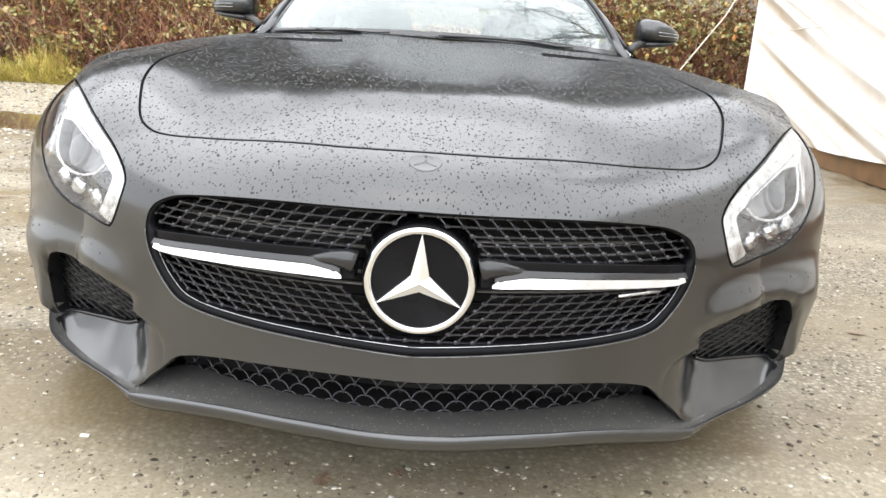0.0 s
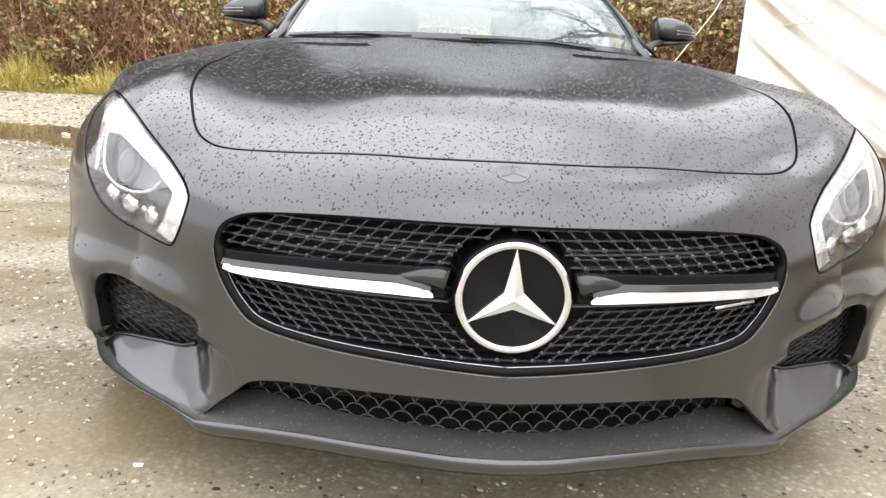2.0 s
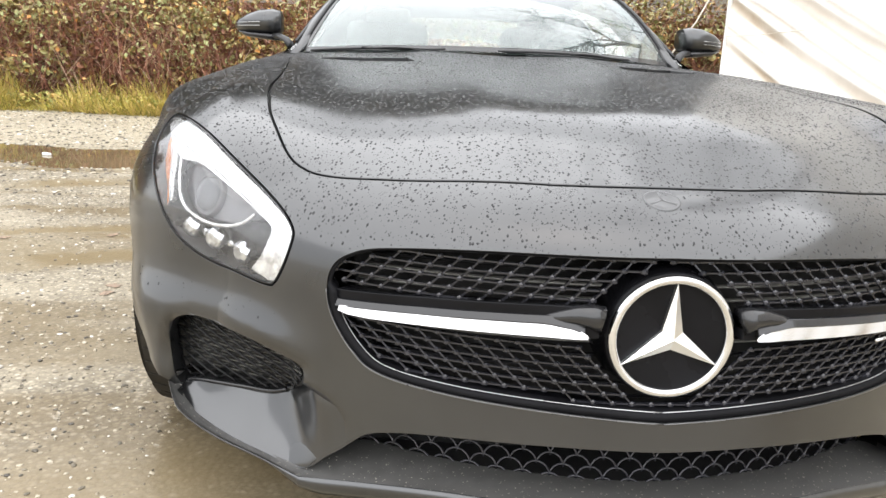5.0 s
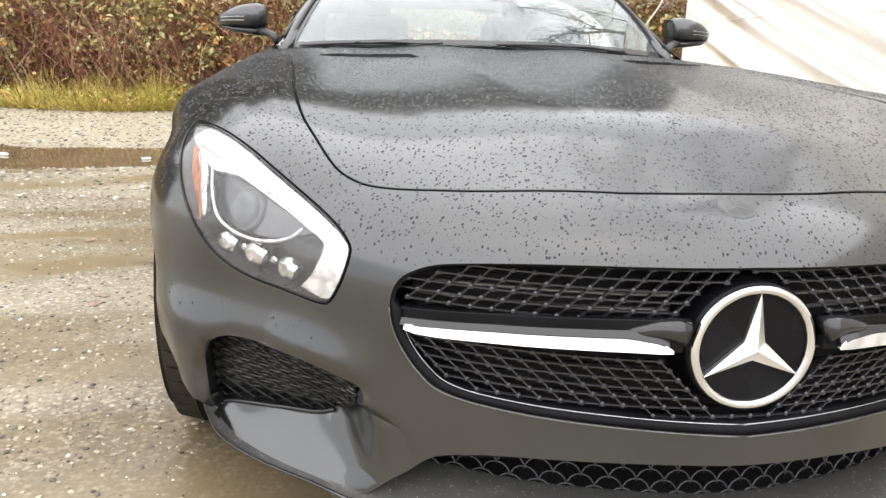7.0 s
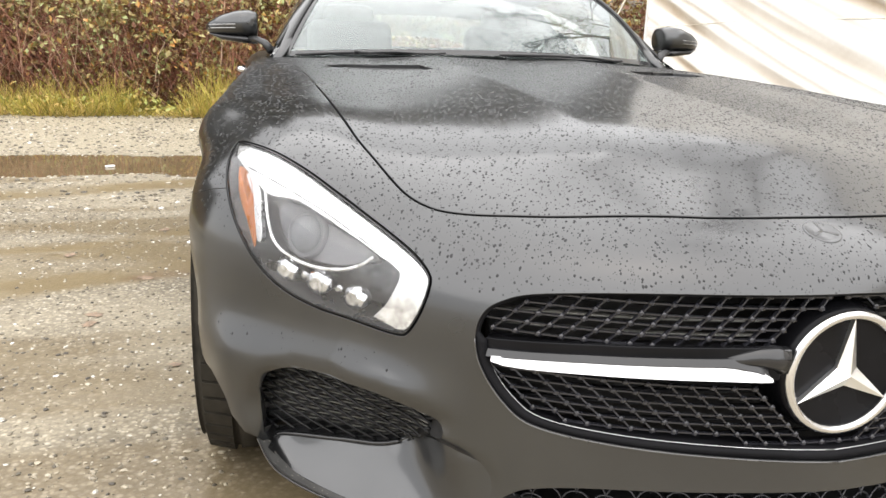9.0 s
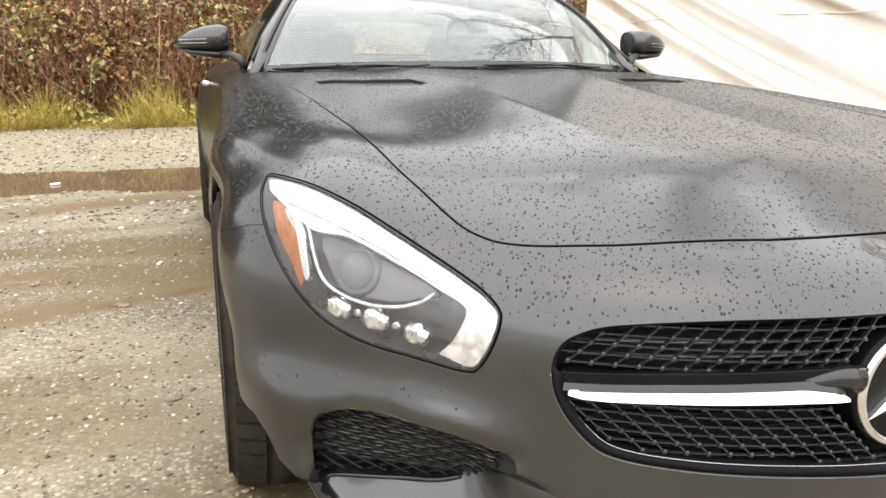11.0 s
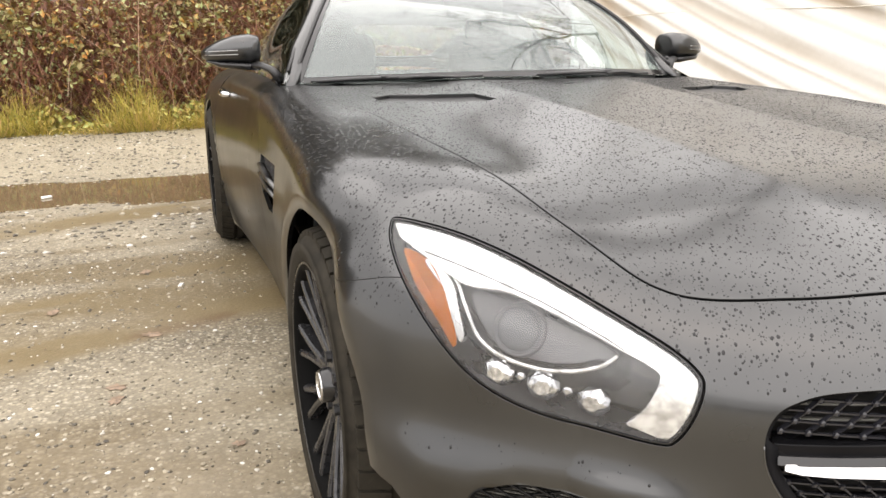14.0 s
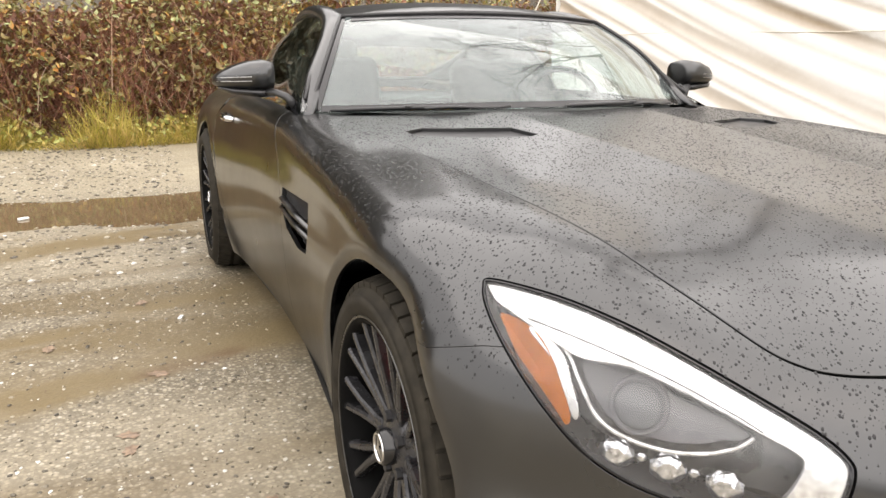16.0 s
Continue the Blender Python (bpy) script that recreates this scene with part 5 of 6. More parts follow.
surface("headliner", lambda u, v: Vector(((2 * u - 1) * 0.50, 1.66 + 0.98 * v, float(roof_z(1.66 + 0.98 * v)) - 0.050 - 0.045 * math.sin(math.pi * min(1, v * 1.3) / 2) - 0.03 * abs(2 * u - 1) ** 2.5)), 12, 8, SEAT_LEATHER, car, 0.012, "dark roof lining")
tub = part("cabin_tub", box_bm((1.46, 1.85, 0.04), (0, 2.08, 0.34), 0.01), SEAT_LEATHER, car, "dark cabin")
part("cabin_side", box_bm((0.05, 1.9, 0.48), (-0.74, 2.08, 0.58), 0.02), SEAT_LEATHER, tub)
part("cabin_side", box_bm((0.05, 1.9, 0.48), (0.74, 2.08, 0.58), 0.02), SEAT_LEATHER, tub)
part("luggage_floor", box_bm((1.3, 0.75, 0.04), (0, 2.80, 0.78), 0.02), SEAT_LEATHER, tub)
surface("dashboard", lambda u, v: Vector(((2 * u - 1) * 0.70, 0.99 + 0.42 * (2 * u - 1) ** 2 * (1 - v) + 0.46 * v * (1 - 0.35 * (2 * u - 1) ** 2), 0.845 - 0.02 * v - 0.22 * max(0, v - 0.8) * 5)), 20, 12, DASH, tub, 0.02, "dark dashboard")
part("console", box_bm((0.26, 0.9, 0.25), (0, 1.85, 0.50), 0.05), DASH, tub)
bm = bmesh.new()
ring = [(0.38 + 0.175 * math.cos(t), 1.56 + 0.06 * math.sin(t), 0.80 + 0.165 * math.sin(t)) for t in np.linspace(0, 2 * math.pi, 33)]
wheel_bm = tube_bm(ring, 0.014, 8, cap=False)
part("steering_wheel", join_bm([wheel_bm, tube_bm([(0.21, 1.56, 0.80), (0.55, 1.56, 0.80)], 0.015, 6), box_bm((0.12, 0.04, 0.10), (0.38, 1.56, 0.79), 0.02)]), SEAT_LEATHER, tub, "dark steering wheel")
bm.free()
for s in (-1, 1):
    seat = part("seat", box_bm((0.50, 0.50, 0.18), (s * 0.38, 1.95, 0.46), 0.06, segments=3), SEAT_LEATHER, tub, "dark leather bucket seat")
    part("seat_back", box_bm((0.42, 0.16, 0.58), (s * 0.40, 2.25, 0.72), 0.07, (-18, 0, 0), 3), SEAT_LEATHER, seat)
    part("headrest", box_bm((0.24, 0.10, 0.18), (s * 0.40, 2.33, 0.99), 0.045, (-14, 0, 0), 3), SEAT_LEATHER, seat)
part("rear_view_mirror", box_bm((0.24, 0.05, 0.075), (0.0, 1.50, 1.10), 0.022, (0, 0, 0), 3), BLACK_PLASTIC, ws, "black inside mirror and camera housing")

# wipers
for x0, x1, xm in ((-0.69, -0.30, -0.47), (-0.02, 0.50, 0.22)):
    pts = [screen(0.5 + x / 0.742 / 2, 0.004 + 0.010 * math.sin(math.pi * k / 13)) + Vector((0, -0.018, 0.004)) for k, x in enumerate(np.linspace(x0, x1, 14))]
    wiper = part("wiper", tube_bm(pts, [0.005] + [0.0105] * 12 + [0.005], 6, 0.6), BLACK_PLASTIC, car, "black windscreen wiper")
    arm = [screen(0.5 + x / 0.742 / 2, 0.0) + Vector((0, -0.050 + 0.03 * k / 6, 0.008 + 0.003 * math.sin(k))) for k, x in enumerate(np.linspace(xm + 0.02, xm + 0.27, 7))]
    part("wiper_arm", tube_bm(arm, 0.007, 6, 0.6), BLACK_PLASTIC, wiper)
    part("wiper_joint", box_bm((0.034, 0.016, 0.010), tuple(pts[7] + Vector((0, -0.003, 0.003))), 0.004), BLACK_PLASTIC, wiper)
V, F = strip_both([on_top([(x, 0.812 + 0.33 * x * x + 0.12 * max(0, x - 0.45), ) for x in np.linspace(0, 0.66, 12)]) - [0, 0, 0.012], np.array([tuple(screen(0.5 + x / 0.742 / 2, 0.0)) for x in np.linspace(0, 0.70, 12)]) - [0, 0, 0.012]])
mesh_object("cowl", V, F, BLACK_PLASTIC, car, "black plastic cowl")


# mirrors
def loft(rows):
    bm = bmesh.new()
    vr = [[bm.verts.new(p) for p in r] for r in rows]
    n = len(vr[0])
    for a, b in zip(vr, vr[1:]):
        for i in range(n):
            bm.faces.new((a[i], a[(i + 1) % n], b[(i + 1) % n], b[i]))
    bm.faces.new(vr[0][::-1])
    bm.faces.new(vr[-1])
    return bm


for s in (-1, 1):
    def section(x, low, high, y0, y1, n=20):
        return [Vector((s * x, (y0 + y1) / 2 + (y1 - y0) / 2 * math.copysign(abs(math.cos(t)) ** 0.7, math.cos(t)), (low + high) / 2 + (high - low) / 2 * math.copysign(abs(math.sin(t)) ** 0.75, math.sin(t)))) for t in np.linspace(0, 2 * math.pi, n, endpoint=False)]

    rows = [section(0.826, 0.915, 0.985, 1.395, 1.50), section(0.830, 0.905, 0.996, 1.375, 1.505), section(0.860, 0.904, 1.003, 1.362, 1.51), section(0.91, 0.904, 0.998, 1.366, 1.515), section(0.96, 0.906, 0.982, 1.385, 1.52), section(1.00, 0.912, 0.960, 1.42, 1.525), section(1.018, 0.922, 0.945, 1.46, 1.52)]
    cap = part("wing_mirror", loft(rows), PAINT, car, "satin black door mirror")
    rows = [section(0.828, 0.878, 0.910, 1.395, 1.495, 12), section(0.88, 0.880, 0.911, 1.372, 1.505, 12), section(0.96, 0.890, 0.913, 1.39, 1.51, 12), section(1.005, 0.908, 0.916, 1.44, 1.51, 12)]
    part("mirror_base", loft(rows), GLOSS_BLACK, cap, "black lower mirror shell")
    for z0, z1 in ((0.936, 0.932), (0.950, 0.944)):
        line = [(s * x, np.interp(x, [0.86, 0.91, 0.96, 1.0, 1.012], [1.362, 1.366, 1.387, 1.421, 1.45]) - 0.0015, z0 + (z1 - z0) * (x - 0.87) / 0.14) for x in np.linspace(0.905, 1.008, 9)]
        part("indicator_line", tube_bm(line, 0.0014, 5), SILVER_TRIM, cap, "thin bright indicator line")
    part("mirror_arm", tube_bm([(s * 0.775, 1.33, 0.855), (s * 0.80, 1.345, 0.885), (s * 0.83, 1.37, 0.898), (s * 0.875, 1.42, 0.897)], [0.022, 0.018, 0.016, 0.014], 8, 0.7), BLACK_PLASTIC, cap, "black mirror arm")
    part("mirror_glass", box_bm((0.11, 0.004, 0.055), (s * 0.905, 1.512, 0.950), 0.001), CHROME, cap, "mirror glass")

# door handles, side vents, bonnet vents
for s, door, wing in zip((-1, 1), doors, wings):
    p = on_side([(2.03, 0.766)])[0]
    bm = tube_bm([(s * (p[0] - 0.004), 1.945, 0.762), (s * (p[0] + 0.018), 1.975, 0.765), (s * (p[0] + 0.024), 2.04, 0.767), (s * (p[0] + 0.018), 2.11, 0.768), (s * (p[0] - 0.004), 2.14, 0.768)], [0.009, 0.013, 0.014, 0.013, 0.009], 10, 1.0)
    part("door_handle", bm, CHROME, door, "bright metal door handle")
    vent = part("side_vent", box_bm((0.03, 0.46, 0.18), (s * 0.845, 0.77, 0.605), 0.01), DARK_VOID, wing, "black side vent with two bars")
    rods = []
    for sl in (1, -1):
        for y0 in np.arange(0.45, 1.10, 0.022):
            run = [(s * 0.884, y0 + sl * (z - 0.605) * 1.3, z) for z in np.arange(0.54, 0.672, 0.006)]
            run = [q for q in run if inside(np.array([(0.60, 0.672), (0.975, 0.652), (0.965, 0.60), (0.88, 0.55), (0.70, 0.535), (0.575, 0.55), (0.565, 0.61)]), np.array([[q[1], q[2]]]))[0]]
            if len(run) > 2:
                rods.append(tube_bm(run, 0.0018, 4))
    part("vent_mesh", join_bm(rods), GLOSS_BLACK, vent)
    for z in (0.585, 0.612):
        part("vent_bar", tube_bm([(s * 0.893, 0.575, z - 0.006), (s * 0.903, 0.75, z), (s * 0.897, 0.965, z + 0.010)], 0.011, 6, 0.6), DARK_TRIM, vent, "slim grey vent bar")
_sl = slab(u_slot, 0.010, 0.01, 0.01)
pair("bonnet_vent", _sl, BLACK_PLASTIC, (car, car), "narrow dark bonnet vent")


# ---------------------------------------------------------------- the yard
def ground_height(x, y):
    h = 0.010 * noise.noise((x * 0.8, y * 0.8, 3.1)) + 0.006 * noise.noise((x * 2.6, y * 2.6, 7.7))
    near_car = max(0.0, 1 - max(abs(x) - 0.7, abs(y - 1.3) - 2.0, 0) / 0.8)
    h *= 1 - 0.8 * near_car
    h -= 0.060 * math.exp(-(((y - 4.42 - 0.12 * math.sin(x * 0.9) - 0.16 * noise.noise((x * 1.3, y * 0.6, 6.0))) / (0.50 + 0.12 * noise.noise((x * 0.9, 1.0, 4.0)))) ** 2)) * (1 if x < 3 else 0)
    h += 0.016 * noise.noise((x * 2.2, y * 3.0, 9.0)) * math.exp(-(((y - 4.4) / 0.7) ** 2))
    h += 0.05 * max(0.0, min(1.0, (y - 5.0) / 2.5))
    h += 0.004 * noise.noise((x * 9, y * 9, 1.2))
    return h - 0.004


def mud_at(x, y):
    """Smooth mud in lanes that cross the yard, 0 to 1."""
    w = 0.05 * noise.noise((x * 3.0, y * 3.0, 4.4)) + 0.05 * noise.noise((x * 0.9, y * 0.9, 8.4))
    u = y - 0.42 * (x + 1.2) + w
    def band(a, b, soft):
        return max(0.0, min(1.0, (u - a) / soft, (b - u) / soft))
    m = max(band(1.93, 2.13, 0.06), 0.55 * band(1.45, 2.0, 0.12), 0.95 * band(1.24, 1.62, 0.10), 0.9 * band(3.25, 3.75, 0.15), 0.6 * band(-0.9, -0.3, 0.2), 0.7 * band(4.1, 4.4, 0.15))
    return m * max(0.25, min(1.0, 0.85 + 1.1 * noise.noise((x * 1.6, y * 4.0, 2.0)))) if -7 < x < 4 else 0.0


def rust_at(x, y):
    a, b = (x + 1.16) * 0.92 + (y - 1.37) * 0.39, -(x + 1.16) * 0.39 + (y - 1.37) * 0.92
    return 0.75 * max(0.0, min(1.0, 1.6 * (1 - (a / 0.24) ** 2 - (b / 0.06) ** 2))) * (0.7 + 0.6 * noise.noise((x * 9, y * 9, 5.5)))


_xs = np.r_[-400, -150, -60, -30, -16, np.arange(-9, 5.01, 0.07), 7, 10, 16, 30, 60, 150, 400]
_ys = np.r_[-400, -150, -60, -25, -12, -7, np.arange(-4, 0.9, 0.07), np.arange(0.93, 2.6, 0.035), np.arange(2.64, 9.01, 0.07), 11, 14, 20, 40, 100, 400]
V = [(x, y, ground_height(x, y) if -9.1 < x < 5.1 and -4.1 < y < 9.1 else (0.05 if y > 7 else 0.0)) for y in _ys for x in _xs]
_w = len(_xs)
F = [(j * _w + i, j * _w + i + 1, (j + 1) * _w + i + 1, (j + 1) * _w + i) for j in range(len(_ys) - 1) for i in range(_w - 1)]
ground = mesh_object("ground", V, F, GROUND, None, "")
ground.data.attributes.new("mud", "FLOAT", "POINT").data.foreach_set("value", [mud_at(p[0], p[1]) for p in V])
ground.data.attributes.new("rust", "FLOAT", "POINT").data.foreach_set("value", [max(0.0, rust_at(p[0], p[1])) for p in V])
tagged(ground, "wet compacted gravel yard with muddy lanes", "ground", kind="structure")


def puddle_material():
    m, n, l, b = principled("puddle_water", (0.09, 0.068, 0.04), 0.03)
    b.inputs["IOR"].default_value = 1.33
    nt = noise_tex(n, l, 0.8, 3)
    l.new(ramp(n, l, nt.outputs[0], [(0.35, (0.090, 0.064, 0.034)), (0.65, (0.145, 0.108, 0.060))]).outputs[0], b.inputs["Base Color"])
    rip = noise_tex(n, l, 28, 2)
    bump(n, l, b, rip.outputs[0], 0.05, 0.002)
    return m


PUDDLE = puddle_material()
V, F = [], []
_px = np.arange(-9, 3.1, 0.25)
for x in _px:
    V += [(x, 3.4, -0.024), (x, 5.3, -0.024)]
F = [(2 * i, 2 * i + 2, 2 * i + 3, 2 * i + 1) for i in range(len(_px) - 1)]
tagged(mesh_object("puddle", V, F, PUDDLE, None), "long muddy brown puddle across the yard", "puddle", kind="structure")

# loose stones
_r = random.Random(11)


def stones(name, count, area, size, material, label):
    ico = bmesh.new()
    bmesh.ops.create_icosphere(ico, subdivisions=1, radius=1)
    iv, iff = np.array([v.co[:] for v in ico.verts]), np.array([[v.index for v in f.verts] for f in ico.faces])
    ico.free()
    rng = np.random.default_rng(count)
    V, F = [], []
    for k in range(count):
        x, y = rng.uniform(area[0], area[1]), rng.uniform(area[2], area[3])
        if -0.86 < x < 0.86 and -0.6 < y < 3.6:
            continue
        if rng.random() < 0.92 * mud_at(x, y):
            continue
        s = size[0] + (size[1] - size[0]) * rng.random() ** 3
        t = rng.uniform(0, 6.28)
        q = iv * rng.uniform(0.65, 1.25, iv.shape) * s * np.array([1.2, 0.9, 0.5])
        q = np.stack([q[:, 0] * math.cos(t) - q[:, 1] * math.sin(t) + x, q[:, 0] * math.sin(t) + q[:, 1] * math.cos(t) + y, q[:, 2] + ground_height(x, y) + s * 0.12], 1)
        F.append(iff + len(V) * 12)
        V.append(q)
    return tagged(mesh_object(name, np.vstack(V), np.vstack(F).tolist(), material, None, smooth=False), label, "gravel", kind="stuff")


def island_material(name, stops, rough=0.6, translucent=0.0, drift=0.0, patches=1.1):
    m, n, l, b = principled(name, (0.3, 0.3, 0.3), rough)
    g = n.new("ShaderNodeNewGeometry")
    r = ramp(n, l, g.outputs["Random Per Island"], stops)
    if drift:
        area = noise_tex(n, l, patches, 3)
        mv = n.new("ShaderNodeMath")
        mv.operation = "MULTIPLY_ADD"
        l.new(area.outputs[0], mv.inputs[0])
        mv.inputs[1].default_value, mv.inputs[2].default_value = 2.0 * drift, -drift + 0.14
        ad = n.new("ShaderNodeMath")
        ad.operation, ad.use_clamp = "ADD", True
        l.new(mv.outputs[0], ad.inputs[0])
        l.new(g.outputs["Random Per Island"], ad.inputs[1])
        l.new(ad.outputs[0], r.inputs[0])
    nt = noise_tex(n, l, 14, 3)
    dark = mixed(n, l, nt.outputs[0], r.outputs[0], (0.05, 0.035, 0.02))
    l.new(mixed(n, l, 0.35, r.outputs[0], dark), b.inputs["Base Color"])
    if translucent:
        b.inputs["Subsurface Weight"].default_value = 0.0
    return m


STONE = island_material("stone_chips", [(0.0, (0.035, 0.030, 0.023)), (0.30, (0.13, 0.112, 0.080)), (0.6, (0.33, 0.285, 0.205)), (0.90, (0.42, 0.375, 0.285)), (0.97, (0.55, 0.53, 0.48)), (1.0, (0.80, 0.79, 0.75))], 0.45)
stones("gravel_stones", 42000, (-3.0, 2.2, -1.35, 2.6), (0.0020, 0.0082), STONE, "small loose grey and white stones on the yard")
stones("gravel_verge", 17000, (-6.5, -0.9, 2.6, 7.5), (0.005, 0.019), STONE, "loose pale stones on the verge")

LEAF_BROWN = worn("dead_leaf", (0.21, 0.148, 0.100), 0.5, vary=0.4, scale=60)
WHITE_CHIP = worn("white_chip", (0.80, 0.80, 0.78), 0.5, vary=0.1, scale=80)
for k, (x, y, s) in enumerate(((-1.267, 1.305, 0.055), (-1.364, 0.882, 0.05), (-1.62, 1.66, 0.05), (-1.36, 0.79, 0.045), (-1.053, 0.416, 0.03), (-1.30, 2.10, 0.05), (-2.05, 1.55, 0.05), (-0.17, -0.70, 0.045), (-0.02, -0.66, 0.03), (-0.62, -0.98, 0.04), (0.55, -0.80, 0.03), (1.45, 0.40, 0.05))):
    bm = bmesh.new()
    rng = random.Random(k)
    rimv = []
    for i in range(14):
        t = 2 * math.pi * i / 14
        r = 0.8 * s * (1.0 if i % 2 else 0.72) * rng.uniform(0.7, 1.1)
        rimv.append(bm.verts.new((r * math.cos(t), r * 0.65 * math.sin(t), 0.001 + 0.002 * rng.random())))
    mid = bm.verts.new((0, 0, 0.0035))
    for a, b in zip(rimv, rimv[1:] + rimv[:1]):
        bm.faces.new((mid, a, b))
    bmesh.ops.recalc_face_normals(bm, faces=bm.faces[:])
    ob = part("fallen_leaf", bm, LEAF_BROWN, None, smooth=False)
    ob.matrix_basis = pose(x, y, ground_height(x, y) + 0.002, 0, 0, rng.uniform(0, 360))
    tagged(ob, "wet brown fallen leaf lying on the gravel", "leaf", "fallen leaves")
for k, (x, y, s) in enumerate(((-0.69, -0.593, 0.012), (-1.16, 1.86, 0.022), (-3.0, 4.35, 0.05), (-1.95, 4.2, 0.04))):
    bm = box_bm((s * 1.6, s * 0.7, s * 0.35), (0, 0, s * 0.12), s * 0.1, (0, 0, 30 * k))
    ob = part("white_scrap", bm, WHITE_CHIP, None)
    ob.matrix_basis = pose(x, y, max(ground_height(x, y), -0.022 if y > 3.7 else -1) + 0.001, 0, 0, 40 * k)
    tagged(ob, "small white scrap lying on the wet ground", "scrap", "white scraps")


# ---------------------------------------------------------------- hedge
def leaves_mesh(name, spots, sizes, material, label, category, rng):
    """Folded, pointed leaves at spots, each its own island."""
    n = len(spots)
    yaw, tilt, roll = rng.uniform(0, 2 * math.pi, n), rng.normal(0.3, 0.7, n), rng.normal(0, 0.6, n)
    base = np.array([[0, -0.5, 0], [-0.33, -0.05, 0.10], [0, 0.55, -0.05], [0.33, -0.05, 0.10], [0, 0.0, 0.0]])
    V = np.empty((n, 5, 3))
    cy, sy, ct, st, cr, sr = np.cos(yaw), np.sin(yaw), np.cos(tilt), np.sin(tilt), np.cos(roll), np.sin(roll)
    for k, (x, y, z) in enumerate(base):
        x1, z1 = x * cr + z * sr, -x * sr + z * cr
        y2, z2 = y * ct - z1 * st, y * st + z1 * ct
        V[:, k] = np.stack([(x1 * cy - y2 * sy), (x1 * sy + y2 * cy), z2], 1) * sizes[:, None] + spots
    idx = (np.arange(n) * 5)[:, None]
    F = np.concatenate([idx + f for f in ([0, 4, 1], [1, 4, 2], [2, 4, 3], [3, 4, 0])], 0)
    return tagged(mesh_object(name, V.reshape(-1, 3), F.tolist(), material, None, smooth=False), label, category, kind="stuff")


BRAMBLE = island_material("bramble_leaf", [(0.0, (0.085, 0.028, 0.016)), (0.28, (0.21, 0.074, 0.032)), (0.46, (0.26, 0.140, 0.038)), (0.62, (0.17, 0.130, 0.038)), (0.80, (0.26, 0.20, 0.060)), (0.91, (0.40, 0.30, 0.10)), (0.94, (0.70, 0.30, 0.07)), (0.955, (0.62, 0.52, 0.17)), (1.0, (0.34, 0.37, 0.15))], 0.5, drift=1.05, patches=1.2)
GRASS = island_material("verge_grass", [(0.0, (0.15, 0.11, 0.04)), (0.35, (0.30, 0.27, 0.04)), (0.7, (0.54, 0.46, 0.07)), (1.0, (0.62, 0.43, 0.15))], 0.6, drift=0.3)
CANE = island_material("bramble_cane", [(0.0, (0.12, 0.040, 0.025)), (0.5, (0.28, 0.095, 0.055)), (0.85, (0.34, 0.18, 0.11)), (1.0, (0.62, 0.47, 0.34))], 0.6)


def hedge_top(x):
    return 1.70 + 0.35 * noise.noise((x * 0.7, 0, 5)) + 0.2 * noise.noise((x * 2.1, 3, 5))


def hedge_front(x):
    return 7.75 + 0.25 * noise.noise((x * 0.8, 9, 2))


_h = np.random.default_rng(21)
spots, sizes = [], []
# clumps of leaves, lower and redder canes between them
clumps = []
for k in range(2300):
    x = _h.uniform(-11.5, 4.5)
    top = hedge_top(x)
    z = top * _h.random() ** 0.60
    y = hedge_front(x) + 0.15 + 0.9 * (z / top) * _h.random() + 0.9 * _h.random() ** 2
    clumps.append((x, y, z))
    m = _h.integers(10, 34)
    sp = _h.normal(0, 1, (m, 3)) * [0.16, 0.14, 0.12] + [x, y, z]
    spots.append(sp)
    sizes.append(_h.uniform(0.035, 0.085, m) * _h.uniform(0.7, 1.3))
spots, sizes = np.vstack(spots), np.concatenate(sizes)
ok = (spots[:, 2] > 0.1)
leaves_mesh("bramble_hedge", spots[ok], sizes[ok], BRAMBLE, "tangled autumn brambles in brown, red and yellow-green", "hedge", _h)


# arching sprays of larger leaves that stand out of the tangle
SPRAY = island_material("spray_leaf", [(0.0, (0.16, 0.09, 0.035)), (0.25, (0.23, 0.20, 0.055)), (0.5, (0.33, 0.29, 0.095)), (0.72, (0.42, 0.35, 0.15)), (0.86, (0.50, 0.35, 0.10)), (0.93, (0.66, 0.26, 0.06)), (1.0, (0.36, 0.40, 0.16))], 0.45, drift=0.35, patches=2.6)
spots, sizes = [], []
for k in range(340):
    x = _h.uniform(-11.5, 4.5)
    z = hedge_top(x) * _h.uniform(0.30, 1.05)
    if noise.noise((x * 1.1, z * 2.2, 7.0)) < -0.08:
        continue
    m = _h.integers(9, 26)
    run = _h.uniform(0.18, 0.55)
    f = np.linspace(-0.5, 0.5, m)
    slope = _h.normal(0, 0.35)
    y = hedge_front(x) + 0.02 + 0.55 * (z / 1.6) * _h.random()
    spots.append(np.stack([x + f * run, np.full(m, y), z - 0.5 * f * f * run + slope * f * run], 1) + _h.normal(0, 0.028, (m, 3)))
    sizes.append(_h.uniform(0.050, 0.095, m))
leaves_mesh("bramble_sprays", np.vstack(spots), np.concatenate(sizes), SPRAY, "arching bramble sprays with pale green and yellow leaves", "brambles", _h)


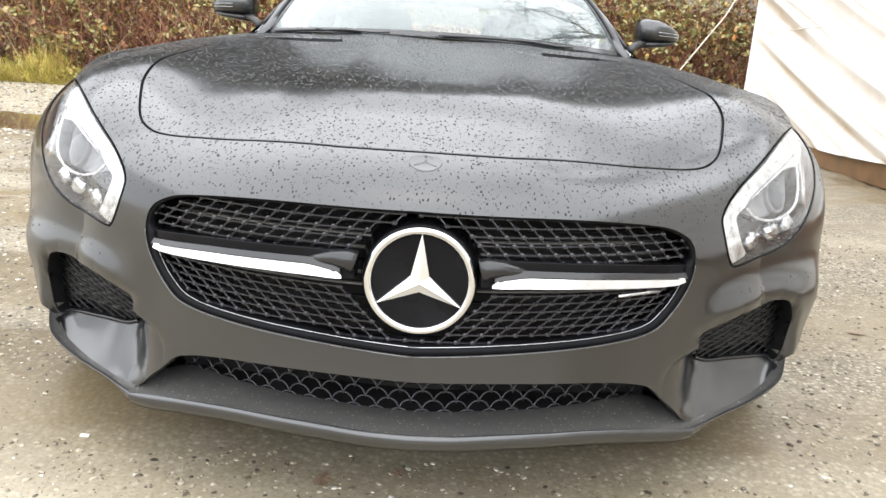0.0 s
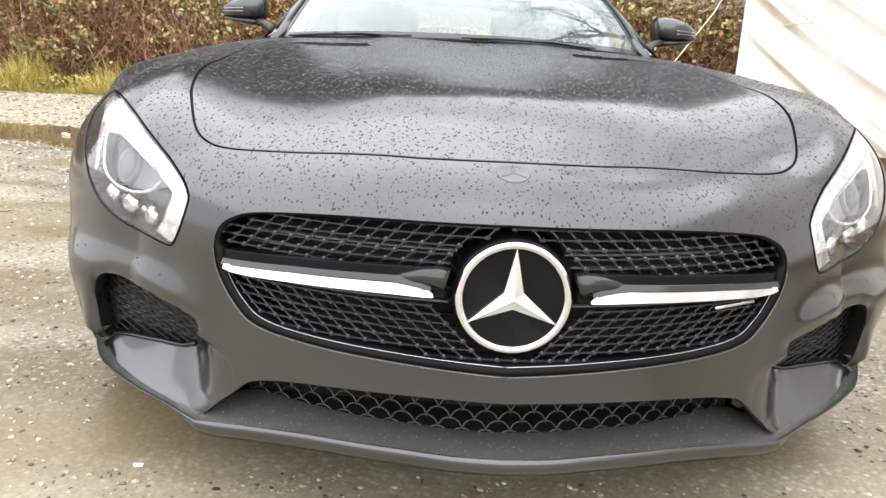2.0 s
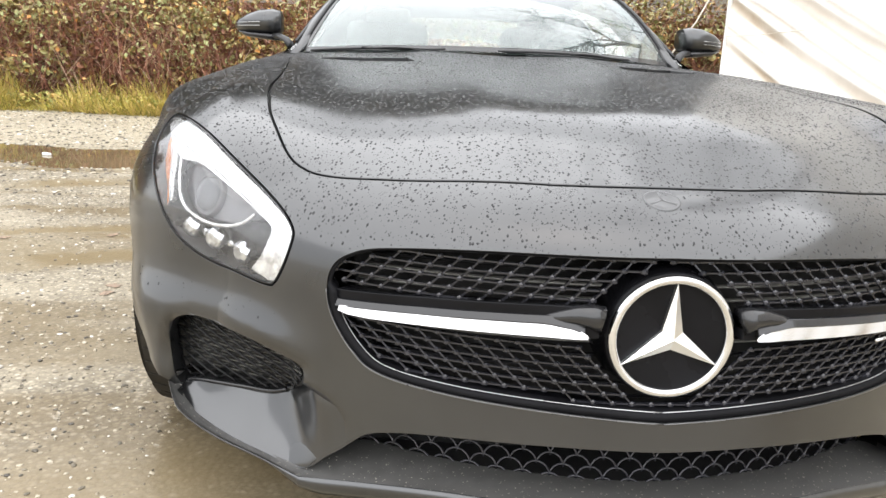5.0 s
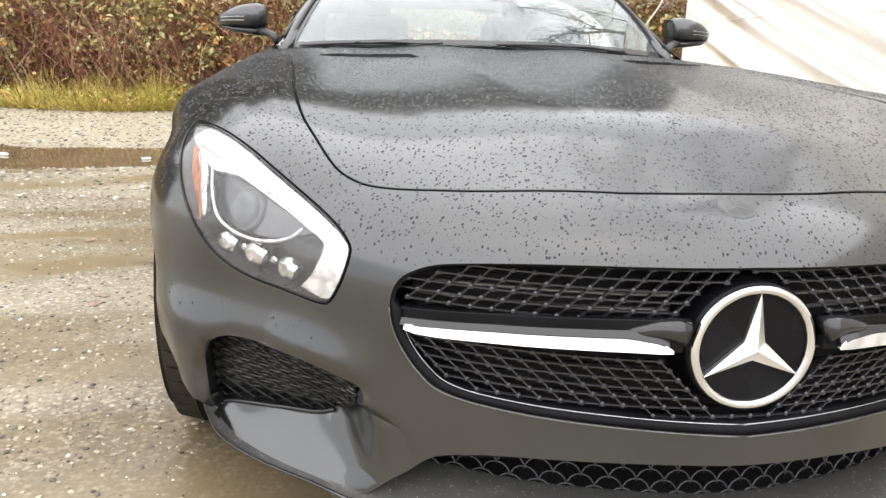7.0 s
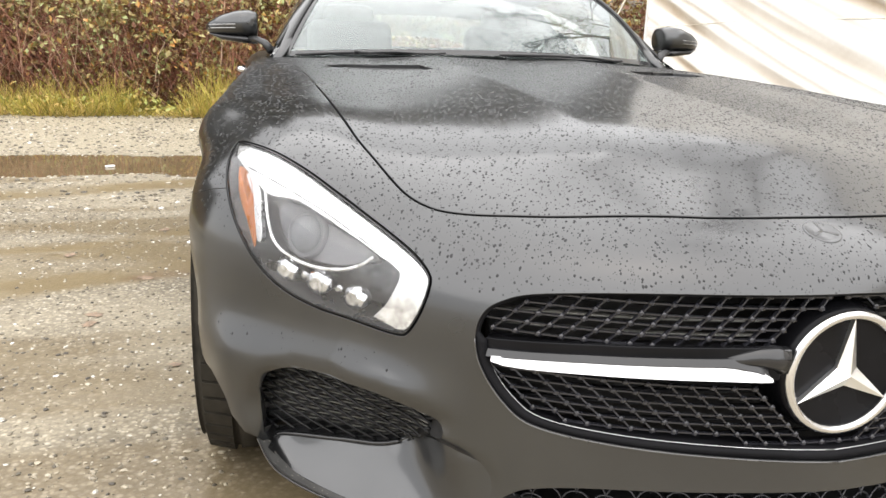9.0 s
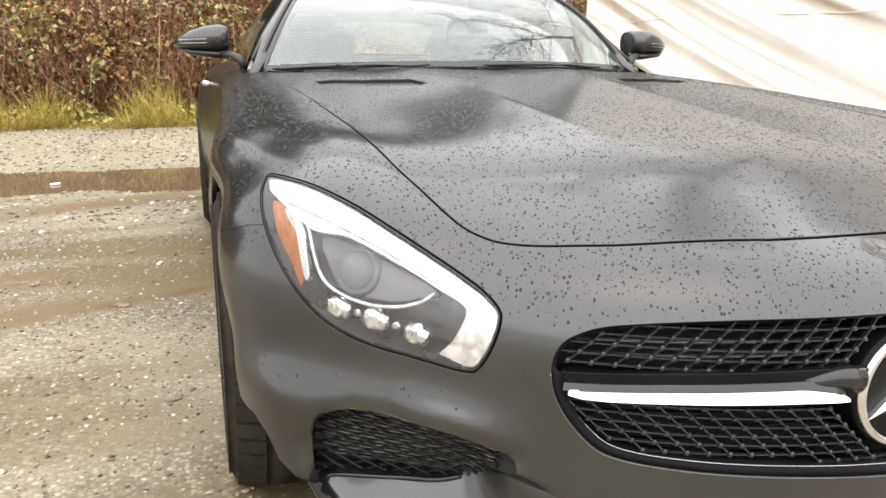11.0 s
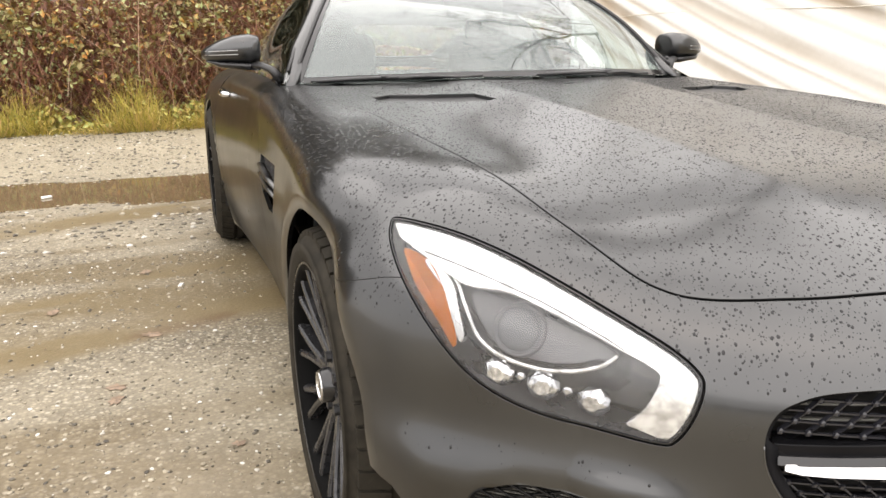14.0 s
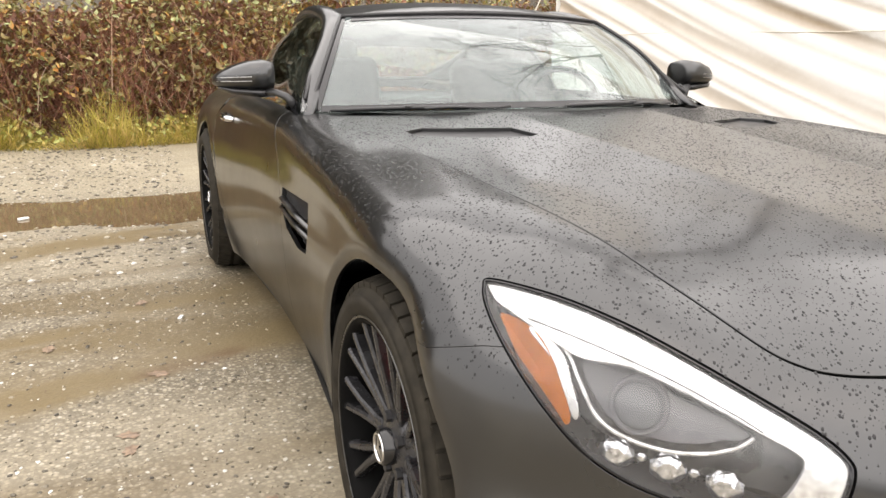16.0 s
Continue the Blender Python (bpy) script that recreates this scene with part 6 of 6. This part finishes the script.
def blades(name, bases, tops, wide, material, label, category):
    """Thin three-sided stems, each its own island."""
    n = len(bases)
    mid = (bases + tops) / 2 + _h.normal(0, 1, (n, 3)) * np.linalg.norm(tops - bases, axis=1)[:, None] * 0.10
    V, F = np.empty((n, 9, 3)), []
    off = np.array([[1, 0, 0], [-0.5, 0.87, 0], [-0.5, -0.87, 0]])
    for j, (p, s) in enumerate(((bases, 1.0), (mid, 0.8), (tops, 0.3))):
        for k in range(3):
            V[:, j * 3 + k] = p + off[k] * wide[:, None] * s
    idx = (np.arange(n) * 9)[:, None]
    quads = [[j * 3 + k, j * 3 + (k + 1) % 3, j * 3 + 3 + (k + 1) % 3, j * 3 + 3 + k] for j in range(2) for k in range(3)]
    F = np.concatenate([idx + q for q in quads], 0)
    return tagged(mesh_object(name, V.reshape(-1, 3), F.tolist(), material, None, smooth=False), label, category, kind="stuff")


n = 4600
bx = _h.uniform(-11.5, 4.5, n)
by = np.array([hedge_front(x) for x in bx]) + _h.uniform(0.0, 1.3, n)
bz = _h.uniform(0.0, 0.7, n)
hh = _h.uniform(0.35, 1.25, n)
B = np.stack([bx, by, bz], 1)
T = B + np.stack([_h.normal(0, 0.48, n), _h.normal(-0.05, 0.25, n), hh * 0.85], 1)
T[:, 2] = np.minimum(T[:, 2], np.array([hedge_top(x) for x in bx]) + 0.25)
blades("bramble_canes", B, T, _h.uniform(0.002, 0.006, n), CANE, "bare reddish bramble canes in the hedge", "canes")
n = 36
bx = _h.uniform(-11.0, 4.0, n)
B = np.stack([bx, np.array([hedge_front(x) for x in bx]) + _h.uniform(-0.12, 0.10, n), _h.uniform(0.05, 0.5, n)], 1)
T = B + np.stack([_h.normal(0, 0.48, n), _h.normal(0.05, 0.10, n), _h.uniform(0.30, 0.75, n)], 1)
PALE_CANE = island_material("pale_cane", [(0.0, (0.34, 0.20, 0.13)), (0.6, (0.52, 0.38, 0.27)), (1.0, (0.70, 0.58, 0.44))], 0.6)
blades("dead_canes", B, T, _h.uniform(0.003, 0.006, n), PALE_CANE, "long pale dead canes leaning out of the brambles", "canes")
n = 21000
bx = _h.uniform(-11.5, 4.5, n)
by = np.array([hedge_front(x) for x in bx]) - 0.38 + _h.uniform(0, 1, n) ** 1.3 * 0.75
B = np.stack([bx, by, np.full(n, 0.03)], 1)
T = B + np.stack([_h.normal(0, 0.13, n), _h.normal(-0.06, 0.11, n), _h.uniform(0.07, 0.46, n) * (0.5 + (by - by.min()) / 1.2) * np.array([0.75 + 1.3 * max(-0.4, noise.noise((x * 1.7, 2.0, 6.0))) for x in bx])], 1)
blades("verge_grass", B, T, _h.uniform(0.002, 0.006, n), GRASS, "yellow-green rough grass at the foot of the hedge", "grass")
# low weeds in the grass
n = 9000
bx = _h.uniform(-11.5, 4.5, n)
by = np.array([hedge_front(x) for x in bx]) - 0.30 + _h.uniform(0, 0.55, n)
bz = 0.06 + _h.uniform(0, 0.30, n) * np.array([0.6 + 0.9 * max(-0.4, noise.noise((x * 1.9, 5.0, 3.0))) for x in bx])
WEED = island_material("weed_leaf", [(0.0, (0.20, 0.14, 0.04)), (0.3, (0.26, 0.25, 0.05)), (0.65, (0.46, 0.40, 0.08)), (0.9, (0.55, 0.36, 0.12)), (1.0, (0.34, 0.37, 0.10))], 0.55, drift=0.3)
leaves_mesh("verge_weeds", np.stack([bx, by, bz], 1), _h.uniform(0.03, 0.075, n), WEED, "low yellow-green weeds at the foot of the brambles", "weeds", _h)
# twigs and needles lying on the gravel
TWIG = island_material("wet_twig", [(0.0, (0.035, 0.025, 0.018)), (0.6, (0.085, 0.060, 0.040)), (1.0, (0.20, 0.14, 0.09))], 0.5)
_g = np.random.default_rng(77)
n = 170
bx, by, bt = _g.uniform(-2.6, -0.85, n), _g.uniform(0.0, 3.4, n), _g.uniform(0, 6.28, n)
bx[:30], by[:30] = _g.uniform(-1.2, 1.3, 30), _g.uniform(-1.3, -0.85, 30)
ln = 0.012 + 0.045 * _g.random(n) ** 2.2
B = np.stack([bx, by, [ground_height(x, y) + 0.003 for x, y in zip(bx, by)]], 1)
T = B + np.stack([ln * np.cos(bt), ln * np.sin(bt), np.full(n, 0.001)], 1)
T[:, 2] = [ground_height(x, y) + 0.003 for x, y in T[:, :2]]
blades("fallen_twigs", B, T, _g.uniform(0.0007, 0.0019, n), TWIG, "thin dark twigs scattered on the wet gravel", "twigs")
UNDER = worn("undergrowth", (0.15, 0.070, 0.040), 0.9, vary=0.5, scale=6, fine=30, relief=0.02)
V = [(x, 9.0 + 0.25 * noise.noise((x, z, 0)), z * (hedge_top(x) - 0.15)) for z in np.linspace(0, 1, 6) for x in np.arange(-14, 6.6, 0.4)]
_w = len(np.arange(-14, 6.6, 0.4))
F = [(j * _w + i, j * _w + i + 1, (j + 1) * _w + i + 1, (j + 1) * _w + i) for j in range(5) for i in range(_w - 1)]
tagged(mesh_object("dense_undergrowth", V, F, UNDER, None), "dark dense undergrowth behind the brambles", "undergrowth", kind="structure")

# chain-link fence behind the brambles, with posts and rail
STEEL = worn("galvanised_steel", (0.35, 0.34, 0.32), 0.5, 0.8, vary=0.3)
RUST = worn("rusty_rail", (0.16, 0.11, 0.08), 0.7, 0.2, vary=0.4)
FENCE_Y = 9.25
fence = thing("chain_link_fence", "weathered chain-link fence with steel posts behind the brambles", "fence", (0, FENCE_Y, 0))
for x in np.arange(-11.2, 8.1, 2.75):
    part("fence_post", tube_bm([(x, 0, 0), (x, 0, 2.05)], 0.03, 10), STEEL, fence)
part("top_rail", tube_bm([(-11.4, 0, 1.83), (8.2, 0, 1.83)], 0.022, 8), RUST, fence, "dark top rail")
wires = []
V, F = [], []
for sl in (1, -1):
    for x0 in np.arange(-13.5, 10, 0.085):
        a, b = Vector((x0, 0, 0.1)), Vector((x0 + sl * 1.73, 0, 1.83))
        if min(a.x, b.x) < -11.4 or max(a.x, b.x) > 8.2:
            continue
        k = len(V)
        for p in (a, b):
            V += [p + Vector((0.0022, 0, 0)), p + Vector((-0.0011, 0.002 * sl, 0)), p + Vector((-0.0011, -0.002, 0))]
        F += [(k, k + 1, k + 4, k + 3), (k + 1, k + 2, k + 5, k + 4), (k + 2, k, k + 3, k + 5)]
mesh_object("wire_mesh", V, F, STEEL, fence, "diamond wire mesh")

# a long low building far behind the fence
WALLG = worn("weathered_boards", (0.17, 0.15, 0.125), 0.8, vary=0.3, scale=2, fine=40)
shed = thing("long_shed", "long grey weathered building with board cladding behind the fence", "building", (0, 16, 0))
part("wall", box_bm((44, 0.3, 3.2), (-4, 0, 1.6), 0.02), WALLG, shed)
for x in np.arange(-25, 17.5, 0.6):
    part("board", box_bm((0.06, 0.04, 3.2), (x, -0.16, 1.6), 0.008), WALLG, shed)
part("roof", box_bm((45, 6, 0.18), (-4, 2.6, 3.4), 0.03, (8, 0, 0)), RUST, shed)

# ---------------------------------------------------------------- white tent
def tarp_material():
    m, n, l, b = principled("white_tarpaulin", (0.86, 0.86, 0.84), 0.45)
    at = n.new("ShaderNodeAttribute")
    at.attribute_name = "fold_depth"
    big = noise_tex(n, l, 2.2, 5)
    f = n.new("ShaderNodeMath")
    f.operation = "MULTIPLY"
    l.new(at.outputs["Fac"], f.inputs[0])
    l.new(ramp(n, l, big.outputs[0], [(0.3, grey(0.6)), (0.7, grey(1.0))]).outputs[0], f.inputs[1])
    # white goes to beige and then brown as the fold gets deeper
    fold_tone = ramp(n, l, f.outputs[0], [(0.0, (0.84, 0.835, 0.815)), (0.25, (0.68, 0.64, 0.58)), (1.0, (0.36, 0.275, 0.185))])
    l.new(fold_tone.outputs[0], b.inputs["Base Color"])
    bump(n, l, b, noise_tex(n, l, 6, 4).outputs[0], 0.25, 0.01)
    return m


TARP = tarp_material()
BOARD = worn("wet_brown_board", (0.17, 0.095, 0.045), 0.5, vary=0.4, scale=5)
ROPE = worn("pale_rope", (0.62, 0.58, 0.50), 0.8, vary=0.2)
tent = thing("white_tent", "large white tarpaulin tent wall with diagonal folds", "tent", (3.3, 0, 0))


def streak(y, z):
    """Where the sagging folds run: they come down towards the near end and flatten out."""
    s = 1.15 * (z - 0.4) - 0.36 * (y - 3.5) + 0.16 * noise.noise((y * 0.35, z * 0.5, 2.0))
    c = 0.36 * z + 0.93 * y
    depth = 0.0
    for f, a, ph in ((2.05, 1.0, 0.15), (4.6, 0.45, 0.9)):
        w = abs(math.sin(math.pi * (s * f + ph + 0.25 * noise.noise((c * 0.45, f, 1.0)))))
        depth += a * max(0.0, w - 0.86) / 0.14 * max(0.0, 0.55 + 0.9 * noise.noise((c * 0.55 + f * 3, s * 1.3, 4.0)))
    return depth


def fold(y, z):
    return 0.030 * streak(y, z) + 0.012 * noise.noise((y * 1.6, z * 1.6, 8))


_ty, _tz = np.arange(-3.5, 6.79, 0.03), np.arange(0.17, 3.2, 0.022)
V = [(fold(y, z) + 0.03 * math.sin(y * 1.1) * (1 - z / 3.2), y, z + 0.02 * math.sin(y * 2.3) * (z < 0.2)) for z in _tz for y in _ty]
_w = len(_ty)
F = [(j * _w + i, (j + 1) * _w + i, (j + 1) * _w + i + 1, j * _w + i + 1) for j in range(len(_tz) - 1) for i in range(_w - 1)]
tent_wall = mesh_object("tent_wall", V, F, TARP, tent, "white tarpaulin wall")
# how deep each fold is, which sets its browner tone
tent_wall.data.attributes.new("fold_depth", "FLOAT", "POINT").data.foreach_set("value", [min(1.0, streak(y, z)) for z in _tz for y in _ty])
part("seam", tube_bm([(-0.012 + fold(y, 1.185), y, 1.185 + 0.012 * math.sin(y * 1.7)) for y in np.arange(-3.4, 6.75, 0.08)], 0.004, 5), ROPE, tent, "stitched seam")
mesh_object("tent_end", [(0.0, 6.78, 0.17), (4.5, 6.78, 0.17), (4.5, 6.78, 3.2), (2.2, 6.78, 4.4), (0.0, 6.78, 3.2), (0.05, 6.72, 0.17), (4.5, 6.72, 0.17), (4.5, 6.72, 3.2), (2.2, 6.72, 4.4), (0.05, 6.72, 3.2)], [(0, 4, 3, 2, 1), (5, 6, 7, 8, 9)], TARP, tent, smooth=False)
mesh_object("tent_roof", [(0, -3.5, 3.2), (0, 6.78, 3.2), (2.2, 6.78, 4.4), (2.2, -3.5, 4.4), (4.5, 6.78, 3.2), (4.5, -3.5, 3.2)], [(0, 1, 2, 3), (3, 2, 4, 5)], TARP, tent, smooth=False)
for y in (-3.4, -0.9, 1.6, 4.1, 6.7):
    part("tent_pole", tube_bm([(0.12, y, 0), (0.12, y, 3.2)], 0.03, 10), STEEL, tent)
part("base_board", box_bm((0.05, 10.2, 0.19), (0.05, 1.65, 0.095), 0.008), BOARD, tent, "wet brown base board")
part("guy_rope", tube_bm([(0.0, 6.78, 2.0), (-0.32, 6.8, 1.32), (-0.78, 6.85, 0.62), (-1.15, 6.9, 0.04)], 0.008, 6), ROPE, tent, "pale guy rope")

# ---------------------------------------------------------------- bare tree, seen mirrored in the windscreen
BARK = worn("bark", (0.05, 0.042, 0.035), 0.85, vary=0.4, scale=12, relief=0.006)
_t = random.Random(4)
segs = []


def branch(p, d, length, r, depth):
    pts, q = [p.copy()], p.copy()
    steps = 5
    for i in range(steps):
        d = (d + Vector((_t.gauss(0, 0.13), _t.gauss(0, 0.13), _t.gauss(0.0, 0.10)))).normalized()
        q = q + d * (length / steps)
        pts.append(q.copy())
    segs.append((pts, [max(0.0045, r * (1 - 0.62 * i / steps)) for i in range(steps + 1)], depth))
    if depth >= 4:
        return
    for k in range((8, 6, 5, 4)[depth]):
        i = _t.randint(1, steps)
        side = Vector((_t.gauss(0, 1), _t.gauss(0, 1), _t.gauss(0.25, 0.7))).normalized()
        branch(pts[i], (d * 0.60 + side * 0.75).normalized(), length * _t.uniform(0.34, 0.58), r * 0.40, depth + 1)


tree = thing("bare_tree", "tall bare tree without leaves, behind the tent", "tree", (7.4, 7.9, 0))
trunk_pts = [Vector((0, 0, 0)), Vector((0, -0.1, 2)), Vector((-0.1, -0.3, 4.2)), Vector((-0.1, -0.6, 6.4)), Vector((0, -0.5, 8.5))]
part("trunk", tube_bm(trunk_pts, [0.20, 0.17, 0.15, 0.12, 0.09], 12), BARK, tree)
for at, d, ln in ((3, (-4.1, -3.6, 1.9), 6.8), (2, (-4.2, -1.3, 2.6), 6.2), (4, (-0.3, -0.2, 1.0), 5.0), (3, (0.8, -0.3, 0.6), 4.5), (4, (-0.6, 0.4, 0.9), 4.5)):
    segs.clear()
    branch(trunk_pts[at].copy(), Vector(d).normalized(), ln, 0.040 if ln > 6 else 0.075, 0)
    part("limb", join_bm([tube_bm(p, r, 8 if dp == 0 else 5 if dp < 3 else 3, cap=False) for p, r, dp in segs]), BARK, tree)

# ---------------------------------------------------------------- woods that close the yard
WOOD_LEAF = island_material("wood_foliage", [(0.0, (0.020, 0.026, 0.012)), (0.5, (0.045, 0.050, 0.022)), (0.85, (0.09, 0.065, 0.03)), (1.0, (0.14, 0.10, 0.045))], 0.7)


def wood_tree(seed, height):
    rng = np.random.default_rng(seed)
    tree = thing("wood_tree", "dark dense tree at the edge of the yard", "tree", (0, 0, 0), "trees round the yard")
    part("trunk", tube_bm([(0, 0, 0), (0.1, 0, height * 0.4), (0, 0.1, height * 0.92)], [0.24, 0.17, 0.03], 8), BARK, tree)
    limbs, spots = [], []
    for k in range(26):
        z = height * (0.14 + 0.8 * k / 26)
        reach = height * 0.27 * (1.06 - (z / height)) ** 0.42 * rng.uniform(0.75, 1.25)
        t = rng.uniform(0, 6.28)
        tip = np.array([reach * math.cos(t), reach * math.sin(t), z + reach * rng.uniform(-0.1, 0.35)])
        limbs.append(tube_bm([(0, 0, z * 0.95), tuple(tip * [0.5, 0.5, 1]), tuple(tip)], [0.05, 0.03, 0.01], 4, cap=False))
        for f in np.linspace(0.25, 1.05, 6):
            c = np.array([0, 0, z * 0.97]) * (1 - f) + tip * f
            spots.append(c + rng.normal(0, 0.30 + 0.022 * height, (22, 3)))
    part("limbs", join_bm(limbs), BARK, tree)
    spots = np.vstack(spots)
    ob = leaves_mesh("crown", spots, rng.uniform(0.35, 0.70, len(spots)), WOOD_LEAF, "", "", rng)
    del ob["kind"]
    ob.parent = tree
    return tree


_models = [wood_tree(31, 8.5), wood_tree(32, 7.0), wood_tree(33, 9.5)]
_places = [(x + (1.3 if i % 2 else -0.8), 22 + (i * 37 % 5), 0.92 + 0.1 * (i % 4)) for i, x in enumerate(range(-24, 26, 3))]
_places += [(x, 25 + (i * 17 % 3), 1.65 + 0.08 * (i % 3)) for i, x in enumerate((-15, -12.2, -9.5, -6.4, -4.0, -1.2))]
_places += [(x + 0.7 * (i % 3), 19.5 + (i * 13 % 3), 0.92 + 0.12 * (i % 3)) for i, x in enumerate(range(-16, 20, 2))]
_places += [(-20 - (i * 29 % 4), y, 0.75 + 0.12 * (i % 3)) for i, y in enumerate(range(14, 27, 2))]
_places += [(x + (i * 7 % 3), 30 + (i * 11 % 4), 1.25 + 0.1 * (i % 3)) for i, x in enumerate(range(-30, 24, 3))]
_places += [(x, -85 - (i * 23 % 5), 0.8) for i, x in enumerate(range(-60, 62, 5))]
_places += [(17 + (i * 19 % 4), y, 1.0) for i, y in enumerate(range(-12, 20, 4))]
for i, (x, y, size) in enumerate(_places):
    size *= 0.80 if x > 0.24 * y and y > 10 else 1.0
    m = pose(x, y, 0, 0, 0, 57 * i) @ Matrix.Scale(size, 4)
    if i < 3:
        _models[i].matrix_basis = m
    else:
        tree_copy = copy_thing(_models[i % 3], pose(x, y, 0, 0, 0, 57 * i))
        tree_copy.matrix_basis = m

# ---------------------------------------------------------------- raindrops on the body
_rd = np.random.default_rng(3)
_m = np.isin(KIND, ["bonnet", "wing", "bumper"])
_tt = TRI[_m]
_a, _b, _c = SPOT[_tt[:, 0]], SPOT[_tt[:, 1]], SPOT[_tt[:, 2]]
_nz = NORMAL[_tt].mean(1)
_area = np.linalg.norm(np.cross(_b - _a, _c - _a), axis=1) * np.clip((_nz[:, 2] - 0.25) / 0.45, 0.03, 1) * (_nz[:, 2] > 0.2)
_area *= np.clip((1.35 - (_a[:, 1])) / 0.6, 0.0, 1) * (_a[:, 2] > 0.42)
_k = _rd.choice(len(_tt), 54000, p=_area / _area.sum())
_s, _q = _rd.random((2, len(_k)))
_flip = _s + _q > 1
_s[_flip], _q[_flip] = 1 - _s[_flip], 1 - _q[_flip]
P = _a[_k] + _s[:, None] * (_b - _a)[_k] + _q[:, None] * (_c - _a)[_k]
P[:, 0] *= np.where(_rd.random(len(P)) < 0.5, 1, -1)
N = shell_normal(P)
down = np.array([0, 0, -1.0]) - N * (-N[:, 2])[:, None]
down /= np.linalg.norm(down, axis=1, keepdims=True) + 1e-9
across = np.cross(N, down)
R = 0.00055 + 0.0016 * _rd.random(len(P)) ** 3.2
R *= np.where(P[:, 1] > -0.74, 1.10, 1.0)
L = R * _rd.uniform(0.9, 1.7, len(P))
V, F = [], []
ringt = np.arange(6) * 2 * math.pi / 6
n = len(P)
V = np.empty((n, 13, 3))
for i, t in enumerate(ringt):
    wob = _rd.uniform(0.85, 1.15, n)
    V[:, i] = P + across * (R * wob * math.cos(t))[:, None] + down * (L * wob * math.sin(t))[:, None]
    V[:, 6 + i] = P + across * (R * 0.62 * math.cos(t))[:, None] + down * (L * 0.62 * math.sin(t))[:, None] + N * (R * 0.34)[:, None]
V[:, 12] = P + N * (R * 0.46)[:, None]
idx = (np.arange(n) * 13)[:, None]
F = []
for i in range(6):
    j = (i + 1) % 6
    F += (idx + [i, j, 6 + j, 6 + i]).tolist()
    F += (idx + [6 + i, 6 + j, 12]).tolist()
tagged(mesh_object("raindrops", V.reshape(-1, 3), F, WATER, None), "beads of rain standing on the black paint", "raindrops", kind="stuff")
